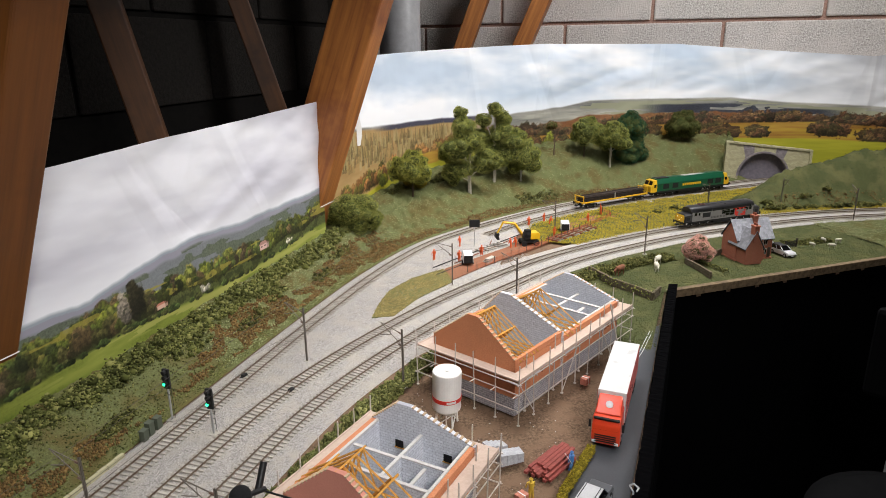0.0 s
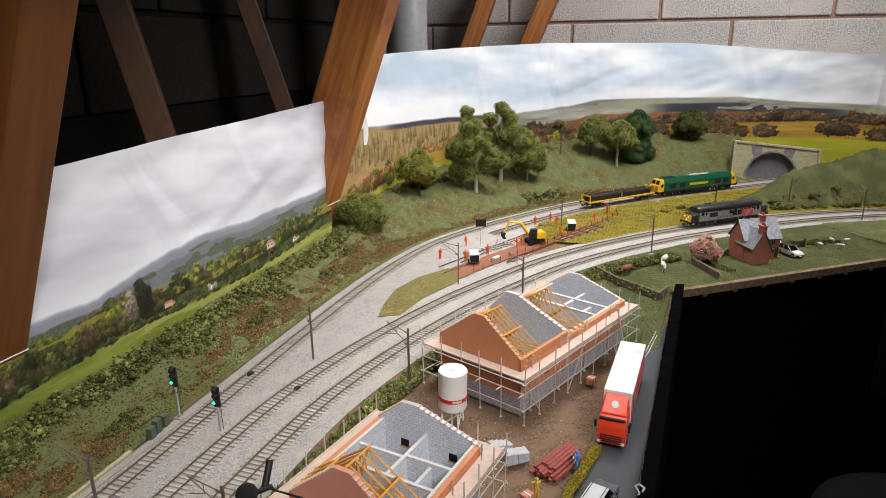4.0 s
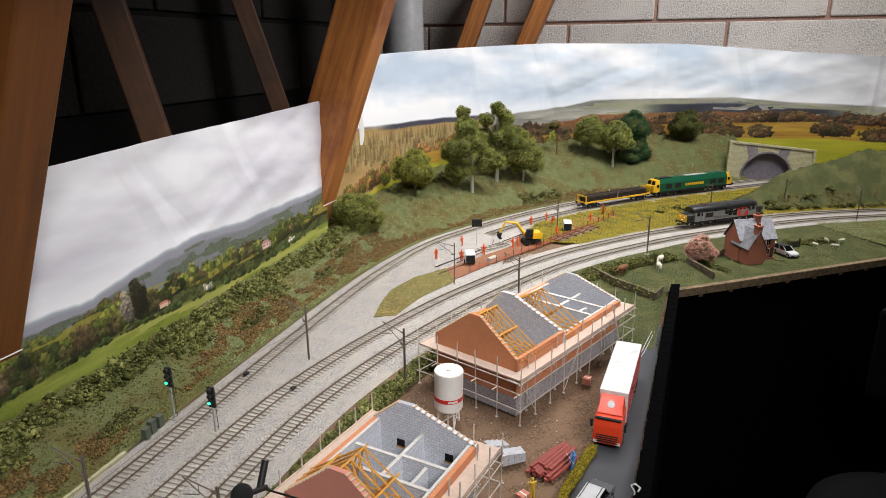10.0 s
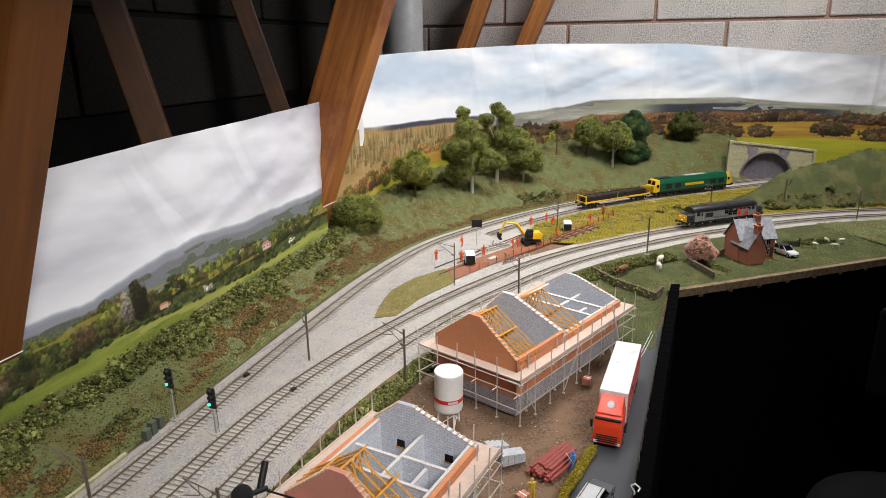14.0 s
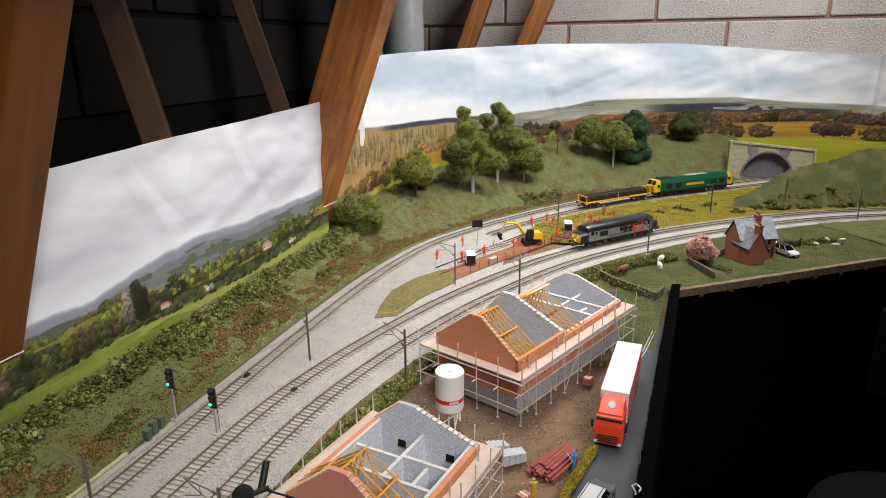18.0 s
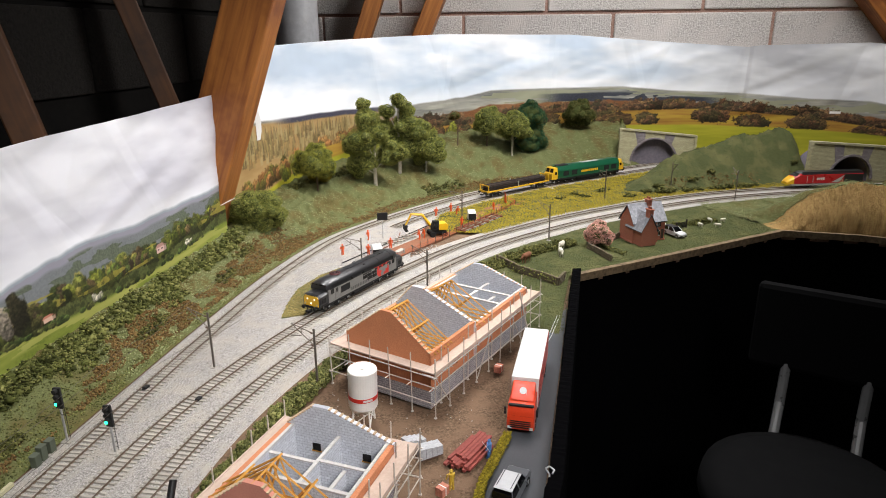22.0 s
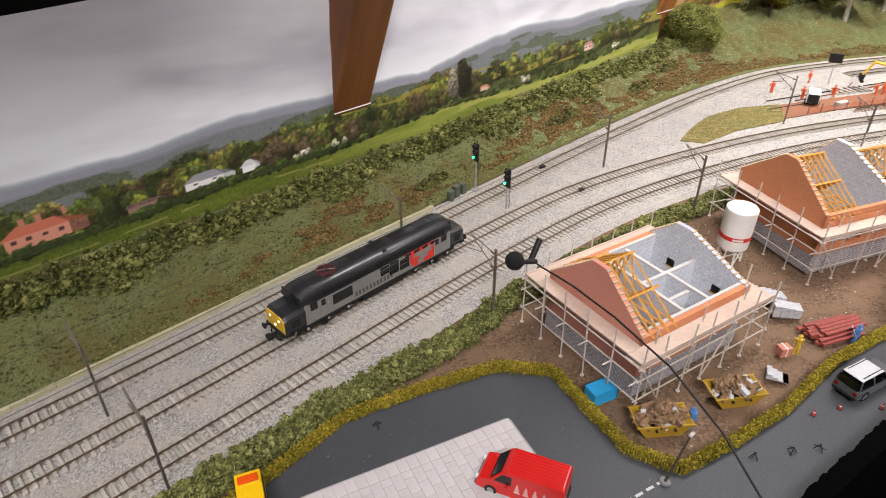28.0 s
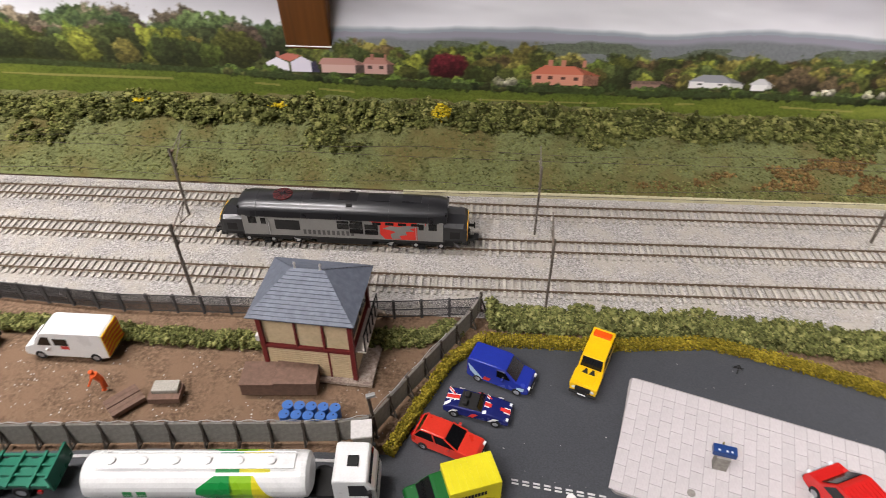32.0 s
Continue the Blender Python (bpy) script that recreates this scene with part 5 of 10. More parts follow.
# tunnel portals
def stone_mat(name, a, b, mortar, sx, sy, rough=0.9, bumpy=0.5, face="XZ"):
    """Coursed masonry on a wall; the local x, z plane carries the courses."""
    m = bpy.data.materials.new(name)
    m.use_nodes = True
    nt = m.node_tree
    bs = nt.nodes["Principled BSDF"]
    tc = nt.nodes.new("ShaderNodeTexCoord").outputs["Object"]
    sp = nt.nodes.new("ShaderNodeSeparateXYZ")
    nt.links.new(tc, sp.inputs[0])
    cb = nt.nodes.new("ShaderNodeCombineXYZ")
    along = nt.nodes.new("ShaderNodeMath")
    along.operation = "ADD"
    nt.links.new(sp.outputs[0], along.inputs[0])
    nt.links.new(sp.outputs[1], along.inputs[1])
    nt.links.new(along.outputs[0], cb.inputs[0])
    nt.links.new(sp.outputs[2], cb.inputs[1])
    bk = nt.nodes.new("ShaderNodeTexBrick")
    nt.links.new(cb.outputs[0], bk.inputs["Vector"])
    bk.inputs["Color1"].default_value, bk.inputs["Color2"].default_value = (*a, 1), (*b, 1)
    bk.inputs["Mortar"].default_value = (*mortar, 1)
    bk.inputs["Scale"].default_value = 10.0
    bk.inputs["Brick Width"].default_value, bk.inputs["Row Height"].default_value = sx * 10, sy * 10
    bk.inputs["Mortar Size"].default_value = sy * 0.7
    n = noise_tex(nt, tc, 400.0, 4, 0.6)
    col = blend(nt, "MULTIPLY", 0.6, bk.outputs["Color"], ramp(nt, n, ((0.3, (0.65, 0.65, 0.65)), (0.7, (1.1, 1.1, 1.1)))))
    nt.links.new(col, bs.inputs["Base Color"])
    bs.inputs["Roughness"].default_value = rough
    bs.inputs["Specular IOR Level"].default_value = 0.2
    if not bumpy:
        return m
    bp = nt.nodes.new("ShaderNodeBump")
    bp.inputs["Strength"].default_value, bp.inputs["Distance"].default_value = bumpy, 0.00012
    bp.invert = True
    nt.links.new(bk.outputs["Fac"], bp.inputs["Height"])
    nt.links.new(bp.outputs[0], bs.inputs["Normal"])
    return m


SANDSTONE = stone_mat("portal_stone", srgb(186, 180, 146), srgb(166, 160, 126), srgb(126, 120, 96), 0.008, 0.0040)
GREY_STONE = stone_mat("portal_grey_stone", srgb(146, 138, 140), srgb(118, 110, 114), srgb(90, 86, 84), 0.008, 0.004)
TUNNEL_DARK = mat("tunnel_mouth", srgb(122, 116, 124), srgb(100, 94, 102), 0.95, grain=120, stain=14, space="World")


def portal(name, p, q, z_p, z_q, arch_at, arch_r, spring, label, inner):
    """A masonry face from p to q with an arched opening."""
    p, q = Vector((*p, 0)), Vector((*q, 0))
    n = (q - p).length
    top = thing(name, label, "tunnel", Matrix.Translation(p) @ pose(0, 0, 0, 0, 0, math.degrees(atan2(q.y - p.y, q.x - p.x))))
    cx = arch_at * n
    bm = bmesh.new()
    arc = [(cx - arch_r, 0.0), (cx - arch_r, spring)] + [(cx - arch_r * cos(pi * k / 16), spring + arch_r * sin(pi * k / 16)) for k in range(1, 16)] + [(cx + arch_r, spring), (cx + arch_r, 0.0)]
    hi = lambda x: z_p + (z_q - z_p) * x / n
    upper = [(max(0, min(n, x)), hi(x)) for x, _ in arc]
    outer = [(0, 0.0), (0, z_p)] + [(x, hi(x)) for x in (cx - arch_r, cx + arch_r)] + [(n, z_q), (n, 0.0)]
    for y in (0.0, 0.012):
        a = [bm.verts.new((x, y, z)) for x, z in arc]
        u = [bm.verts.new((x, y, z)) for x, z in upper]
        for k in range(len(arc) - 1):
            if (a[k].co - a[k + 1].co).length > 1e-6 and (u[k].co - u[k + 1].co).length > 1e-6:
                bm.faces.new((a[k], a[k + 1], u[k + 1], u[k]))
        for e0, e1 in ((0, cx - arch_r), (cx + arch_r, n)):
            bm.faces.new([bm.verts.new(c) for c in ((e0, y, 0), (e1, y, 0), (e1, y, hi(e1)), (e0, y, hi(e0)))])
    bmesh.ops.remove_doubles(bm, verts=bm.verts, dist=1e-5)
    part("wall", bm, SANDSTONE, top, k=1)
    bm = bmesh.new()
    vous = [(cx - (arch_r + 0.006 * o) * cos(pi * k / 24), spring + (arch_r + 0.006 * o) * sin(pi * k / 24)) for o in (0, 1) for k in range(25)]
    for k in range(24):
        a, b, c, d = vous[k], vous[k + 1], vous[26 + k], vous[25 + k]
        bm = bmesh.new()
        loft(bm, [[(x, yy, z) for x, z in (a, b, c, d)] for yy in (-0.0035, 0.004)])
        bmesh.ops.recalc_face_normals(bm, faces=bm.faces)
        part("voussoir", bm, GREY_STONE, top, k=1)
    bm = bmesh.new()
    loft(bm, [[(x, yy, hi(x) + dz) for yy, dz in ((-0.004, -0.002), (-0.004, 0.004), (0.016, 0.004), (0.016, -0.002))] for x in (-0.004, n + 0.004)])
    bmesh.ops.recalc_face_normals(bm, faces=bm.faces)
    part("coping", bm, SANDSTONE, top, k=1)
    # grey repair wedges over the haunches of the arch
    for sd in (-1, 1):
        a0, a1 = radians(90 - sd * 24), radians(90 - sd * 46)
        q0, q1 = [(cx + (arch_r + 0.005) * cos(a), spring + (arch_r + 0.005) * sin(a)) for a in (a0, a1)]
        w = prism([q0, q1, (q1[0] + sd * 0.012, hi(q1[0]) - 0.002), (q0[0] + sd * 0.002, hi(q0[0]) - 0.002)], -0.0012, 0.004)
        bmesh.ops.recalc_face_normals(w, faces=w.faces)
        part("repair_panel", w, GREY_STONE, top, "grey stone repair panel", k=1)
    bm = bmesh.new()
    loft(bm, [[(x, yy, z) for x, z in arc] for yy in (0.012, 0.16)], closed=False, caps=False)
    part("lining", bm, TUNNEL_DARK, top, k=1)
    bm = bmesh.new()
    bm.faces.new([bm.verts.new((x, inner, z)) for x, z in arc])
    part("blanking_board", bm, TUNNEL_DARK, top, "grey-purple board closing the tunnel", k=1)
    for x in (-0.006, n):
        part("buttress", box(x, x + 0.008, -0.006, 0.012, 0, hi(max(0, min(n, x))) + 0.003, 0.0006), SANDSTONE, top, k=1)
    return top


portal("tunnel_portal", (2.855, -0.690), (2.891, -0.945), 0.126, 0.100, 0.463, 0.077, 0.014, "cream stone tunnel mouth with a blocked arch", 0.022)
portal("tunnel_portal", (2.60, -1.225), (2.687, -1.512), 0.128, 0.102, 0.46, 0.072, 0.010, "cream stone tunnel mouth with the red train in it", 0.16)

# rocky cliff and the turf above it
CLIFF = mat("cliff_rock", srgb(184, 152, 98), srgb(134, 106, 66), 0.95, grain=200, stain=120, bump=1.0, depth=0.003, tall=0.14, third=srgb(166, 134, 86), space="World", spec=0.15)


crest = lines([(0.96, 0.0), (0.99, 0.008), (1.02, 0.05), (1.06, 0.085), (1.11, 0.105), (1.15, 0.115), (1.195, 0.11), (1.265, 0.09), (1.30, 0.105), (1.335, 0.13), (1.6, 0.15), (1.9, 0.15)])


def cliff_mesh():
    line = even(np.array([(2.08, -0.965), (2.066, -1.0), (2.05, -1.15), (1.995, -1.32), (1.93, -1.6), (1.9, -1.9)]), 0.006)
    n, rows = len(line), 26
    v, f = [], []
    for j in range(rows):
        u = j / (rows - 1)
        for i, (x, y) in enumerate(line):
            s = i / n
            h = float(crest(-y))
            ridge = noise.noise((x * 55, y * 55, u * 1.2)) + 0.6 * noise.noise((x * 150, y * 150, u * 3))
            out = 0.036 * u ** 1.8 + 0.006 * ridge * min(1, 4 * u)
            v.append((x + out, y + 0.2 * out, h * u + 0.004 * ridge * u))
    for j in range(rows - 1):
        f += [(j * n + i, j * n + i + 1, j * n + n + i + 1, j * n + n + i) for i in range(n - 1)]
    return v, f, n, rows


v, f, cn, crows = cliff_mesh()
sheet("cliff", v, f, CLIFF, "ochre-brown modelled rock face on the board edge", "rock")
rim = v[-cn:]
v, f = [], []
steps = 14
for j in range(steps):
    u = j / (steps - 1)
    for i, (x, y, z) in enumerate(rim):
        s = C.near(x, y)
        q = C.at(s)
        t = C.turn(s)
        q = q + 0.034 * np.array([sin(t), -cos(t)])
        w = float(smooth01((-y - 1.47) / 0.10))
        q = q * (1 - w) + np.array([2.63 + 0.05 * u, y + 0.02]) * w
        zz = (z * (1 - float(smooth01(u * 1.6)))) * (1 - w) + (z * (1 - u) + 0.098 * u) * w
        v.append((x * (1 - u) + q[0] * u, y * (1 - u) + q[1] * u, zz + 0.003 * noise.noise((x * 30 + u * 9, y * 30, 4)) + 0.0008))
    if j:
        f += [((j - 1) * cn + i, (j - 1) * cn + i + 1, j * cn + i + 1, j * cn + i) for i in range(cn - 1)]
sheet("cliff_top", v, f, BANK, "turf slope above the rock face", "hill", smooth=True)
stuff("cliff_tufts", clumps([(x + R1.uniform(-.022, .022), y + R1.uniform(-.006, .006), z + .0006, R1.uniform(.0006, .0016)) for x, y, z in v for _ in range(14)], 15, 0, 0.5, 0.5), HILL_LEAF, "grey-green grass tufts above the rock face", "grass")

# ---- paddock grass between the main line and the board edge ----
def paddock():
    s0, s1 = C.near(1.49, -0.18), C.near(2.40, -1.16)
    pts = even(sideways(C.p, -0.034)[(C.s >= s0) & (C.s <= s1)], 0.01)
    edge = even(np.array([(1.43, -0.462), (1.69, -0.484), (1.864, -0.712), (2.063, -0.978), (2.07, -1.03)]), 0.01)
    n, rows = len(pts), 26
    inner = np.stack([np.interp(np.linspace(0, 1, n), np.linspace(0, 1, len(edge)), edge[:, k]) for k in (0, 1)], 1)
    v, f = [], []
    for j in range(rows):
        u = j / (rows - 1)
        for i in range(n):
            x, y = pts[i] * (1 - u) + inner[i] * u
            v.append((x, y, -0.0005 + 0.0025 * noise.noise((x * 22, y * 22, 7)) * (0.3 + 0.7 * sin(pi * u))))
    for j in range(rows - 1):
        f += [(j * n + i, j * n + n + i, j * n + n + i + 1, j * n + i + 1) for i in range(n - 1)]
    return v, f


v, f = paddock()
sheet("paddock", v, f, GRASS, "rough green paddock turf beside the main line", "grass", smooth=True)
pad = [(x + R1.uniform(-.008, .008), y + R1.uniform(-.008, .008), z + .0003, R1.uniform(.0005, .0012)) for x, y, z in v for _ in range(9)]
stuff("paddock_tufts", clumps(pad, 16, 0, 0.5, 0.7), leaf_mat("paddock_grass", srgb(88, 94, 58), srgb(110, 112, 74), deep=0.78, patchy=0.9, mottle=55.0), "short green grass tufts in the paddock", "grass")

# grass island and dirt at the engineers' site
def patch(name, outline, z, material, label, category, tufts=None, per=0.006):
    slab(name, outline, -0.003, z, material, label, category)
    if tufts:
        xs, ys = zip(*outline)
        spots = []
        for x in np.arange(min(xs), max(xs), per):
            for y in np.arange(min(ys), max(ys), per):
                inside = False
                for (x0, y0), (x1, y1) in zip(outline, outline[1:] + outline[:1]):
                    if (y0 > y) != (y1 > y) and x < (x1 - x0) * (y - y0) / (y1 - y0) + x0:
                        inside = not inside
                if inside:
                    spots.append((x + R1.uniform(-per, per), y + R1.uniform(-per, per), z, R1.uniform(.0006, .0016)))
        stuff("grass_tufts", clumps(spots, int(per * 1e5) + len(spots), 1, 0.5, 0.5), tufts, "short scatter grass tufts", "grass")


patch("grass_island", [(1.425, -0.012), (1.44, -0.045), (1.535, -0.058), (1.63, -0.092), (1.66, -0.083), (1.70, -0.052), (1.63, -0.01), (1.552, 0.008), (1.48, 0.0)], 0.0012, BANK, "olive scatter-grass island in the ballast", "grass", leaf_mat("dry_grass", srgb(136, 122, 74), srgb(166, 150, 98)), 0.002)
patch("dirt_patch", [(1.64, -0.088), (1.70, -0.055), (1.88, -0.145), (2.21, -0.29), (2.30, -0.40), (2.16, -0.325), (1.90, -0.21), (1.75, -0.135)], 0.0016, RED_DIRT, "strip of reddish dirt at the track works", "dirt")

# ---- road, car park and yard ----
CARPARK = [(0.420, -0.243), (0.440, -0.195), (0.458, -0.155), (0.485, -0.128), (0.585, -0.128), (0.68, -0.118), (0.755, -0.14), (0.822, -0.166), (0.855, -0.206), (0.84, -0.258), (0.828, -0.304), (0.842, -0.344), (0.90, -0.360), (0.964, -0.373), (1.06, -0.380), (1.143, -0.400)]
road_out = [(-0.88, -0.285)] + [(0.13, -0.262), (0.25, -0.250), (0.40, -0.243)] + CARPARK + [(1.25, -0.40), (1.36, -0.425), (1.42, -0.44), (1.50, -0.452), (1.53, -0.476), (1.062, -0.443), (0.885, -0.418), (0.75, -0.413), (-0.88, -0.398)]
slab("road", road_out, -0.003, -0.0008, TAR, "dark grey painted card road and car park", "road")
WHITE_LINE = mat("road_paint", srgb(206, 206, 204), srgb(180, 180, 178), 0.8, grain=600, space="World")
bm = bmesh.new()
line_pts = [(-0.85, -0.275), (0.13, -0.2665), (0.26, -0.2545), (0.415, -0.2500)]
for (x0, y0), (x1, y1) in zip(line_pts, line_pts[1:]):
    loft(bm, [[(x0, y0 - .0012, -0.0009), (x0, y0 + .0012, -0.0009), (x0, y0 + .0012, -0.0002), (x0, y0 - .0012, -0.0002)], [(x1, y1 - .0012, -0.0009), (x1, y1 + .0012, -0.0009), (x1, y1 + .0012, -0.0002), (x1, y1 - .0012, -0.0002)]])
bmesh.ops.recalc_face_normals(bm, faces=bm.faces)
tagged(part("road_marking", bm, WHITE_LINE, None, k=1), "white edge line painted on the road", "road marking", kind="structure")
dashes = [(0.512 + k * 0.0076, -0.2566 - 0.0010 * k - dy, 0.0024, 0.0006, -8) for k in range(9) for dy in (0, 0.0026)]
dashes += [(0.757 + k * 0.0108, -0.3225 - 0.0026 * k, 0.0036, 0.0011, -14) for k in range(7)] + [(0.725, -0.3155, 0.022, 0.0008, -15)]
for x, y, hx, hy, a in dashes:
    o = tagged(part("road_marking", box(-hx, hx, -hy, hy, -0.0009, -0.0002), WHITE_LINE, None, k=1), "white dash painted on the dark car park surface", "road marking", "road dashes", "structure")
    o.location, o.rotation_euler = (x, y, 0), (0, 0, radians(a))
for dy in (0.0, 0.004):
    bm = bmesh.new()
    pts = [(1.24, -0.4060 - dy), (1.36, -0.431 - dy), (1.42, -0.446 - dy), (1.50, -0.460 - dy)]
    for (x0, y0), (x1, y1) in zip(pts, pts[1:]):
        loft(bm, [[(x, y - .0005, -0.0009), (x, y + .0005, -0.0009), (x, y + .0005, -0.0002), (x, y - .0005, -0.0002)] for x, y in ((x0, y0), (x1, y1))])
    bmesh.ops.recalc_face_normals(bm, faces=bm.faces)
    tagged(part("road_marking", bm, WHITE_LINE, None, k=1), "white double line beside the kerb", "road marking", kind="structure")


def hedge(name, pts, w, h, r, per, leaf, label, seed, level=1):
    p = even(np.array(pts), 0.002)
    rr = random.Random(seed)
    spots = []
    t = np.gradient(p, axis=0)
    t /= np.linalg.norm(t, axis=1)[:, None]
    for (x, y), (tx, ty) in zip(p, t):
        for _ in range(per):
            lump = 0.62 + 0.75 * noise.noise((x * 34, y * 34, seed))
            lump = max(0.5, min(1.25, lump + 0.3)) if level == 2 else 1.0
            d, z = rr.uniform(-w, w) * (1.25 if level == 2 else 1), h * rr.random() * lump
            spots.append((x - ty * d, y + tx * d, z - 0.001, r * rr.uniform(0.6, 1.3)))
    return stuff(name, clumps(spots, seed, level, 0.45, 0.9), leaf, label, "hedge")


hedge("golden_hedge", CARPARK, 0.0042, 0.0105, 0.0011, 46, GOLD_LEAF, "clipped golden-green hedge round the car park", 21, 0)
hedge("trackside_bushes", [(0.49, -0.100), (0.60, -0.104), (0.70, -0.102), (0.80, -0.114), (0.875, -0.112)], 0.010, 0.014, 0.0034, 9, HEDGE_LEAF, "olive clump bushes between track and car park", 22, 2)
hedge("site_bushes", [(0.875, -0.106), (0.95, -0.109), (1.05, -0.117), (1.15, -0.128), (1.26, -0.148), (1.36, -0.180)], 0.009, 0.015, 0.0032, 9, HEDGE_LEAF, "olive clump bushes behind the building site", 23, 2)
hedge("yard_bushes", [(-0.2, -0.13), (0.05, -0.135), (0.2, -0.143), (0.33, -0.142), (0.43, -0.128), (0.465, -0.115)], 0.006, 0.009, 0.0026, 8, HEDGE_LEAF, "dark green low bushes behind the yard fence", 24, 2)
hedge("paddock_hedge", [(1.50, -0.245), (1.60, -0.275), (1.72, -0.335), (1.83, -0.42), (1.90, -0.50)], 0.014, 0.012, 0.0030, 7, DARK_LEAF, "ragged hedge between track and paddock", 25, 2)
hedge("paddock_scrub", [(1.53, -0.29), (1.56, -0.34), (1.60, -0.38)], 0.02, 0.006, 0.0022, 6, DARK_LEAF, "low scrub by the paddock wall", 26, 2)
hedge("cottage_scrub", [(2.03, -0.70), (2.076, -0.755), (2.10, -0.80), (2.14, -0.85)], 0.012, 0.008, 0.0022, 5, DARK_LEAF, "low scrub behind the cottage", 27, 2)

# paving slab of the forecourt, laid in single flags
PAVE = mat("paving_flag", srgb(196, 190, 190), srgb(182, 176, 176), 0.75, grain=700, stain=40, each=0.07, bump=0.1)
pave_top = thing("forecourt", "raised pale forecourt of rectangular paving flags", "pavement", pose(0.607, -0.158, 0, 0, 0, -17.5), kind="structure")
PW, PH = 0.186, 0.1065
corner = [(cx + 0.004 * cos(radians(a)), cy + 0.004 * sin(radians(a))) for cx, cy, a0 in ((PW - 0.004, -0.004, 0), (0.004, -0.004, 90), (0.0075, 0.004 - PH, 180), (PW - 0.004, 0.004 - PH, 270)) for a in (a0, a0 + 45, a0 + 90)]
bm = bmesh.new()
loft(bm, [[(x, y, z) for x, y in corner] for z in (-0.003, 0.0018)])
bmesh.ops.recalc_face_normals(bm, faces=bm.faces)
part("plinth", bm, mat("paving_joint", srgb(158, 153, 151), None, 0.9), pave_top, k=1)
FW, FL = 0.0087, 0.0142
flags = {}
for c in range(21):
    x = 0.0018 + (c + 0.5) * FW
    cuts = [0.0012, 0.0135]
    y = 0.0135 + (FL / 2 if c % 2 else FL)
    while y < PH - 0.004:
        cuts.append(y)
        y += FL
    cuts.append(PH - 0.0012)
    for y0, y1 in zip(cuts, cuts[1:]):
        if x - FW / 2 < 0.0034 * y1 / PH - 0.0025:
            continue
        n = round(y1 - y0, 4)
        m2 = pose(x, -(y0 + y1) / 2, 0)
        if n not in flags:
            flags[n] = part("paving_stone", box(-FW / 2 + .00016, FW / 2 - .00016, -n / 2 + .00016, n / 2 - .00016, 0.0012, 0.0022), PAVE, pave_top, k=1)
            flags[n].matrix_basis = m2
        else:
            again(flags[n], m2)

# ---- rolling stock, built in full-size metres and scaled down ----
LOCO_BLACK = paint("loco_black", (34, 34, 36), 0.36, spec=0.55, coat=0.2)
LOCO_GREY = paint("loco_grey", (126, 124, 120), 0.34, coat=0.15)
LOCO_DIM = paint("loco_dark_grey", (30, 30, 32), 0.3)
WARN_YELLOW = paint("warning_yellow", (226, 178, 40), 0.4)
SIGNAL_RED = paint("panel_red", (206, 52, 40), 0.4)
UNDER = mat("underframe_black", srgb(30, 29, 28), srgb(22, 21, 20), 0.75, grain=300)
GLASS_DARK = paint("dark_glazing", (14, 15, 17), 0.08, spec=0.6)
LAMP_GLOW = mat("lamp_glow", srgb(255, 246, 224), None, 0.4, glow=1.6)
SILVER = paint("silver_fitting", (186, 186, 186), 0.3, metal=0.6)
WHEEL_STEEL = mat("wheel_steel", srgb(96, 90, 84), None, 0.45, 0.6)


def section(w, side_top, roof_top, low, n=12):
    """Half-round roofed cross-section, from the near foot over the roof to the far foot."""
    pts = [(-w, low), (-w, side_top)]
    for k in range(1, n):
        a = pi * (1 - k / n)
        pts.append((w * cos(a) * 0.98, side_top + (roof_top - side_top) * sin(a) ** 0.75))
    return pts + [(w, side_top), (w, low)]


def shell(rings):
    """rings: x and a list of y, z."""
    bm = bmesh.new()
    loft(bm, [[(x, y, z) for y, z in prof] for x, prof in rings])
    bmesh.ops.recalc_face_normals(bm, faces=bm.faces)
    return bm


def side_panel(x0, x1, z0, z1, y, t=0.02):
    """A thin panel standing proud of a side wall at y."""
    s = 1 if y > 0 else -1
    return box(x0, x1, min(y, y + s * t), max(y, y + s * t), z0, z1)


def wheelset(parent, x, r, gauge=0.72):
    bm = bmesh.new()
    for s in (-1, 1):
        rod(bm, (x, s * (gauge - 0.07), r), (x, s * (gauge + 0.06), r), r, 20)
        rod(bm, (x, s * (gauge + 0.06), r), (x, s * (gauge + 0.10), r), r * 0.45, 12)
    rod(bm, (x, -gauge, r), (x, gauge, r), 0.09, 8)
    return part("wheelset", bm, WHEEL_STEEL, parent)


def bogie(parent, x, axles, r, half):
    frame = bmesh.new()
    for s in (-1, 1):
        bx(frame, x - half, x + half, s * 0.98 - 0.06, s * 0.98 + 0.06, r * 0.85, r * 1.75)
        for a in axles:
            bx(frame, x + a - 0.22, x + a + 0.22, s * 1.06 - 0.08, s * 1.06 + 0.08, r * 0.55, r * 1.4)
            rod(frame, (x + a + 0.45, s * 1.05, r * 1.0), (x + a + 0.45, s * 1.05, r * 1.7), 0.11, 7)
        bx(frame, x - half * 1.0, x + half, s * 1.0 - 0.03, s * 1.0 + 0.10, r * 1.55, r * 1.75)
    ob = part("bogie", frame, UNDER, parent)
    for a in axles:
        wheelset(ob, x + a, r)
    for s in (-1, 1):
        for a in axles:
            part("axle_box", bar((x + a, s * 1.12, r), (x + a, s * 1.17, r), 0.13, 10), SILVER, ob)
    return ob


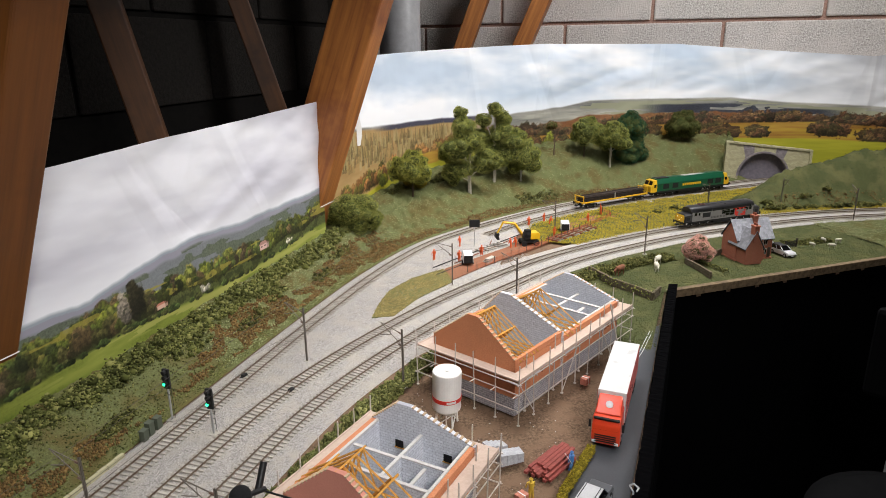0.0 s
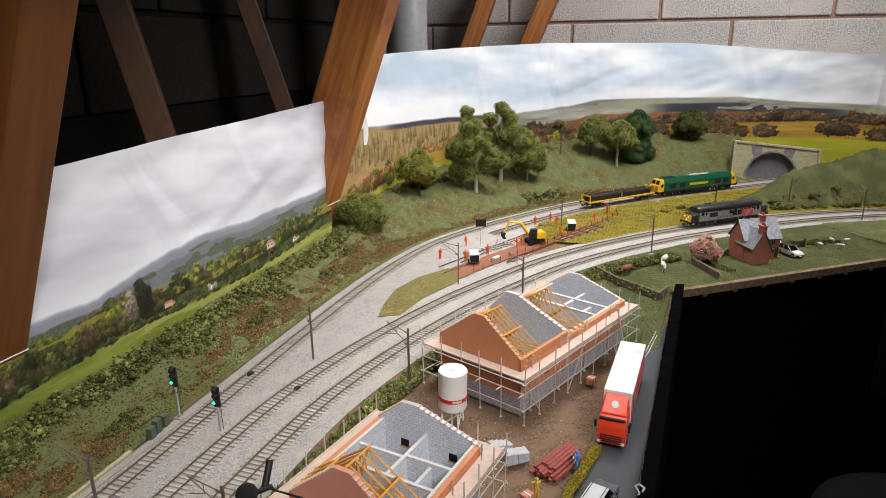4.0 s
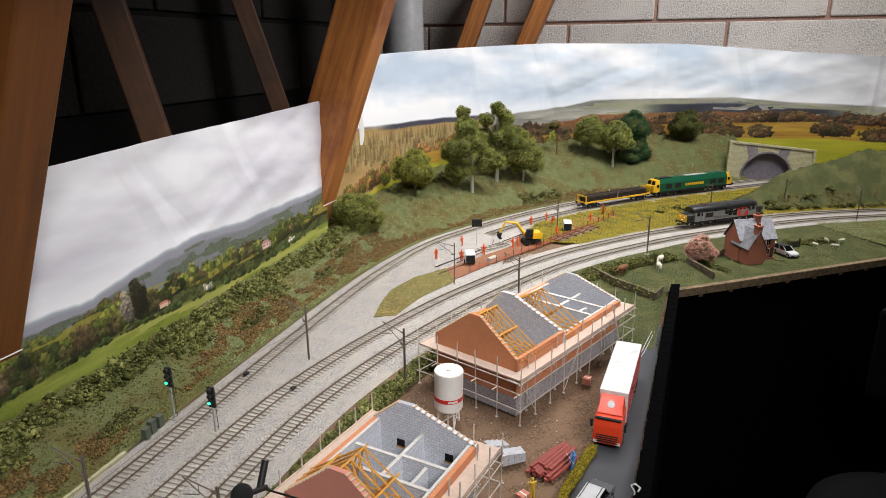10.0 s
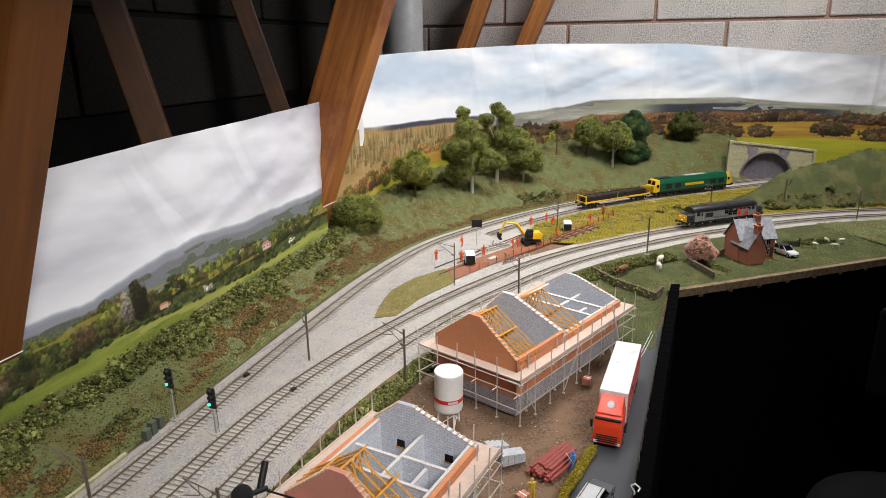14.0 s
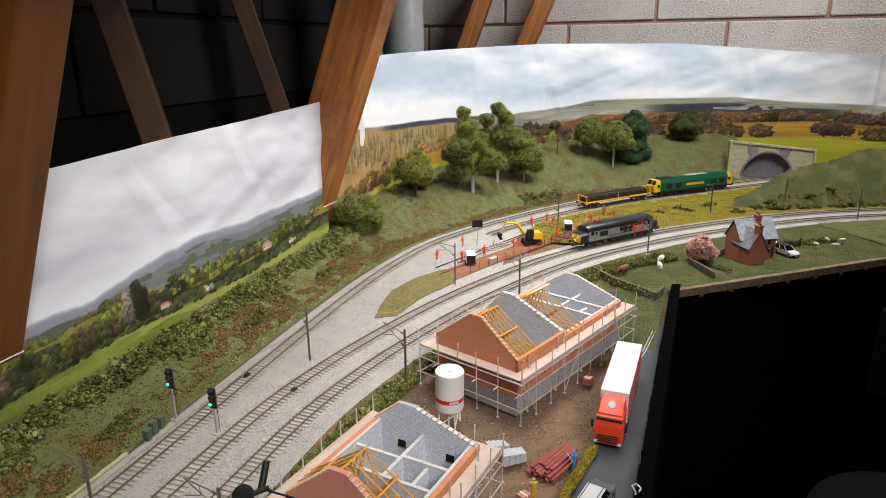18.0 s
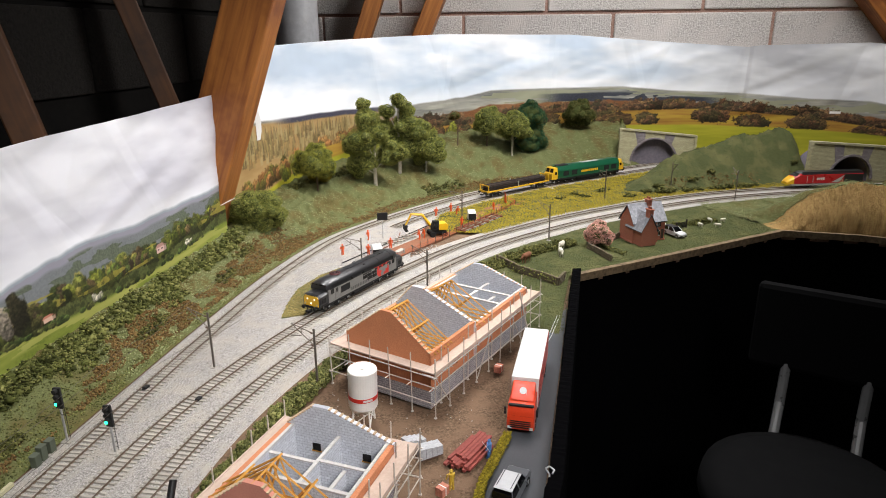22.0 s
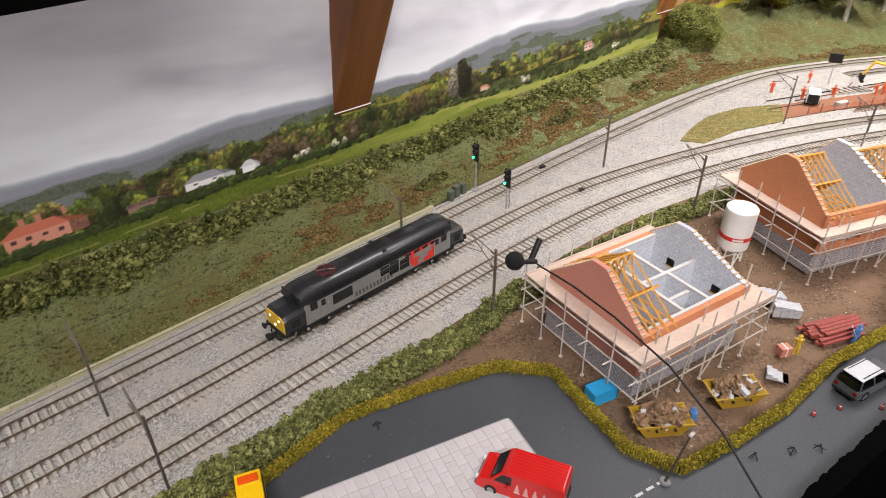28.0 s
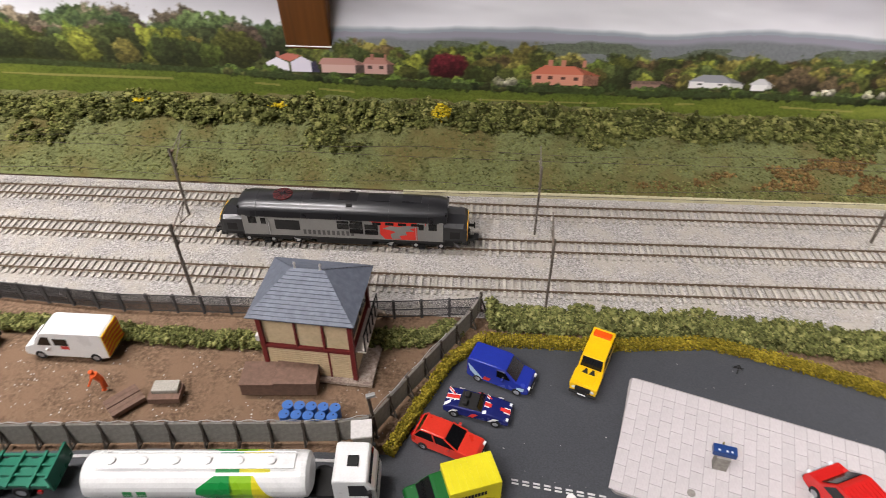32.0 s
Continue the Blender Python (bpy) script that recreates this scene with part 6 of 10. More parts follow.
def buffers(parent, x, z=1.05, spread=0.88):
    s = 1 if x > 0 else -1
    for y in (-spread, spread):
        bm = bar((x, y, z), (x + s * 0.36, y, z), 0.12, 10)
        rod(bm, (x + s * 0.36, y, z), (x + s * 0.46, y, z), 0.24, 14)
        part("buffer", bm, UNDER, parent)
    bm = box(min(x, x + s * 0.5), max(x, x + s * 0.5), -0.16, 0.16, 0.55, 0.72)
    bx(bm, min(x + s * 0.4, x + s * 0.75), max(x + s * 0.4, x + s * 0.75), -0.26, 0.26, 0.52, 0.78)
    part("coupling", bm, UNDER, parent)


def lettering(parent, x0, x1, y, z0, z1, n, material, gaps=0.25):
    """Plain bars the size of a line of lettering."""
    w = (x1 - x0) / n
    for k in range(n):
        part("lettering_bar", side_panel(x0 + k * w + w * gaps / 2, x0 + (k + 1) * w - w * gaps / 2, z0, z1, y, 0.012), material, parent)


def diesel(m):
    """Type with a bonnet at each end; +x is its front."""
    top = thing("diesel_locomotive", "grey and black model diesel locomotive with a red side panel", "locomotive", m)
    w = 1.32
    main = section(w, 2.75, 3.86, 1.05)
    # lower grey body, cut below the roof line
    body = [(-w, 1.05), (-w, 2.78), (w, 2.78), (w, 1.05)]
    part("body", shell([(-7.3, body), (7.3, body)]), LOCO_GREY, top, "silver-grey body side", smooth=False)
    roof = [(y, z) for y, z in section(w + 0.01, 2.78, 3.86, 2.7)]
    cab_in = [(y * 0.95, 2.7 + (z - 2.7) * 0.80) for y, z in roof]
    soft_roof = part("roof", shell([(-7.55, cab_in), (-6.9, roof), (6.9, roof), (7.55, cab_in)]), LOCO_BLACK, top, smooth=True)
    soft_roof.data.set_sharp_from_angle(angle=radians(38))
    part("cantrail_band", shell([(-6.6, [(y * 1.008, z + 0.006) for y, z in section(w + 0.01, 2.78, 3.86, 2.7)][:3] + [(-w * 0.9, 2.7)]), (6.6, [(y * 1.008, z + 0.006) for y, z in section(w + 0.01, 2.78, 3.86, 2.7)][:3] + [(-w * 0.9, 2.7)])]), LOCO_DIM, top)
    part("cantrail_band", shell([(-6.6, [(-y * 1.008, z + 0.006) for y, z in section(w + 0.01, 2.78, 3.86, 2.7)][:3] + [(w * 0.9, 2.7)]), (6.6, [(-y * 1.008, z + 0.006) for y, z in section(w + 0.01, 2.78, 3.86, 2.7)][:3] + [(w * 0.9, 2.7)])]), LOCO_DIM, top)
    for s in (-1, 1):
        # cab face, windscreens, bonnet and its front
        def ring(x, half, topz, rnd):
            return (s * x, [(-half, 1.05), (-half, topz - rnd), (-half * 0.8, topz - rnd * 0.3), (0, topz), (half * 0.8, topz - rnd * 0.3), (half, topz - rnd), (half, 1.05)])
        part("bonnet", shell([ring(7.3, 1.31, 2.72, 0.34), ring(8.75, 1.28, 2.66, 0.36), ring(9.0, 1.22, 2.5, 0.4)]), LOCO_BLACK, top)
        fr = [(-1.16, 1.05), (-1.16, 2.2), (-0.85, 2.42), (0.85, 2.42), (1.16, 2.2), (1.16, 1.05)]
        nose = part("nose_panel", shell([(s * 8.98, fr), (s * 9.05, [(y * 0.96, z) for y, z in fr])]), WARN_YELLOW, top, "yellow nose end")
        lit = s > 0
        for y, z, r in ((-0.55, 2.0, 0.085), (0.55, 2.0, 0.085), (0, 1.45, 0.11)):
            part("headlamp", bar((s * 9.03, y, z), (s * 9.09, y, z), r, 12), LAMP_GLOW if lit else SILVER, nose, "bright lit headlamp" if lit else "")
        for y in (-0.9, 0.9):
            part("marker_lamp", bar((s * 9.03, y, 1.35), (s * 9.08, y, 1.35), 0.1, 10), SILVER if lit else SIGNAL_RED, nose)
        for y in (-0.62, 0.62):
            bm = bmesh.new()
            a, b = sorted((y - 0.50, y + 0.50))
            loft(bm, [[(s * 7.36, a, 2.80), (s * 7.36, b, 2.80), (s * 7.30, b, 2.76), (s * 7.30, a, 2.76)], [(s * 7.58, a + 0.03, 3.38), (s * 7.58, b - 0.03, 3.38), (s * 7.45, b, 3.42), (s * 7.45, a, 3.42)]])
            bmesh.ops.recalc_face_normals(bm, faces=bm.faces)
            part("windscreen", bm, GLASS_DARK, top)
        part("bufferbeam", box(min(s * 8.7, s * 9.12), max(s * 8.7, s * 9.12), -1.25, 1.25, 0.85, 1.12, 0.03), UNDER, top)
        buffers(top, s * 9.1)
        bm = bmesh.new()
        for y in (-0.5, 0.1, 0.6):
            rod(bm, (s * 9.15, y, 1.0), (s * 9.2, y, 0.45), 0.05, 6)
        part("brake_hose", bm, UNDER, top)
        bogie(top, s * 5.3, (-1.85, 0, 1.85), 0.57, 2.75)
        for side in (-1, 1):
            # cab door, cab window, steps
            part("cab_window", side_panel(min(s * 6.25, s * 6.85), max(s * 6.25, s * 6.85), 2.1, 2.68, side * w), GLASS_DARK, top)
            d = part("cab_door", side_panel(min(s * 5.45, s * 6.02), max(s * 5.45, s * 6.02), 1.15, 2.72, side * w, 0.025), LOCO_GREY, top, "silver cab door")
            part("door_window", side_panel(min(s * 5.55, s * 5.92), max(s * 5.55, s * 5.92), 2.1, 2.62, side * (w + 0.01)), GLASS_DARK, d)
            part("handrail", bar((s * 5.36, side * 1.4, 1.2), (s * 5.36, side * 1.4, 2.4), 0.025, 5), SILVER, d)
            bm = bmesh.new()
            for k in range(3):
                bx(bm, min(s * 5.5, s * 6.0), max(s * 5.5, s * 6.0), side * 1.22 - 0.14, side * 1.22 + 0.14, 0.35 + k * 0.27, 0.39 + k * 0.27)
            part("cab_step", bm, UNDER, top)
            part("bonnet_side", side_panel(min(s * 7.4, s * 8.7), max(s * 7.4, s * 8.7), 1.05, 1.25, side * 1.28, 0.03), UNDER, top)
            part("bonnet_grille", side_panel(min(s * 7.6, s * 8.5), max(s * 7.6, s * 8.5), 1.4, 2.0, side * 1.285, 0.015), UNDER, top)
            part("grab_iron", bar((s * 8.0, side * 1.05, 0.9), (s * 8.5, side * 1.32, 0.62), 0.035, 5), SILVER, top)
            part("grab_iron", bar((s * 3.2, side * 1.2, 0.62), (s * 3.7, side * 1.32, 0.9), 0.035, 5), SILVER, top)
    for side in (-1, 1):
        # radiator, grilles, the red panel with its pale emblem, and the name in bars
        part("radiator_grille", side_panel(3.1, 4.9, 1.65, 2.5, side * w), UNDER, top, "dark radiator grille")
        f = 1 if side > 0 else -1
        for k, (x0, x1, z0, z1) in enumerate(((-1.5, -0.55, 1.55, 1.95), (-1.5, -0.55, 2.0, 2.4), (-0.5, 0.35, 1.9, 2.35), (-2.6, -1.65, 1.5, 1.92), (-2.6, -1.65, 1.98, 2.4), (-0.5, 0.35, 2.42, 2.62), (-1.5, -0.6, 2.45, 2.65))):
            part("window_grille", side_panel(x0, x1, z0, z1, side * w, 0.03), GLASS_DARK, top)
        y = side * (w + 0.004)
        red = part("red_panel", prism([(-2.0, 2.72), (-6.1, 2.72), (-5.7, 1.15), (-3.1, 1.15), (-2.75, 1.6), (-2.75, 2.4)], min(y, y + side * 0.012), max(y, y + side * 0.012)), SIGNAL_RED, top, "bright red livery panel")
        y2 = side * (w + 0.017)
        bird = [(-2.95, 2.1), (-3.5, 2.35), (-4.1, 2.3), (-4.8, 2.45), (-5.5, 2.35), (-4.9, 2.15), (-5.2, 1.95), (-4.6, 1.9), (-4.7, 1.6), (-4.1, 1.5), (-4.3, 1.25), (-3.6, 1.2), (-3.5, 1.6), (-3.9, 1.85), (-3.4, 2.0)]
        part("emblem", prism(bird, min(y2, y2 + side * 0.01), max(y2, y2 + side * 0.01)), LOCO_GREY, red, "pale grey emblem shape")
        for k in range(4):
            part("upper_window", side_panel(-5.6 + k * 0.92, -5.0 + k * 0.92, 2.42, 2.64, side * (w + 0.012)), GLASS_DARK, top)
        lettering(top, -1.3 + 0.4, 2.95, side * w, 1.30, 1.70, 11, paint("letter_grey", (74, 72, 70), 0.4), 0.42)
        part("solebar", box(-7.3, 7.3, min(side * 1.2, side * 1.33), max(side * 1.2, side * 1.33), 0.88, 1.08), UNDER, top)
        bm = bmesh.new()
        for k in range(5):
            bx(bm, 1.0 + k * 0.72 - 2.6, 1.62 + k * 0.72 - 2.6, side * 0.86 - 0.06, side * 0.86 + 0.06, 3.36, 3.545, Matrix.Identity(4))
        part("roof_hatch", bm, LOCO_DIM, top)
    part("fuel_tank", box(-2.1, 2.1, -1.15, 1.15, 0.35, 0.95, 0.08), UNDER, top)
    fan = part("roof_fan", turned([(0.72, 3.80), (0.72, 3.88), (0.60, 3.9), (0.0, 3.9)], 24, at=(4.4, 0, 0)), mat("fan_grille_red", srgb(96, 40, 40), srgb(60, 26, 26), 0.6), top, "round red-brown fan grille")
    bm = bmesh.new()
    for k in range(6):
        a = pi * k / 6
        rod(bm, (4.4 + 0.68 * cos(a), 0.68 * sin(a), 3.91), (4.4 - 0.68 * cos(a), -0.68 * sin(a), 3.91), 0.03, 5)
    part("fan_bar", bm, LOCO_DIM, fan)
    for x, l in ((1.6, 1.3), (-0.4, 1.4), (-2.6, 1.6), (-5.0, 1.4)):
        part("roof_panel", box(x - l / 2, x + l / 2, -0.42, 0.42, 3.70, 3.862, 0.01), LOCO_DIM, top)
    part("exhaust", box(-0.75, -0.35, -0.95, -0.7, 3.45, 3.72, 0.02), UNDER, top)
    part("exhaust", box(-0.75, -0.35, 0.7, 0.95, 3.45, 3.72, 0.02), UNDER, top)
    for x in (-6.2, -3.4, 2.9, 6.2):
        bm = shell([(x - 0.03, [(y * 1.012, z + 0.015) for y, z in section(w + 0.01, 2.78, 3.86, 2.7)]), (x + 0.03, [(y * 1.012, z + 0.015) for y, z in section(w + 0.01, 2.78, 3.86, 2.7)])])
        part("roof_rib", bm, LOCO_BLACK, top)
    return top


loco = diesel(pose(0, 0, 0))
loco.scale = (1.03, 1.03, 1.03)

FL_GREEN = paint("freight_green", (16, 78, 52), 0.35, coat=0.2)


def freight_loco(m):
    top = thing("freight_locomotive", "dark green model freight locomotive with yellow cab ends", "locomotive", m)
    w = 1.3
    prof = [(-w, 1.15), (-w, 2.75), (-0.95, 3.35), (-0.7, 3.72), (0.7, 3.72), (0.95, 3.35), (w, 2.75), (w, 1.15)]
    part("body", shell([(-9.0, prof), (9.0, prof)]), FL_GREEN, top)
    for s in (-1, 1):
        cab = [(-w, 1.1), (-w, 2.7), (-1.1, 3.5), (1.1, 3.5), (w, 2.7), (w, 1.1)]
        snub = [(-1.2, 1.1), (-1.2, 2.2), (-0.9, 2.35), (0.9, 2.35), (1.2, 2.2), (1.2, 1.1)]
        c = part("cab", shell([(s * 9.0, cab), (s * 9.9, [(y * 0.97, z - (0.05 if z > 3 else 0)) for y, z in cab]), (s * 10.15, [(y * 0.92, min(z, 2.5)) for y, z in cab]), (s * 10.5, snub)]), WARN_YELLOW, top, "yellow cab end")
        for y in (-0.6, 0.6):
            bm = bmesh.new()
            loft(bm, [[(s * 10.0, y - 0.45, 2.62), (s * 10.0, y + 0.45, 2.62), (s * 10.2, y + 0.45, 2.55), (s * 10.2, y - 0.45, 2.55)], [(s * 9.8, y - 0.42, 3.32), (s * 9.8, y + 0.42, 3.32), (s * 9.98, y + 0.42, 3.3), (s * 9.98, y - 0.42, 3.3)]])
            bmesh.ops.recalc_face_normals(bm, faces=bm.faces)
            part("windscreen", bm, GLASS_DARK, c)
        for side in (-1, 1):
            part("cab_window", side_panel(min(s * 9.2, s * 9.75), max(s * 9.2, s * 9.75), 2.05, 2.65, side * w, 0.03), GLASS_DARK, c)
        part("bufferbeam", box(min(s * 10.3, s * 10.62), max(s * 10.3, s * 10.62), -1.2, 1.2, 0.75, 1.15), UNDER, top)
        buffers(top, s * 10.6)
        bogie(top, s * 6.6, (-1.9, 0, 1.9), 0.53, 2.7)
    for side in (-1, 1):
        lettering(top, -2.4, 2.6, side * w, 1.85, 2.35, 9, WARN_YELLOW, 0.18)
        part("solebar", box(-9.2, 9.2, min(side * 1.1, side * 1.32), max(side * 1.1, side * 1.32), 0.9, 1.2), UNDER, top)
        for x in (-7.4, -5.0, 4.4, 6.6):
            part("side_grille", side_panel(x, x + 1.5, 1.6, 2.6, side * w, 0.02), UNDER, top)
    part("roof_panel", box(-1.5, 3.6, -0.55, 0.55, 3.70, 3.76), paint("weathered_roof", (176, 178, 170), 0.6), top, "pale weathered roof panel")
    part("roof_grille", box(-8.6, -5.6, -0.8, 0.8, 3.70, 3.80, 0.03), UNDER, top)
    part("roof_grille", box(5.0, 8.0, -0.7, 0.7, 3.70, 3.78, 0.03), FL_GREEN, top)
    part("fuel_tank", box(-3.2, 3.2, -1.1, 1.1, 0.3, 0.95, 0.08), UNDER, top)
    return top


def on_line(line, s, z=0.0046, ahead=1):
    x, y = line.at(s)
    a = line.turn(s, 0.06) + (pi if ahead < 0 else 0)
    return pose(x, y, z, 0, 0, math.degrees(a))


s_g = D.near(2.565, -0.575)
freight_loco(on_line(D, s_g) @ Matrix.Scale(1.12, 4))


def rail_wagon(m):
    top = thing("sleeper_wagon", "yellow flat wagon stacked with dark brown track panels", "wagon", m)
    part("deck", box(-8.6, 8.6, -1.1, 1.1, 0.95, 1.2), UNDER, top)
    for side in (-1, 1):
        part("side_rail", box(-8.6, 8.6, side * 1.22 - 0.08, side * 1.22 + 0.08, 1.05, 1.32, 0.02), WARN_YELLOW, top)
        for x in (-8.4, -0.3, 8.4):
            part("stanchion", box(x - 0.08, x + 0.08, side * 1.2 - 0.08, side * 1.2 + 0.08, 1.2, 2.5), WARN_YELLOW if abs(x) > 1 else SILVER, top)
    for s in (-1, 1):
        part("end_frame", box(min(s * 8.4, s * 8.6), max(s * 8.4, s * 8.6), -1.25, 1.25, 2.3, 2.5), WARN_YELLOW, top)
        part("end_plate", box(min(s * 8.5, s * 8.65), max(s * 8.5, s * 8.65), -1.25, 1.25, 1.0, 1.35), WARN_YELLOW, top)
        buffers(top, s * 8.6)
        bogie(top, s * 6.3, (-0.95, 0.95), 0.42, 1.5)
    black = mat("tarred_load", srgb(70, 56, 48), srgb(44, 36, 32), 0.8, grain=200, each=0.3)
    first = None
    for row in range(3):
        for k in range(44):
            x = -7.8 + k * 0.355
            m2 = pose(x * P, 0, (1.2 + row * 0.38) * P)
            if first is None:
                first = part("sleeper", box(-0.13, 0.13, -1.12, 1.12, 0.0, 0.24), black, top)
                first.matrix_basis = m2
            else:
                again(first, m2)
    for y in (-0.75, 0.75):
        for z in (1.47, 1.85, 2.23):
            part("load_rail", box(-8.0, 8.0, y - 0.05, y + 0.05, z - 0.03, z + 0.10), black, top)
    return top


rail_wagon(on_line(D, s_g - 0.294) @ Matrix.Scale(1.10, 4))

EXPRESS_RED = paint("express_red", (178, 30, 36), 0.3, coat=0.3)


def express(m):
    top = thing("express_power_car", "red and black model express power car leaving the tunnel", "train", m)
    w = 1.35
    def ring(x, hw, low, wide_to, hi):
        return (x, [(-hw, low), (-hw, wide_to), (-hw * 0.72, hi), (hw * 0.72, hi), (hw, wide_to), (hw, low)])
    part("body", shell([ring(-9.0, w, 1.0, 2.9, 3.3), ring(6.2, w, 1.0, 2.9, 3.3)]), EXPRESS_RED, top)
    part("roof", shell([(-9.0, [(-w * .98, 2.9), (-w * .7, 3.55), (w * .7, 3.55), (w * .98, 2.9)]), (5.6, [(-w * .98, 2.9), (-w * .7, 3.55), (w * .7, 3.55), (w * .98, 2.9)]), (6.3, [(-w * .9, 2.85), (-w * .6, 3.3), (w * .6, 3.3), (w * .9, 2.85)])]), LOCO_BLACK, top)
    part("cab", shell([ring(6.2, w, 1.0, 2.8, 3.2), ring(7.5, w * .97, 1.0, 2.15, 2.55)]), EXPRESS_RED, top)
    part("nose", shell([ring(7.5, w * .97, 1.0, 2.15, 2.55), ring(8.5, w * .9, 0.9, 1.6, 1.9), ring(9.0, w * .75, 0.8, 1.2, 1.4)]), WARN_YELLOW, top, "sloping yellow nose")
    part("skirt", shell([ring(-9.0, w * 1.01, 0.55, 0.9, 1.02), ring(8.0, w * 0.99, 0.55, 0.9, 1.02)]), paint("skirt_grey", (150, 146, 142), 0.5), top)
    bm = bmesh.new()
    loft(bm, [[(6.35, -1.0, 3.18), (6.35, 1.0, 3.18), (6.25, 1.0, 3.1), (6.25, -1.0, 3.1)], [(7.25, -1.1, 2.7), (7.25, 1.1, 2.7), (7.15, 1.1, 2.55), (7.15, -1.1, 2.55)]])
    bmesh.ops.recalc_face_normals(bm, faces=bm.faces)
    part("windscreen", bm, GLASS_DARK, top)
    swoop = paint("swoop_silver", (178, 176, 174), 0.35)
    for side in (-1, 1):
        y = side * w
        part("swoosh", prism([(-1.5, 1.2), (-4.4, 2.7), (-3.4, 1.15)], min(y, y + side * .015), max(y, y + side * .015)), swoop, top)
        part("black_panel", side_panel(-9.0, -4.4, 1.0, 2.9, y, 0.012), LOCO_BLACK, top)
        for x in (3.0, 4.4):
            part("stripe", side_panel(x, x + 0.12, 1.2, 2.7, y), swoop, top)
        lettering(top, 0.3, 2.2, y, 1.7, 2.3, 4, paint("pale_letter", (222, 214, 208), 0.4))
    for x in (-6.0, 5.0):
        bogie(top, x, (-1.3, 1.3), 0.5, 2.0)
    part("headlamp", bar((8.75, -0.5, 1.3), (8.98, -0.5, 1.25), 0.14, 10), LAMP_GLOW, top)
    part("headlamp", bar((8.75, 0.5, 1.3), (8.98, 0.5, 1.25), 0.14, 10), LAMP_GLOW, top)
    return top


express(on_line(B, B.near(2.565, -1.245), ahead=-1))

# ---- overhead line masts, signals and trackside gear ----
MAST_METAL = mat("mast_steel", srgb(118, 109, 99), srgb(92, 85, 77), 0.6, 0.1, grain=300)
WIRE = mat("wire_copper", srgb(92, 84, 78), None, 0.5, 0.5)


def mast(x, y, toward, arms=True, tall=6.4, tracks=1):
    """toward: the unit direction in plan across the track that the arm reaches over."""
    tx, ty = toward
    a = math.degrees(atan2(ty, tx))
    top = thing("overhead_mast", "slim grey steel overhead line mast with a cantilever arm", "mast", pose(x, y, 0, 0, 0, a), "overhead masts")
    bm = box(-0.09, 0.09, -0.015, 0.015, 0, tall)
    bx(bm, -0.09, -0.06, -0.075, 0.075, 0, tall)
    bx(bm, 0.06, 0.09, -0.075, 0.075, 0, tall)
    part("post", bm, MAST_METAL, top)
    part("foot", box(-0.28, 0.28, -0.28, 0.28, -0.1, 0.1), SLEEPER, top)
    if arms:
        reach = 2.6 * tracks
        bm = tube([(0, 0, tall - 0.5), (reach, 0, tall + 0.2)], 0.05, 5)
        rod(bm, (0, 0, tall - 1.8), (reach, 0, tall + 0.2), 0.045, 5)
        part("cantilever", bm, MAST_METAL, top)
        bm = tube([(reach * 0.55, 0, tall - 0.9), (reach * 1.05, 0, tall - 1.15)], 0.04, 5)
        rod(bm, (reach * 0.55, 0, tall - 0.9), (reach * 0.55, 0, tall - 0.2), 0.03, 5)
        part("register_arm", bm, MAST_METAL, top)
        for z in (tall - 0.5, tall - 1.8):
            part("insulator", bar((0.12, 0, z), (0.45, 0, z + 0.1), 0.09, 8), paint("insulator_brown", (104, 82, 70), 0.3), top)
    return top


def norm(x, y):
    n = hypot(x, y)
    return x / n, y / n


# between the back line and the main line
for x, y, d in ((1.251, 0.0155, (0.2, 1)), (0.877, 0.035, (0, 1)), (0.535, 0.024, (0, 1)), (0.165, 0.030, (0, 1)), (-0.25, 0.03, (0, 1))):
    mast(x, y, norm(*d))
# beside the front line
for x, y, d in ((0.875, -0.1107, (0, 1)), (1.2205, -0.146, (0.25, 1)), (0.541, -0.0866, (0, 1)), (0.215, -0.090, (0, 1)), (-0.2, -0.09, (0, 1)), (1.915, -0.4454, (0.6, 0.8)), (1.56, -0.232, (0.4, 0.9))):
    mast(x, y, norm(*d))
# far curve
for x, y, d in ((1.614, -0.0972, (-0.3, 0.95)), (2.02, -0.235, (-0.4, 0.9)), (2.33, -0.60, (-0.8, 0.6)), (2.46, -0.80, (-0.95, -0.3)), (2.36, -0.955, (0.97, 0.2))):
    mast(x, y, norm(*d))


def wires(line, side, s0, s1, z0, z1, gap=0.34):
    top = thing("overhead_wire", "thin sagging overhead contact wire on droppers", "wire", None, "overhead wires")
    bm, bm2 = bmesh.new(), bmesh.new()
    ss = np.arange(s0, s1, 0.02)
    for a, b in zip(ss, ss[1:]):
        for z, keep in ((z0, bm), (z1, bm2)):
            sag = lambda q: -0.006 * sin(pi * ((q - s0) % gap) / gap) * (1 if z == z1 else 0)
            p, q = line.at(a), line.at(b)
            rod(keep, (p[0], p[1], z + sag(a)), (q[0], q[1], z + sag(b)), 0.00028, 3, caps=False)
    part("contact_wire", bm, WIRE, top, k=1)
    part("catenary_wire", bm2, WIRE, top, k=1)


wires(A, 0, A.near(-0.6, .06), A.near(1.7, .06), 0.066, 0.079)
wires(B, 0, B.near(-0.6, 0), B.near(1.3, 0), 0.066, 0.079)

SIGNAL_GREEN = mat("signal_green", srgb(40, 230, 150), None, 0.4, glow=5.0)


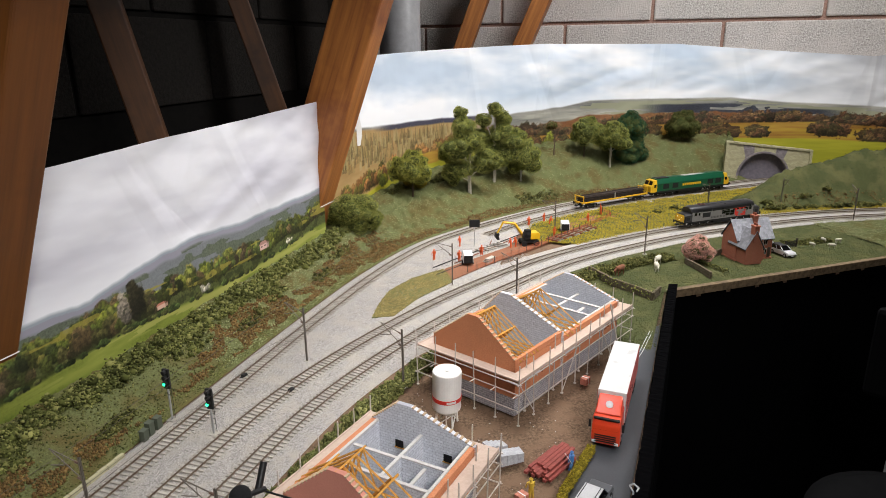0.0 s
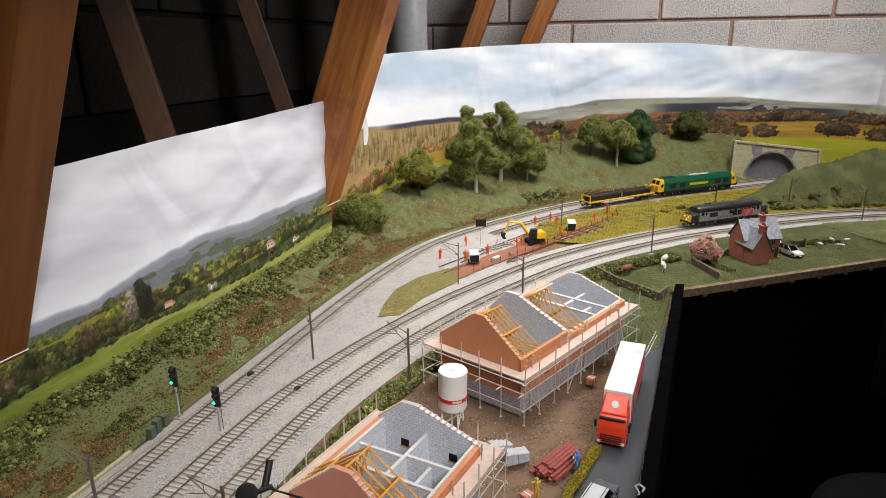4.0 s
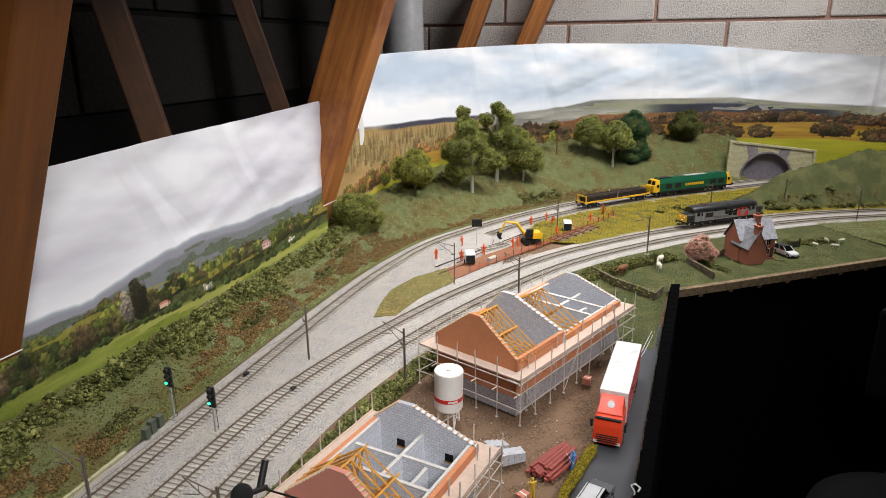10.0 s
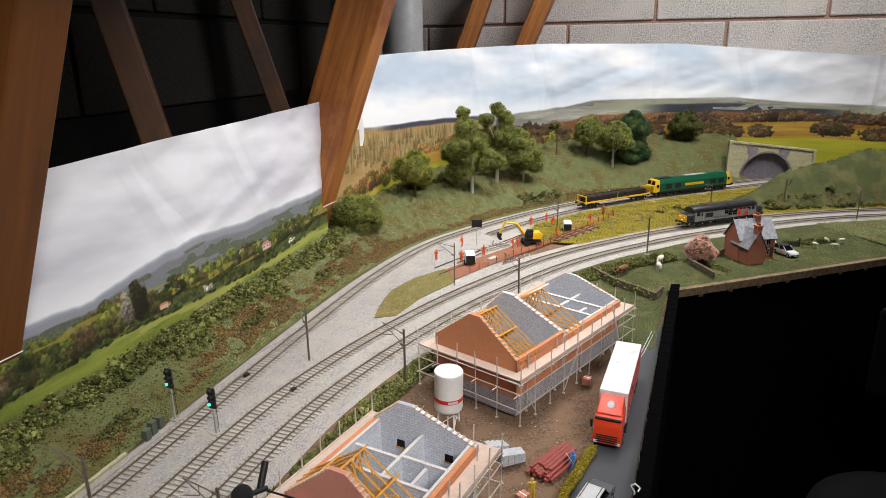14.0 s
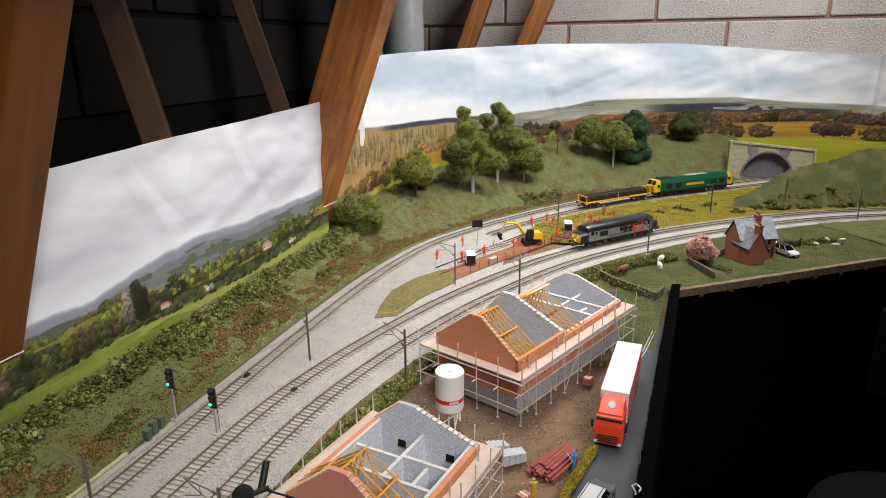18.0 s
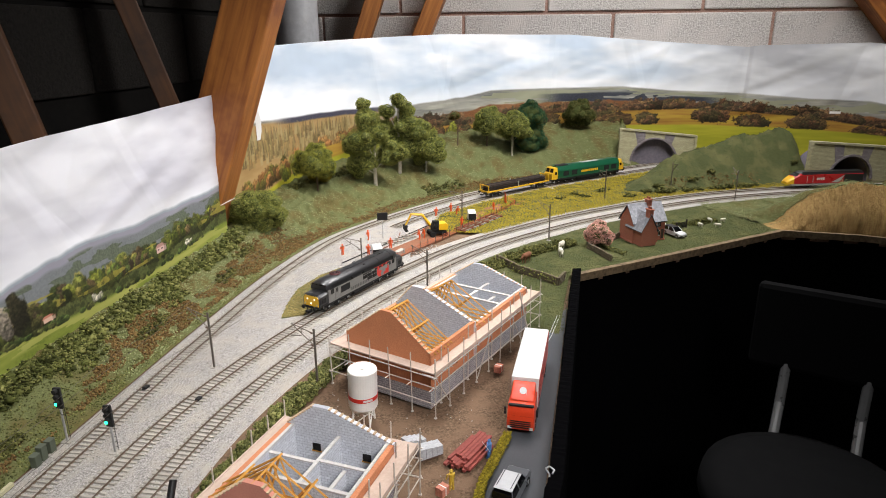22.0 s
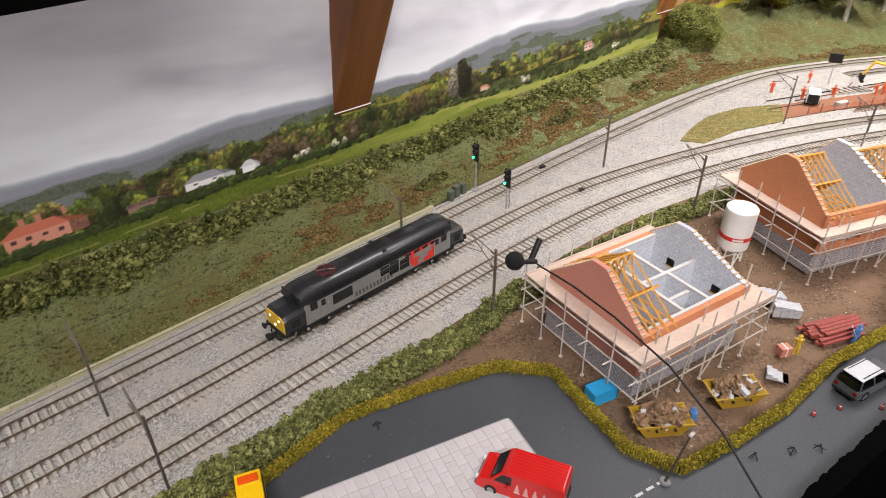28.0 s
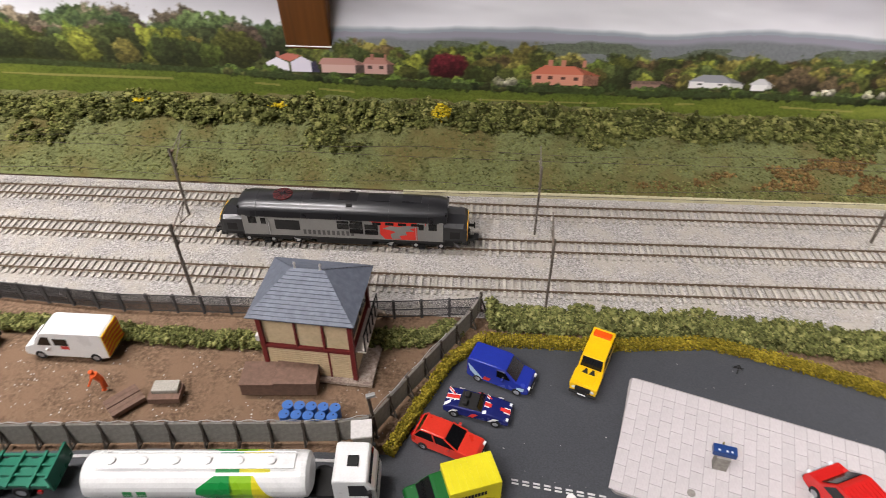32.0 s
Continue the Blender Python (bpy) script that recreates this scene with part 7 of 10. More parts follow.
def signal(x, y, h, label):
    top = thing("colour_light_signal", label, "signal", pose(x, y, 0, 0, 0, 0), "signals")
    part("post", bar((0, 0, -0.3), (0, 0, h - 1.2), 0.10, 8), SILVER, top, "pale grey post")
    head = part("head", box(-0.12, 0.12, -0.34, 0.34, h - 1.3, h + 0.7, 0.05), UNDER, top, "black signal head")
    for k in range(3):
        z = h + 0.4 - k * 0.55
        part("hood", bar((-0.12, 0, z + 0.06), (-0.42, 0, z + 0.06), 0.20, 10), UNDER, head)
        part("lamp", bar((-0.40, 0, z), (-0.44, 0, z), 0.15, 10), SIGNAL_GREEN if k == 2 else UNDER, head)
    bm = bmesh.new()
    for s in (-1, 1):
        rod(bm, (0.2, s * 0.2, 0), (0.14, s * 0.2, h), 0.03, 4)
    for k in range(int(h / 0.5)):
        rod(bm, (0.19, -0.2, k * 0.5), (0.19, 0.2, k * 0.5), 0.025, 4)
    part("ladder", bm, UNDER, top)
    part("base", box(-0.4, 0.4, -0.4, 0.4, -0.35, 0.12, 0.05), SLEEPER, top)
    return top


signal(1.064, 0.0985, 4.6, "tall black signal showing green on a pale post")
signal(1.052, 0.030, 3.9, "short black signal showing green between the tracks")
CAB_GREEN = paint("location_green", (82, 88, 74), 0.6)
for k, (x, y) in enumerate(((1.030, 0.102), (1.044, 0.103), (1.018, 0.100))):
    top = thing("equipment_case", "grey-green lineside equipment case by the signal", "cabinet", pose(x, y, 0, 0, 0, 2), "lineside cases")
    part("case", box(-0.32, 0.32, -0.28, 0.28, 0, 1.25 - 0.12 * k, 0.04), CAB_GREEN, top)
    part("lid", box(-0.36, 0.36, -0.32, 0.32, 1.25 - 0.12 * k, 1.31 - 0.12 * k, 0.03), CAB_GREEN, top)
# concrete cable trough with single lids
TROUGH = mat("trough_concrete", srgb(190, 184, 150), srgb(166, 160, 128), 0.85, grain=600, each=0.12)
duct = thing("cable_trough", "cream concrete cable trough with lids along the bank foot", "trough", kind="structure")
line_d = even(np.array([(0.39, 0.088), (0.57, 0.094), (0.88, 0.099), (0.985, 0.100)]), 0.0125)
lid = None
for (x0, y0), (x1, y1) in zip(line_d, line_d[1:]):
    m2 = pose((x0 + x1) / 2, (y0 + y1) / 2 + R1.uniform(-.0004, .0004), 0, 0, 0, math.degrees(atan2(y1 - y0, x1 - x0)) + R1.uniform(-1.5, 1.5))
    if lid is None:
        lid = part("lid", box(-0.0060, 0.0060, -0.0021, 0.0021, -0.003, 0.0048, 0.0003), TROUGH, duct, k=1)
        lid.matrix_basis = m2
    else:
        again(lid, m2)
for x, y in ((1.166, -0.0075), (1.183, 0.076)):
    top = thing("track_magnet", "small black sensor box between the rails", "sensor", pose(x, y, 0.0022, 0, 0, -6), "track sensors")
    part("box", box(-0.3, 0.3, -0.22, 0.22, 0, 0.26, 0.05), UNDER, top)
    part("plate", box(-0.45, 0.45, -0.15, 0.15, 0, 0.1), UNDER, top)

# ---- houses being built ----
BRICK_ORANGE = mat("orange_brick_sheet", srgb(212, 142, 102), srgb(190, 120, 82), 0.85, grain=700, stain=30, bump=0.2)
BRICK_PINK = mat("pink_brick_sheet", srgb(206, 140, 122), srgb(196, 130, 112), 0.85, grain=900, stain=20, bump=0.2)
BLOCK_GREY = stone_mat("grey_blockwork", srgb(214, 216, 222), srgb(202, 204, 211), srgb(176, 178, 186), 0.0062, 0.0031, bumpy=0)
BLOCK_LOW = stone_mat("pale_blockwork", srgb(156, 152, 156), srgb(136, 132, 138), srgb(196, 192, 190), 0.0062, 0.0031, bumpy=0)
CREAM_EDGE = mat("cream_wall_top", srgb(206, 202, 198), None, 0.8, grain=500)
TRUSS = mat("truss_timber", srgb(214, 158, 70), srgb(190, 130, 50), 0.7, grain=300, each=0.15)
DECK = mat("scaffold_board", srgb(206, 184, 168), srgb(192, 170, 154), 0.85, grain=260, stain=24, each=0.05, bump=0.2)
POLE = mat("scaffold_pole", srgb(208, 198, 188), srgb(178, 168, 158), 0.5, 0.1, grain=400)


def wall_part(name, parent, x0, x1, y0, y1, z0, z1, material, label=""):
    return part(name, box(x0, x1, y0, y1, z0, z1), material, parent, label, k=0.1)


TOOTH = mat("bedding_block", srgb(206, 182, 150), srgb(180, 152, 118), 0.85, grain=300, each=0.2)


def gable(name, parent, x, half, eave, apex, t, material, label="", low=0.0, mid=0.0):
    """A pointed end wall standing across the house at x."""
    prof = [(-half, low), (half, low), (half, eave), (mid + 0.08, apex), (mid - 0.08, apex), (-half, eave)]
    bm = bmesh.new()
    loft(bm, [[(xx, y, z) for y, z in prof] for xx in (x - t / 2, x + t / 2)])
    bmesh.ops.recalc_face_normals(bm, faces=bm.faces)
    g = part(name, bm, material, parent, label, k=0.1)
    tooth = None
    for s in (-1, 1):
        for k in range(12):
            q = (k + 0.5) / 12
            m2 = pose(x * 0.1, (s * half + (mid + s * 0.08 - s * half) * q) * 0.1, (eave + (apex - eave) * q) * 0.1)
            if tooth is None:
                tooth = part("tooth", box(-t * 0.55, t * 0.55, -0.011, 0.011, -0.006, 0.009), TOOTH, g, "cream bedding block", k=0.1)
                tooth.matrix_basis = m2
            else:
                again(tooth, m2, g)
    return g


def truss(parent, x, half, eave, apex, r=0.011):
    bm = bmesh.new()
    def beam(a, b):
        rod(bm, (x, *a), (x, *b), r, 4)
    beam((-half - 0.05, eave - 0.03), (0, apex))
    beam((half + 0.05, eave - 0.03), (0, apex))
    beam((-half, eave + 0.01), (half, eave + 0.01))
    beam((-half * 0.5, eave + (apex - eave) * 0.5), (-half * 0.22, eave + 0.01))
    beam((half * 0.5, eave + (apex - eave) * 0.5), (half * 0.22, eave + 0.01))
    beam((-half * 0.22, eave + 0.01), (0, apex))
    beam((half * 0.22, eave + 0.01), (0, apex))
    return part("roof_truss", bm, TRUSS, parent, k=0.1)


def scaffold(house, lx, wy, deck_z, over, gap, top_z):
    """Boards and poles round a house of half sizes lx, wy."""
    ox, oy = lx + over, wy + over
    rr = random.Random(int(lx * 999))
    for x0, x1, y0, y1 in ((-ox, ox, wy + 0.002, oy), (-ox, ox, -oy, -wy - 0.002), (-ox, -lx - 0.002, -wy - 0.001, wy + 0.001), (lx + 0.022, ox, -wy - 0.001, wy + 0.001)):
        deck = part("deck", box(x0, x1, y0, y1, deck_z - 0.022, deck_z, 0.006), DECK, house, "smooth pinkish-cream scaffold deck", k=0.1)
        if x1 - x0 > 1:
            side = y0 if y0 < 0 else y1
            part("toe_board", box(x0, x1, side - 0.008, side + 0.008, deck_z - 0.034, deck_z + 0.010), DECK, deck, k=0.1)
    r = 0.0075
    spots = []
    nx, ny = int(2 * ox / gap) + 1, int(2 * oy / gap) + 1
    for k in range(nx + 1):
        x = -ox + 2 * ox * k / nx
        spots += [(x, oy + 0.012), (x, -oy - 0.012)]
        if 0 < k < nx:
            spots += [(x, -oy + 0.12)] if k % 2 else []
    for k in range(1, ny):
        y = -oy + 2 * oy * k / ny
        spots += [(-ox - 0.012, y), (ox + 0.012, y)]
    std = None
    for x, y in spots:
        h = top_z * rr.uniform(0.92, 1.06)
        lean = pose(x * 0.1, y * 0.1, 0, rr.uniform(-1.5, 1.5), rr.uniform(-1.5, 1.5), 0)
        if std is None:
            bm = bar((0, 0, 0), (0, 0, top_z), r, 6)
            rod(bm, (0, 0, 0.0), (0, 0, 0.01), r * 2.6, 8)
            std = part("scaffold_pole", bm, POLE, house, k=0.1)
            std.matrix_basis = lean
        else:
            again(std, lean)
    for z in (0.20, 0.42, deck_z - 0.05):
        for s in (-1, 1):
            part("ledger", bar((-ox - 0.04, s * (oy + 0.012), z), (ox + 0.04, s * (oy + 0.012), z), r, 6), POLE, house, k=0.1)
            part("ledger", bar((s * (ox + 0.012), -oy - 0.04, z), (s * (ox + 0.012), oy + 0.04, z), r, 6), POLE, house, k=0.1)
    for k in range(nx + 1):
        x = -ox + 2 * ox * k / nx
        part("transom", bar((x, -oy - 0.05, deck_z - 0.045), (x, -wy + 0.02, deck_z - 0.045), r, 5), POLE, house, k=0.1)
        part("transom", bar((x, oy + 0.05, deck_z - 0.045), (x, wy - 0.02, deck_z - 0.045), r, 5), POLE, house, k=0.1)
        if k < nx:
            x2 = -ox + 2 * ox * (k + 1) / nx
            a, b = (0.05, deck_z - 0.05) if k % 2 else (deck_z - 0.05, 0.05)
            if k % 3 == 0:
                part("brace", bar((x, -oy - 0.02, a), (x2, -oy - 0.02, b), r * 0.9, 5), POLE, house, k=0.1)
    for k in range(ny):
        y, y2 = -oy + 2 * oy * k / ny, -oy + 2 * oy * (k + 1) / ny
        part("ledger", bar((-ox - 0.12, y, 0.42), (-ox - 0.012, y, 0.42), r, 5), POLE, house, k=0.1)


def shell_walls(house, lx, wy, eave, brick, low=0.24):
    t = 0.05
    for s in (-1, 1):
        y0, y1 = sorted((s * wy, s * (wy - t)))
        # long walls with window openings: piers, sills and lintels as one wall
        bm = bmesh.new()
        n = max(2, int(lx * 2 / 0.7))
        step = 2 * lx / n
        for k in range(n):
            a = -lx + k * step
            bx(bm, a, a + step * 0.3, y0, y1, low, eave)
            bx(bm, a + step * 0.7, a + step, y0, y1, low, eave)
            bx(bm, a + step * 0.3, a + step * 0.7, y0, y1, low, low + 0.10)
            bx(bm, a + step * 0.3, a + step * 0.7, y0, y1, eave - 0.12, eave)
        part("brick_wall", bm, brick, house, "orange brick outer skin", k=0.1)
        yi0, yi1 = sorted((s * (wy - t - 0.004), s * (wy - t - 0.035)))
        bm = bmesh.new()
        for k in range(n):
            a, b = max(-lx + 0.03, -lx + k * step), min(lx - 0.03, -lx + (k + 1) * step)
            c0, c1 = -lx + (k + 0.40) * step, -lx + (k + 0.60) * step
            bx(bm, a, c0, yi0, yi1, low, eave - 0.02)
            bx(bm, c1, b, yi0, yi1, low, eave - 0.02)
            bx(bm, c0, c1, yi0, yi1, low, low + 0.16)
            bx(bm, c0, c1, yi0, yi1, low + 0.29, eave - 0.02)
        part("block_wall", bm, BLOCK_GREY, house, "grey block inner skin with small window openings", k=0.1)
        wall_part("wall_top", house, -lx + 0.03, lx - 0.03, yi0, yi1, eave - 0.02, eave + 0.004, CREAM_EDGE, "cream wall head of the inner skin")
        wall_part("block_plinth", house, -lx, lx, y0, y1, 0, low, BLOCK_LOW, "pale block plinth")
    for s in (-1, 1):
        x0, x1 = sorted((s * lx, s * (lx - t)))
        wall_part("block_plinth", house, x0, x1, -wy + t, wy - t, 0, low, BLOCK_LOW)
    wall_part("floor_slab", house, -lx + t, lx - t, -wy + t, wy - t, 0.0, 0.26, mat("site_floor", srgb(120, 116, 116), None, 0.9), "grey upper floor")


def partition(house, x0, x1, y0, y1, z1, z0=0.26):
    w = wall_part("partition", house, x0, x1, y0, y1, z0, z1, BLOCK_GREY, "grey block partition")
    part("partition_top", box(x0 - 0.004, x1 + 0.004, y0 - 0.004, y1 + 0.004, z1, z1 + 0.012), CREAM_EDGE, w, "cream wall top", k=0.1)


def near_house(m):
    h = thing("half_built_house", "half-built brick house shell with open roof trusses in scaffolding", "house", m)
    lx, wy, eave = 0.705, 0.59, 0.68
    shell_walls(h, lx, wy, eave, BRICK_ORANGE)
    gable("brick_gable", h, -lx + 0.025, wy, eave, 1.09, 0.05, BRICK_PINK, "pinkish brick gable end", 0.24)
    gable("block_gable", h, lx - 0.025, wy, eave, 0.93, 0.05, BLOCK_GREY, "grey block gable end", 0.24, 0.2)
    wall_part("brick_face", h, lx + 0.001, lx + 0.02, -wy, wy, 0.24, eave, BRICK_ORANGE)
    for x in (-0.60, -0.51, -0.42, -0.32):
        truss(h, x, wy - 0.02, eave, 1.08)
    for s in (-1, 1):
        part("purlin", bar((-0.66, s * 0.31, 0.885), (-0.26, s * 0.31, 0.885), 0.013, 4), TRUSS, h, k=0.1)
    part("ridge_board", bar((-0.70, 0, 1.08), (-0.28, 0, 1.08), 0.012, 4), TRUSS, h, k=0.1)
    partition(h, -0.10, 0.66, -0.014, 0.014, 0.64)
    partition(h, -0.114, -0.086, -0.54, 0.54, 0.66)
    partition(h, 0.246, 0.274, -0.54, -0.02, 0.64)
    partition(h, -0.08, 0.24, -0.294, -0.266, 0.60)
    partition(h, 0.206, 0.234, 0.02, 0.54, 0.64)
    # No holes here: dark panels on the gable paint the shade of window openings.
    for y in (0.26, -0.30):
        w = part("window", box(lx - 0.058, lx - 0.046, y - 0.045, y + 0.045, 0.43, 0.51), GLASS_DARK, h, "small dark panel standing for a shaded window opening", k=0.1)
        part("sill", box(lx - 0.064, lx - 0.046, y - 0.055, y + 0.055, 0.42, 0.43), TRUSS, w, k=0.1)
    scaffold(h, lx, wy, 0.60, 0.16, 0.34, 0.78)
    return h


near_house(pose(0.962, -0.2275, 0, 0, 0, -11))


def far_house(m):
    h = thing("half_built_house", "long half-built pair of brick houses with part-fitted trusses in scaffolding", "house", m)
    lx, wy, eave = 1.375, 0.65, 0.68
    shell_walls(h, lx, wy, eave, BRICK_ORANGE)
    gable("brick_gable", h, -lx + 0.025, wy, eave + 0.06, 1.17, 0.05, BRICK_ORANGE, "smooth orange brick gable end", 0.24)
    gable("block_gable", h, -0.28, wy, eave + 0.06, 1.08, 0.06, BLOCK_GREY, "grey block party wall", 0.24, 0.26)
    gable("block_gable", h, lx - 0.025, wy, eave, 0.93, 0.05, BLOCK_GREY, "grey block gable end", 0.24, 0.2)
    for s in (-1, 1):
        y0, y1 = sorted((s * wy, s * (wy - 0.05)))
        wall_part("brick_parapet", h, -lx, -0.28, y0, y1, eave + 0.012, eave + 0.075, BRICK_ORANGE)
        part("purlin", bar((-lx, s * 0.33, 0.96), (-0.92, s * 0.33, 0.96), 0.014, 4), TRUSS, h, k=0.1)
    for k in range(6):
        truss(h, -lx + 0.09 + k * 0.075, wy - 0.02, eave + 0.06, 1.15)
    part("ridge_board", bar((-lx, 0, 1.15), (-0.90, 0, 1.15), 0.014, 4), TRUSS, h, k=0.1)
    for k in range(4):
        truss(h, -0.28 + 0.12 + k * 0.12, wy - 0.02, eave, 1.06)
    for x in (0.62, 0.98):
        partition(h, x - 0.02, x + 0.02, -0.6, 0.6, 0.66)
    partition(h, 0.62, 1.32, -0.02, 0.02, 0.64)
    partition(h, 0.62, 0.98, -0.32, -0.28, 0.60)
    scaffold(h, lx, wy, 0.60, 0.15, 0.36, 0.80)
    part("ladder", tube([(0.9, -0.95, 0.0), (0.78, -0.80, 0.85)], 0.012, 5), POLE, h, k=0.1)
    return h


far_house(pose(1.342, -0.2965, 0, 0, 0, -23))

# ---- cement silo ----
silo = thing("cement_silo", "white cement silo with a red band on stubby legs", "silo", pose(1.150, -0.228, 0, 1.5, -1.5))
SILO_WHITE = paint("silo_white", (232, 228, 222), 0.45)
part("drum", turned([(0.0, 0.18), (0.10, 0.18), (0.165, 0.24), (0.172, 0.26), (0.172, 0.722), (0.166, 0.732), (0.0, 0.734)], 36), SILO_WHITE, silo, k=0.1, smooth=False)
part("band", turned([(0.1735, 0.37), (0.1755, 0.37), (0.1755, 0.42), (0.1735, 0.42)], 36), SIGNAL_RED, silo, "red band with pale lettering bars", k=0.1)
for a in range(-10, 11, 4):
    t = radians(215 + a * 1.6)
    b = part("lettering_bar", box(-0.009, 0.009, -0.002, 0.002, 0.382, 0.408), SILO_WHITE, silo, k=0.1)
    b.matrix_basis = pose(0.01765 * cos(t), 0.01765 * sin(t), 0, 0, 0, math.degrees(t) + 90)
for k in range(4):
    t = radians(45 + 90 * k)
    part("leg", bar((0.13 * cos(t), 0.13 * sin(t), 0.24), (0.15 * cos(t), 0.15 * sin(t), 0.0), 0.012, 6), SILO_WHITE, silo, k=0.1)
    t2 = radians(135 + 90 * k)
    part("brace", bar((0.15 * cos(t), 0.15 * sin(t), 0.02), (0.135 * cos(t2), 0.135 * sin(t2), 0.2), 0.007, 5), SILO_WHITE, silo, k=0.1)
part("hatch", turned([(0, 0.732), (0.03, 0.732), (0.03, 0.742), (0, 0.744)], 14), SILO_WHITE, silo, k=0.1)

# ---- cottage ----
COTTAGE_BRICK = stone_mat("cottage_brick", srgb(178, 112, 90), srgb(160, 98, 78), srgb(160, 118, 102), 0.0030, 0.0011, bumpy=0.2)
SLATE = mat("cottage_slate", srgb(176, 176, 182), srgb(148, 150, 156), 0.7, grain=300, each=0.35)


def slated(parent, x0, x1, run, z_low, z_high, y_low, y_high, rows, cols, base):
    """Single slates lapped up a roof slope between two heights."""
    pitch = math.degrees(atan2(z_high - z_low, abs(y_high - y_low)))
    s = 1 if y_high > y_low else -1
    w, h = (x1 - x0) / cols, hypot(z_high - z_low, y_high - y_low) / rows
    first = None
    for r in range(rows):
        for c in range(cols):
            q = (r + 0.5) / rows
            m2 = pose(x0 + (c + 0.5) * w, y_low + (y_high - y_low) * q, z_low + (z_high - z_low) * q + 0.0004, s * pitch + s * 3, 0, 0)
            if first is None:
                first = part("slate", box(-w * 0.48, w * 0.48, -h * 0.56, h * 0.56, -0.0003, 0.0003), SLATE, parent, k=1)
                first.matrix_basis = m2
            else:
                again(first, m2)


def cottage(m):
    c = thing("cottage", "small red brick cottage with grey slate roof and chimneys", "house", m)
    def block(x0, x1, y0, y1, eave, ridge, m2, cols):
        ym = (y0 + y1) / 2
        prof = [(y0, 0), (y1, 0), (y1, eave), (ym, ridge), (y0, eave)]
        bm = bmesh.new()
        loft(bm, [[(x, y, z) for y, z in prof] for x in (x0, x1)])
        bmesh.ops.recalc_face_normals(bm, faces=bm.faces)
        part("wall", bm, COTTAGE_BRICK, c, k=0.1).matrix_basis = m2
        over = 0.04
        for y_low in (y0 - over, y1 + over):
            z_low = eave - over * (ridge - eave) / (ym - y0)
            bm = bmesh.new()
            loft(bm, [[(x, y_low, z_low + 0.004), (x, ym, ridge + 0.006), (x, ym, ridge + 0.022), (x, y_low, z_low + 0.02)] for x in (x0 - 0.03, x1 + 0.03)])
            bmesh.ops.recalc_face_normals(bm, faces=bm.faces)
            roof = part("roof", bm, mat("roof_bed", srgb(58, 58, 62), None, 0.8), c, k=0.1)
            roof.matrix_basis = m2
            slated(roof, (x0 - 0.03) * 0.1, (x1 + 0.03) * 0.1, 0, (z_low + 0.022) * 0.1, (ridge + 0.022) * 0.1, y_low * 0.1, ym * 0.1, 9, cols, None)
        part("ridge_tile", bar((x0 - 0.03, ym, ridge + 0.02), (x1 + 0.03, ym, ridge + 0.02), 0.014, 6), SLATE, c, k=0.1).matrix_basis = m2
    block(-0.44, 0.46, -0.27, 0.27, 0.50, 0.86, Matrix.Identity(4), 18)
    # the cross wing turns its gable to the paddock
    block(-0.30, 0.30, -0.20, 0.20, 0.40, 0.74, pose(-0.022, -0.030, 0, 0, 0, 90), 10)
    part("lean_to", prism([(-0.02, 0.0), (-0.02, 0.36), (0.16, 0.24), (0.16, 0.0)], -0.42, -0.2), COTTAGE_BRICK, c, k=0.1)
    for x, y, z0, z1 in ((0.12, 0.0, 0.74, 0.95), (-0.22, -0.545, 0.5, 0.86)):
        ch = part("chimney", box(x - 0.055, x + 0.055, y - 0.07, y + 0.07, z0, z1), COTTAGE_BRICK, c, k=0.1)
        part("chimney_cap", box(x - 0.07, x + 0.07, y - 0.085, y + 0.085, z1, z1 + 0.025), COTTAGE_BRICK, ch, k=0.1)
        for d in (-0.035, 0.035):
            part("chimney_pot", bar((x, y + d, z1 + 0.025), (x, y + d, z1 + 0.075), 0.022, 8), mat("pot_clay", srgb(150, 84, 60), None, 0.8), ch, k=0.1)
    for x, y, z in ((0.28, -0.275, 0.10), (0.28, -0.275, 0.32)):
        wd = part("window", box(x - 0.05, x + 0.05, y - 0.008, y + 0.01, z, z + 0.14), CREAM_EDGE, c, "cream-framed window", k=0.1)
        for dx in (-0.024, 0.024):
            part("pane", box(x + dx - 0.02, x + dx + 0.02, y - 0.010, y - 0.004, z + 0.012, z + 0.128), GLASS_DARK, wd, k=0.1)
    part("door", box(0.36, 0.43, -0.282, -0.26, 0.0, 0.26), paint("cottage_door", (66, 52, 44), 0.5), c, k=0.1)
    part("plinth", box(-0.46, 0.48, -0.29, 0.29, -0.02, 0.03), COTTAGE_BRICK, c, k=0.1)
    return c


cottage(pose(1.962, -0.652, 0.0, 0, 0, -62) @ Matrix.Scale(0.93, 4))

# ---- road vehicles, built in full-size metres ----
TYRE = mat("tyre_rubber", srgb(26, 26, 27), None, 0.85, grain=500)
CHROME = paint("wheel_silver", (176, 178, 182), 0.3, metal=0.5)
LENS_RED = paint("tail_lens", (150, 20, 22), 0.2)
LENS_CLEAR = paint("lamp_lens", (222, 224, 226), 0.15)


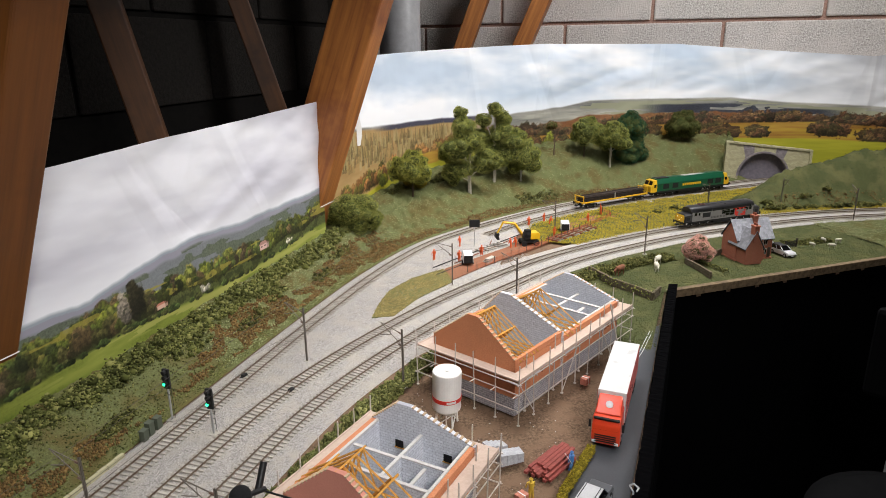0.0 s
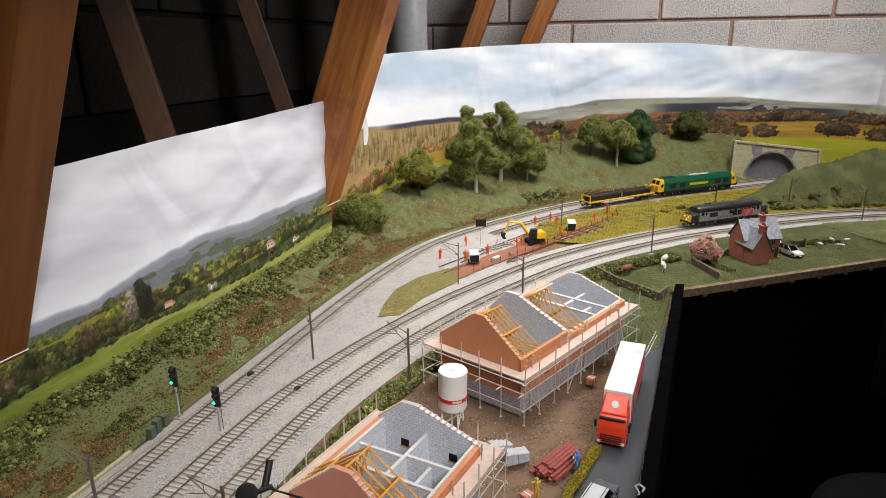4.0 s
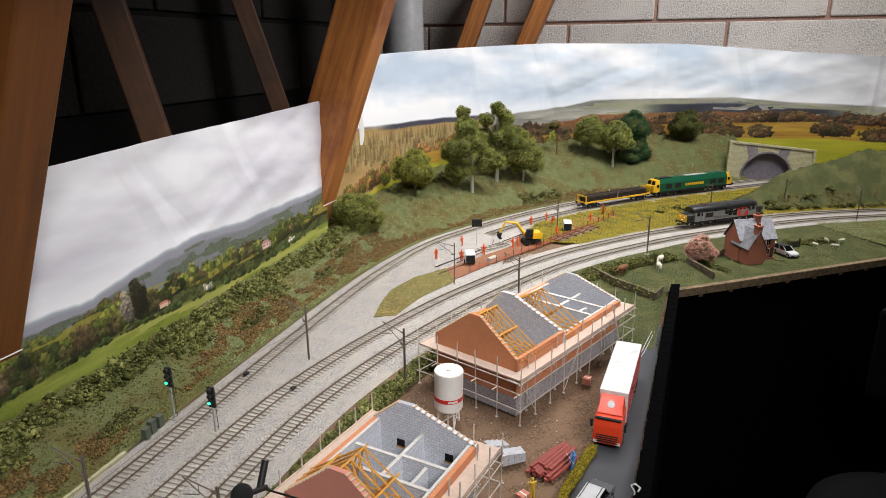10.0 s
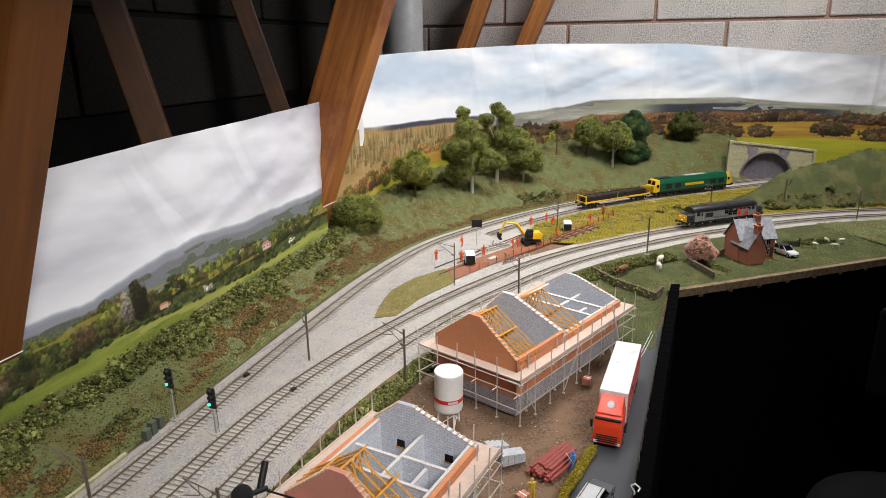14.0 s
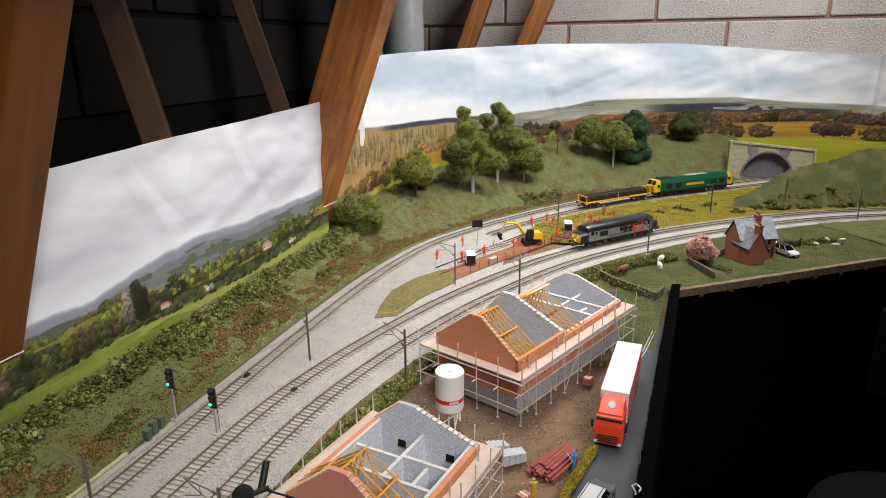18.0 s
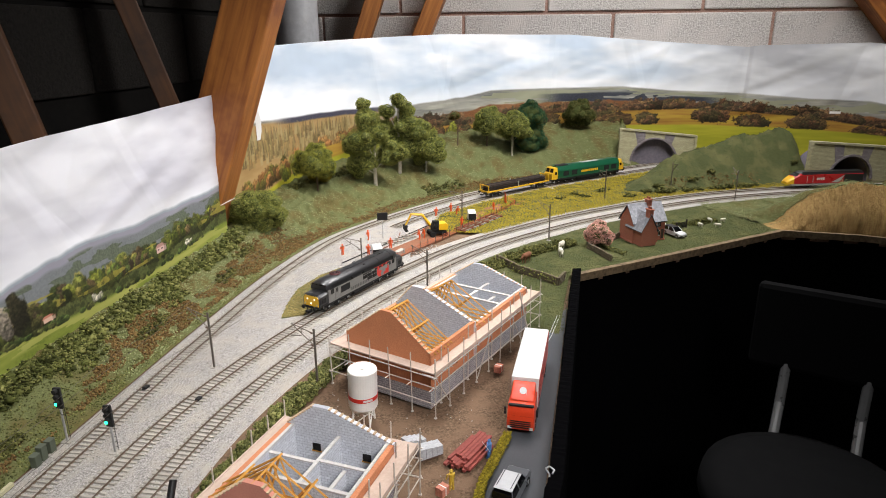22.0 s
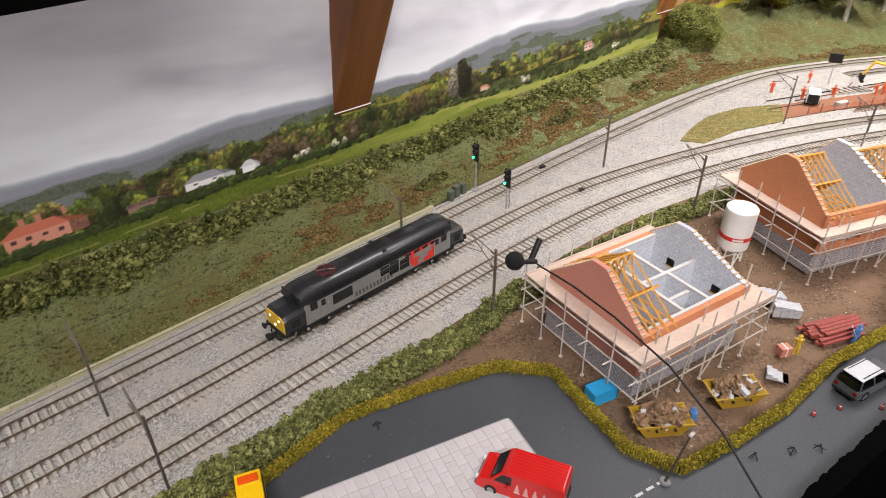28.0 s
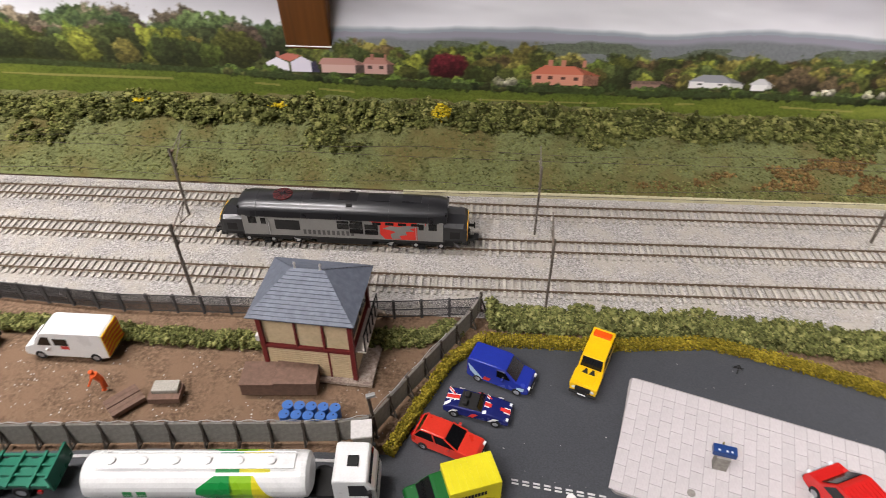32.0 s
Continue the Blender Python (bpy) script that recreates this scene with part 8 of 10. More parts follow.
def wheels(parent, xs, half, r, w=0.22, hub=None):
    for x in xs:
        for s in (-1, 1):
            bm = bmesh.new()
            y0 = s * (half - w)
            prof = [(r * 0.55, 0), (r * 0.92, 0), (r, w * 0.2), (r, w * 0.8), (r * 0.92, w), (r * 0.55, w)]
            loft(bm, [[(x + q * cos(2 * pi * k / 18), y0 + s * d, r + q * sin(2 * pi * k / 18)) for k in range(18)] for q, d in prof], caps=False)
            bmesh.ops.recalc_face_normals(bm, faces=bm.faces)
            tyre = part("tyre", bm, TYRE, parent)
            part("rim", bar((x, s * (half - w * 0.9), r), (x, s * (half - 0.02), r), r * 0.6, 14), hub or CHROME, tyre)


def hull(profile, half, tuck=0.0, bevel=0.06):
    """A side profile (x, z) pulled across the width with rounded edges; tuck: how much the top leans in."""
    bm = bmesh.new()
    zs = [z for _, z in profile]
    lo, hi = min(zs), max(zs)
    lean = lambda z: half - tuck * (z - lo) / (hi - lo)
    loft(bm, [[(x, -lean(z), z) for x, z in profile], [(x, lean(z), z) for x, z in profile]])
    bmesh.ops.recalc_face_normals(bm, faces=bm.faces)
    if bevel:
        bmesh.ops.bevel(bm, geom=bm.edges[:], offset=bevel, segments=2, affect="EDGES", profile=0.5, clamp_overlap=True)
    return bm


def car(name, label, m, colour, body, cabin, half, axles, r, roof=None, group="", cabin_glass=True, k_roof=None):
    """body and cabin are side profiles; the cabin is dark glazing under a painted roof with pillars."""
    top = thing(name, label, "car" if "van" not in name else "van", m, group)
    part("body", hull(body, half, 0.08), colour, top)
    if cabin:
        part("glazing", hull(cabin, half - 0.06, 0.16, 0.03), GLASS_DARK, top, "dark windows")
        zt = max(z for _, z in cabin)
        xs = [x for x, z in cabin if z > zt - 0.08]
        rf = [(min(xs) - 0.04, zt - 0.03), (max(xs) + 0.04, zt - 0.03), (max(xs) - 0.06, zt + 0.06), (min(xs) + 0.06, zt + 0.06)]
        part("roof", hull(rf, half - 0.20, 0.04, 0.03), k_roof or colour, top)
        zb = min(z for _, z in cabin)
        lows = sorted(x for x, z in cabin if z < zb + 0.08)
        tops = sorted(xs)
        for s in (-1, 1):
            for a, b in ((lows[0], tops[0]), (lows[-1], tops[-1]), ((lows[0] + lows[-1]) / 2, (tops[0] + tops[-1]) / 2)):
                part("pillar", bar((a, s * (half - 0.07), zb), (b, s * (half - 0.21), zt), 0.05, 5), colour, top)
    wheels(top, axles, half + 0.02, r)
    x0, x1 = min(x for x, _ in body), max(x for x, _ in body)
    for s in (-1, 1):
        part("headlamp", bar((x1 - 0.10, s * half * 0.68, 0.72), (x1 + 0.03, s * half * 0.68, 0.70), 0.13, 10), LENS_CLEAR, top)
        part("tail_lamp", box(x0 - 0.03, x0 + 0.1, s * half * 0.72 - 0.12, s * half * 0.72 + 0.12, 0.72, 0.92), LENS_RED, top)
        part("wing_mirror", box(x1 - 1.75, x1 - 1.6, s * (half + 0.10) - 0.08, s * (half + 0.10) + 0.08, 0.95, 1.12, 0.02), colour, top)
    part("bumper", box(x1 - 0.12, x1 + 0.06, -half * 0.9, half * 0.9, 0.32, 0.52, 0.04), UNDER, top)
    part("bumper", box(x0 - 0.06, x0 + 0.12, -half * 0.9, half * 0.9, 0.32, 0.52, 0.04), UNDER, top)
    part("plate", box(x1 + 0.05, x1 + 0.075, -0.26, 0.26, 0.36, 0.47), LENS_CLEAR, top)
    return top


HATCH_BODY = [(-1.95, 0.35), (-1.98, 0.85), (-1.85, 1.0), (0.75, 0.98), (1.8, 0.82), (1.98, 0.6), (1.95, 0.35), (1.6, 0.25), (-1.6, 0.25)]
HATCH_CABIN = [(-1.85, 0.95), (-1.5, 1.38), (0.0, 1.42), (0.85, 0.95)]
VAN_BODY = [(-2.2, 0.35), (-2.2, 1.85), (-2.1, 1.98), (0.75, 1.95), (1.0, 1.8), (1.55, 1.12), (2.2, 0.95), (2.35, 0.6), (2.3, 0.35), (1.9, 0.25), (-1.9, 0.25)]


def pane_on(parent, pts, label=""):
    """A dark pane from four corners, 2 cm thick along its normal."""
    a, b, c, d = (Vector(p) for p in pts)
    n = (b - a).cross(d - a).normalized() * 0.02
    bm = bmesh.new()
    loft(bm, [[p - n for p in (a, b, c, d)], [p + n for p in (a, b, c, d)]])
    bmesh.ops.recalc_face_normals(bm, faces=bm.faces)
    return part("window", bm, GLASS_DARK, parent, label)


def heading(p, q):
    """Pose at the middle of rear p and front q (decimetres), facing q."""
    return pose((p[0] + q[0]) / 20, (p[1] + q[1]) / 20, -0.0006, 0, 0, math.degrees(atan2(q[1] - p[1], q[0] - p[0])))


BLUE_VAN = paint("van_blue", (36, 52, 150), 0.25, coat=0.4)
v1 = car("small_van", "dark blue small van with pale swirl markings", heading((4.75, -1.56), (5.28, -1.76)), BLUE_VAN, [(-2.0, 0.35), (-2.0, 1.70), (-1.9, 1.82), (0.2, 1.80), (0.45, 1.74), (1.15, 1.08), (1.9, 0.9), (2.02, 0.6), (1.98, 0.35), (1.6, 0.25), (-1.6, 0.25)], None, 0.84, (-1.25, 1.3), 0.31)
pane_on(v1, [(0.50, -0.66, 1.72), (0.50, 0.66, 1.72), (1.18, 0.70, 1.10), (1.18, -0.70, 1.10)], "dark windscreen")
PALE_BLUE = paint("pale_swirl", (176, 202, 226), 0.3)
for s in (-1, 1):
    pane_on(v1, [(-0.05, s * 0.80, 1.62), (0.45, s * 0.80, 1.62), (0.85, s * 0.83, 1.12), (-0.05, s * 0.83, 1.12)])
    y = s * 0.835
    part("swirl", prism([(-1.9, 1.5), (-1.5, 1.1), (-0.9, 0.45), (-1.3, 0.45), (-1.75, 0.9)], min(y, y + s * 0.02), max(y, y + s * 0.02)), PALE_BLUE, v1, "pale blue swirl")
    part("swirl", prism([(1.75, 0.85), (1.3, 0.75), (1.25, 0.5), (1.7, 0.55)], min(y, y + s * 0.02), max(y, y + s * 0.02)), PALE_BLUE, v1)
    part("side_mark", prism([(-0.8, 0.75), (-0.4, 0.7), (-0.5, 0.45), (-0.9, 0.45)], min(y, y + s * 0.02), max(y, y + s * 0.02)), SIGNAL_RED, v1)

YELLOW_PAINT = paint("patrol_yellow", (238, 190, 20), 0.3, coat=0.3)
lr = thing("patrol_car", "boxy yellow patrol car with an orange roof beacon", "car", heading((5.90, -1.20), (5.62, -1.88)) @ Matrix.Scale(0.94, 4))
part("body", hull([(-2.3, 0.45), (-2.3, 1.15), (2.3, 1.12), (2.32, 0.5), (2.0, 0.4), (-2.0, 0.4)], 0.86, 0.02, 0.04), YELLOW_PAINT, lr)
part("cabin", hull([(-2.28, 1.12), (-2.25, 1.98), (0.45, 1.98), (0.72, 1.12)], 0.84, 0.08, 0.05), YELLOW_PAINT, lr)
pane_on(lr, [(0.50, -0.66, 1.90), (0.50, 0.66, 1.90), (0.74, 0.70, 1.22), (0.74, -0.70, 1.22)], "dark windscreen")
for s in (-1, 1):
    pane_on(lr, [(-0.5, s * 0.80, 1.82), (0.3, s * 0.80, 1.82), (0.45, s * 0.83, 1.25), (-0.5, s * 0.83, 1.25)])
    pane_on(lr, [(-2.0, s * 0.80, 1.82), (-0.7, s * 0.80, 1.82), (-0.7, s * 0.83, 1.35), (-2.0, s * 0.83, 1.35)])
    part("wing", box(1.0, 2.35, s * 0.74 - 0.16, s * 0.74 + 0.16, 0.75, 1.16, 0.05), YELLOW_PAINT, lr)
part("bonnet_panel", box(0.85, 2.2, -0.55, 0.55, 1.12, 1.17, 0.02), YELLOW_PAINT, lr)
for x in (-0.23, 0.23):
    bm = bmesh.new()
    part("bonnet_mark", prism([(0, 0), (0.40, 0), (0.26, 0.42), (0.14, 0.42)], 0, 0.02, bm), UNDER, lr, "plain black mark on the bonnet").matrix_basis = pose(1.25 * P, (x + 0.2) * P, 1.175 * P, 90, 0, -90) @ pose(0, 0, 0)
part("beacon", box(-1.9, -1.4, -0.6, 0.6, 1.98, 2.16, 0.04), paint("beacon_orange", (226, 84, 22), 0.2), lr, "orange roof beacon bar")
part("grille", box(2.30, 2.36, -0.5, 0.5, 0.6, 1.02), UNDER, lr)
part("bumper", box(2.32, 2.48, -0.85, 0.85, 0.42, 0.56, 0.02), UNDER, lr)
part("plate", box(2.48, 2.50, -0.26, 0.26, 0.43, 0.54), LENS_CLEAR, lr)
for s in (-1, 1):
    part("headlamp", bar((2.3, s * 0.62, 0.85), (2.37, s * 0.62, 0.85), 0.11, 10), LENS_CLEAR, lr)
wheels(lr, (-1.4, 1.4), 0.88, 0.39)

NAVY = paint("flag_navy", (30, 36, 96), 0.25, coat=0.3)
FLAG_RED = paint("flag_red", (214, 52, 44), 0.3)
FLAG_WHITE = paint("flag_white", (236, 234, 232), 0.3)
sp = thing("sports_car", "open sports car painted in red, white and navy flag stripes", "car", heading((4.55, -1.93), (5.12, -2.06)))
part("body", hull([(-1.95, 0.35), (-1.98, 0.68), (-1.5, 0.86), (1.0, 0.84), (1.85, 0.66), (2.02, 0.45), (1.95, 0.3), (-1.7, 0.25)], 0.80, 0.10, 0.10), NAVY, sp)
part("cockpit", box(-1.05, 0.35, -0.60, 0.60, 0.80, 0.875, 0.02), UNDER, sp, "black cockpit")
for y in (-0.28, 0.28):
    part("seat", box(-0.85, -0.55, y - 0.20, y + 0.20, 0.80, 1.10, 0.06), UNDER, sp)
part("windscreen", hull([(0.30, 0.84), (0.05, 1.14), (0.10, 1.15), (0.36, 0.84)], 0.62, 0.05, 0.0), GLASS_DARK, sp)
for (x0, x1, z0, z1) in ((0.42, 1.95, 0.845, 0.62), (-1.9, -1.1, 0.76, 0.875)):
    def strip(w, dy0, dy1, mat_, lift):
        bm = bmesh.new()
        loft(bm, [[(x0, dy0 - w, z0 + lift), (x0, dy0 + w, z0 + lift), (x0, dy0 + w, z0 + lift + 0.012), (x0, dy0 - w, z0 + lift + 0.012)], [(x1, dy1 - w, z1 + lift), (x1, dy1 + w, z1 + lift), (x1, dy1 + w, z1 + lift + 0.012), (x1, dy1 - w, z1 + lift + 0.012)]])
        bmesh.ops.recalc_face_normals(bm, faces=bm.faces)
        part("stripe", bm, mat_, sp)
    strip(0.20, 0, 0, FLAG_WHITE, 0.03)
    strip(0.12, 0, 0, FLAG_RED, 0.045)
    strip(0.12, 0.62, -0.1, FLAG_WHITE, 0.015)
    strip(0.12, -0.62, 0.1, FLAG_WHITE, 0.015)
    strip(0.05, 0.62, -0.1, FLAG_RED, 0.03)
for s in (-1, 1):
    y = s * 0.80
    for k in range(3):
        part("side_stripe", prism([(-1.6 + k * 1.2, 0.4), (-1.3 + k * 1.2, 0.4), (-1.0 + k * 1.2, 0.75), (-1.3 + k * 1.2, 0.75)], min(y, y + s * 0.02), max(y, y + s * 0.02)), (FLAG_WHITE, FLAG_RED, FLAG_WHITE)[k], sp)
    part("headlamp", bar((1.8, s * 0.55, 0.62), (1.95, s * 0.55, 0.6), 0.11, 10), LENS_CLEAR, sp)
wheels(sp, (-1.25, 1.25), 0.84, 0.30)

RED_CAR = paint("saloon_red", (206, 52, 36), 0.3, coat=0.3)
car("saloon_car", "small orange-red saloon car parked beside the hedge", heading((4.36, -2.22), (4.90, -2.42)), RED_CAR, HATCH_BODY, HATCH_CABIN, 0.82, (-1.25, 1.25), 0.29)

COURIER_GREEN = paint("courier_green", (20, 92, 40), 0.25, coat=0.4)
COURIER_YELLOW = paint("courier_yellow", (222, 210, 40), 0.35)
cv = thing("delivery_van", "courier van with a green cab and a yellow ribbed box body", "van", heading((5.06, -2.60), (4.30, -2.88)))
part("cab", hull([(0.3, 0.35), (0.3, 1.7), (1.0, 1.62), (1.75, 1.0), (2.4, 0.85), (2.5, 0.5), (2.4, 0.3)], 0.92, 0.12, 0.10), COURIER_GREEN, cv)
part("box_body", hull([(-2.4, 0.45), (-2.4, 2.12), (0.38, 2.12), (0.38, 0.45)], 0.96, 0.02, 0.05), COURIER_YELLOW, cv, "yellow box body")
bm = bmesh.new()
for k in range(7):
    bx(bm, -2.2 + k * 0.37, -2.1 + k * 0.37, -0.9, 0.9, 2.11, 2.15)
part("roof_rib", bm, COURIER_YELLOW, cv)
pane_on(cv, [(1.05, -0.70, 1.58), (1.05, 0.70, 1.58), (1.76, 0.74, 1.02), (1.76, -0.74, 1.02)], "dark windscreen")
for s in (-1, 1):
    lettering(cv, -1.6, -0.2, s * 0.97, 1.35, 1.65, 8, UNDER)
    part("side_flash", prism([(-2.3, 0.6), (-1.6, 1.0), (-0.6, 0.6)], min(s * .97, s * .985), max(s * .97, s * .985)), COURIER_GREEN, cv)
wheels(cv, (-1.5, 1.6), 0.96, 0.33)
lettering(cv, 1.85, 2.2, 0.4, 0.9, 1.0, 1, COURIER_YELLOW)

RED_VAN = paint("post_red", (204, 34, 30), 0.25, coat=0.4)
rv = car("panel_van", "bright red panel van with pale lettering parked on the paving", heading((7.54, -3.03), (7.25, -2.36)) @ Matrix.Scale(1.14, 4), RED_VAN, VAN_BODY, None, 0.92, (-1.5, 1.5), 0.34)
pane_on(rv, [(1.05, -0.70, 1.78), (1.05, 0.70, 1.78), (1.58, 0.76, 1.14), (1.58, -0.76, 1.14)], "dark windscreen")
for s in (-1, 1):
    pane_on(rv, [(0.45, s * 0.86, 1.70), (0.95, s * 0.86, 1.70), (1.35, s * 0.89, 1.15), (0.45, s * 0.89, 1.15)])
    for k in range(5):
        x = -1.7 + k * 0.46
        for half, z0, z1 in ((0.17, 0.75, 1.0), (0.12, 1.0, 1.2), (0.07, 1.2, 1.38)):
            part("tree_motif", prism([(x - half, z0), (x + half, z0), (x + half * 0.35, z1), (x - half * 0.35, z1)], min(s * 0.90, s * 0.922), max(s * 0.90, s * 0.922)), paint("faded_motif", (226, 176, 166), 0.5), rv, "pale stepped motif")
bm = bmesh.new()
for k in range(8):
    bx(bm, -2.0, 0.6, -0.75 + k * 0.2, -0.70 + k * 0.2, 1.97, 2.0)
part("roof_rib", bm, RED_VAN, rv)

JEEP = paint("jeep_silver", (206, 206, 208), 0.25, coat=0.3)
JEEP_SIDE = paint("jeep_side", (92, 94, 98), 0.3)
jp = car("off_road_car", "silver off-road estate car with a white roof on the lane", heading((10.16, -4.00), (10.80, -4.18)), JEEP_SIDE, [(-2.25, 0.45), (-2.28, 1.0), (-2.2, 1.12), (0.9, 1.1), (2.05, 1.02), (2.25, 0.7), (2.2, 0.45), (1.8, 0.35), (-1.8, 0.35)], [(-2.18, 1.08), (-2.0, 1.82), (0.25, 1.85), (0.95, 1.08)], 0.93, (-1.35, 1.4), 0.40, k_roof=JEEP)
for y in (-0.55, 0.55):
    part("roof_rail", bar((-1.8, y, 1.95), (0.1, y, 1.95), 0.03, 5), UNDER, jp)
pane_on(jp, [(-2.22, -0.7, 1.7), (-2.22, 0.7, 1.7), (-2.32, 0.74, 1.15), (-2.32, -0.74, 1.15)])

WHITE_VAN = paint("van_white", (228, 228, 226), 0.3, coat=0.3)
wv = car("works_van", "white works van with an orange striped rear end", heading((1.80, -1.60), (1.00, -1.60)), WHITE_VAN, [(-2.7, 0.4), (-2.7, 2.3), (-2.55, 2.42), (1.1, 2.38), (1.4, 2.2), (2.0, 1.3), (2.65, 1.05), (2.8, 0.65), (2.75, 0.4), (2.2, 0.3), (-2.2, 0.3)], None, 1.0, (-1.8, 1.85), 0.36)
pane_on(wv, [(1.46, -0.78, 2.15), (1.46, 0.78, 2.15), (2.03, 0.84, 1.32), (2.03, -0.84, 1.32)], "dark windscreen")
for s in (-1, 1):
    pane_on(wv, [(0.85, s * 0.94, 2.0), (1.3, s * 0.94, 2.0), (1.75, s * 0.97, 1.3), (0.85, s * 0.97, 1.3)])
    pane_on(wv, [(-0.3, s * 0.95, 1.9), (0.6, s * 0.95, 1.9), (0.6, s * 0.97, 1.35), (-0.3, s * 0.97, 1.35)])
    part("side_mark", side_panel(-0.3, 0.25, 1.0, 1.3, s * 0.96), SIGNAL_RED, wv)
rear = part("rear_panel", box(-2.76, -2.70, -0.95, 0.95, 0.5, 2.3), YELLOW_PAINT, wv, "yellow rear with orange stripes")
for k in range(5):
    part("chevron", prism([(-0.95, 0.55 + k * 0.36), (-0.95, 0.75 + k * 0.36), (0.0, 0.95 + k * 0.32), (0.95, 0.75 + k * 0.36), (0.95, 0.55 + k * 0.36), (0.0, 0.78 + k * 0.32)], -0.01, 0.01), paint("chevron_orange", (222, 104, 30), 0.4), rear).matrix_basis = pose(-2.77 * P, 0, 0, 0, 0, 90)
car("estate_car", "pale car at the end of the yard", heading((0.72, -1.62), (0.10, -1.58)), WHITE_VAN, HATCH_BODY, HATCH_CABIN, 0.82, (-1.25, 1.25), 0.30)

# articulated tanker
tk = thing("fuel_tanker", "white fuel tanker lorry with green and yellow flashes", "lorry", heading((2.22, -2.90), (4.30, -2.74)))
for x in (-7.0, -5.7, -4.4):
    wheels(tk, (x,), 1.22, 0.48, 0.3)
ring = lambda x, k: (x, [(1.2 * k * cos(a) if abs(cos(a)) < .99 else 1.2 * k * cos(a), 2.15 + 1.12 * k * sin(a)) for a in [2 * pi * j / 28 for j in range(28)]])
tank = part("tank", shell([ring(-7.75, 0.72), ring(-7.55, 0.95), ring(-7.3, 1.0), ring(3.3, 1.0), ring(3.55, 0.95), ring(3.7, 0.72)]), WHITE_VAN, tk, "glossy white tank")
part("walkway", box(-6.8, 3.0, -0.42, 0.42, 3.22, 3.33, 0.03), WHITE_VAN, tank)
for k in range(6):
    part("hatch", turned([(0, 3.30), (0.24, 3.30), (0.24, 3.42), (0.12, 3.46), (0, 3.46)], 14, at=(-6.2 + k * 1.6, 0, 0)), WHITE_VAN, tank)
for s in (-1, 1):
    part("guard_rail", bar((-6.8, s * 0.46, 3.38), (3.0, s * 0.46, 3.38), 0.03, 5), SILVER, tank)
def on_tank(name, poly, colour, label=""):
    """A thin decal wrapped on the near side of the tank: poly in x and height angle (degrees)."""
    bm = bmesh.new()
    for s in (-1, 1):
        for r0, r1 in ((1.004, 1.012),):
            a = [(x, s * 1.2 * r0 * cos(radians(g)), 2.15 + 1.12 * r0 * sin(radians(g))) for x, g in poly]
            b = [(x, s * 1.2 * r1 * cos(radians(g)), 2.15 + 1.12 * r1 * sin(radians(g))) for x, g in poly]
            loft(bm, [a, b])
    bmesh.ops.recalc_face_normals(bm, faces=bm.faces)
    return part(name, bm, colour, tank, label)
BP_GREEN = paint("flash_green", (20, 140, 66), 0.3)
BP_LIME = paint("flash_lime", (140, 190, 40), 0.3)
for k in range(5):
    g0, g1 = -30 + k * 17, -30 + (k + 1) * 17
    mid = lambda g: 1 - abs(g - 12) / 45
    on_tank("flash", [(-2.1 + 1.2 * (1 - mid(g0)) , g0), (-0.2 + 0.9 * mid(g0) * 0.2, g0), (-0.2 + 0.9 * mid(g1) * 0.2, g1), (-2.1 + 1.2 * (1 - mid(g1)), g1)], BP_GREEN)
    on_tank("flash", [(-0.2, g0), (0.9, g0), (0.9, g1), (-0.2, g1)], BP_LIME)
    on_tank("flash", [(0.9, g0), (2.0 - 0.2 * k, g0), (2.0 - 0.2 * (k + 1), g1), (0.9, g1)], COURIER_YELLOW)
on_tank("flash", [(-0.9, 62), (0.3, 62), (0.3, 72), (-0.9, 72)], BP_GREEN)
on_tank("flash", [(0.3, 62), (1.8, 62), (1.8, 70), (0.3, 72)], COURIER_YELLOW)
for x in (-5.3, -4.6):
    on_tank("emblem_bar", [(x - 0.24, -6), (x + 0.24, -6), (x + 0.24, 14), (x - 0.24, 14)], BP_GREEN)
part("chassis", box(-7.4, 4.2, -0.55, 0.55, 0.75, 1.1), UNDER, tk)
part("side_guard", box(-3.4, 2.4, -1.15, 1.15, 0.5, 0.9), UNDER, tk)
cab = part("cab", hull([(4.9, 0.6), (4.9, 3.15), (5.1, 3.3), (6.6, 3.2), (7.0, 2.4), (7.1, 1.2), (7.05, 0.5)], 1.2, 0.06, 0.10), WHITE_VAN, tk, "white cab")
pane_on(cab, [(6.72, -1.0, 3.0), (6.72, 1.0, 3.0), (7.04, 1.05, 2.0), (7.04, -1.0, 2.0)])
for s in (-1, 1):
    pane_on(cab, [(5.7, s * 1.15, 2.9), (6.5, s * 1.15, 2.9), (6.8, s * 1.17, 2.0), (5.7, s * 1.17, 2.0)])
    part("mirror", box(6.7, 6.85, s * 1.35 - 0.1, s * 1.35 + 0.1, 2.0, 2.7, 0.03), UNDER, cab)
part("roof_hatch", box(5.6, 6.15, -0.3, 0.3, 3.25, 3.32), UNDER, cab)
wheels(tk, (4.0, 6.2), 1.22, 0.5, 0.3)
part("coupling_gear", box(3.9, 4.9, -0.8, 0.8, 1.0, 1.35), UNDER, tk)

# red-cab box lorry
TR_RED = paint("lorry_red", (218, 66, 32), 0.3, coat=0.3)
tr = thing("box_lorry", "orange-red cabbed lorry with a white box body on the lane", "lorry", heading((13.33, -4.28), (11.45, -4.13)))
part("box_body", box(-7.1, 3.6, -1.25, 1.25, 1.05, 4.0, 0.05), WHITE_VAN, tr, "white-topped box body")
part("box_side", box(-7.05, 3.62, -1.265, -1.25, 1.1, 3.85), TR_RED, tr)
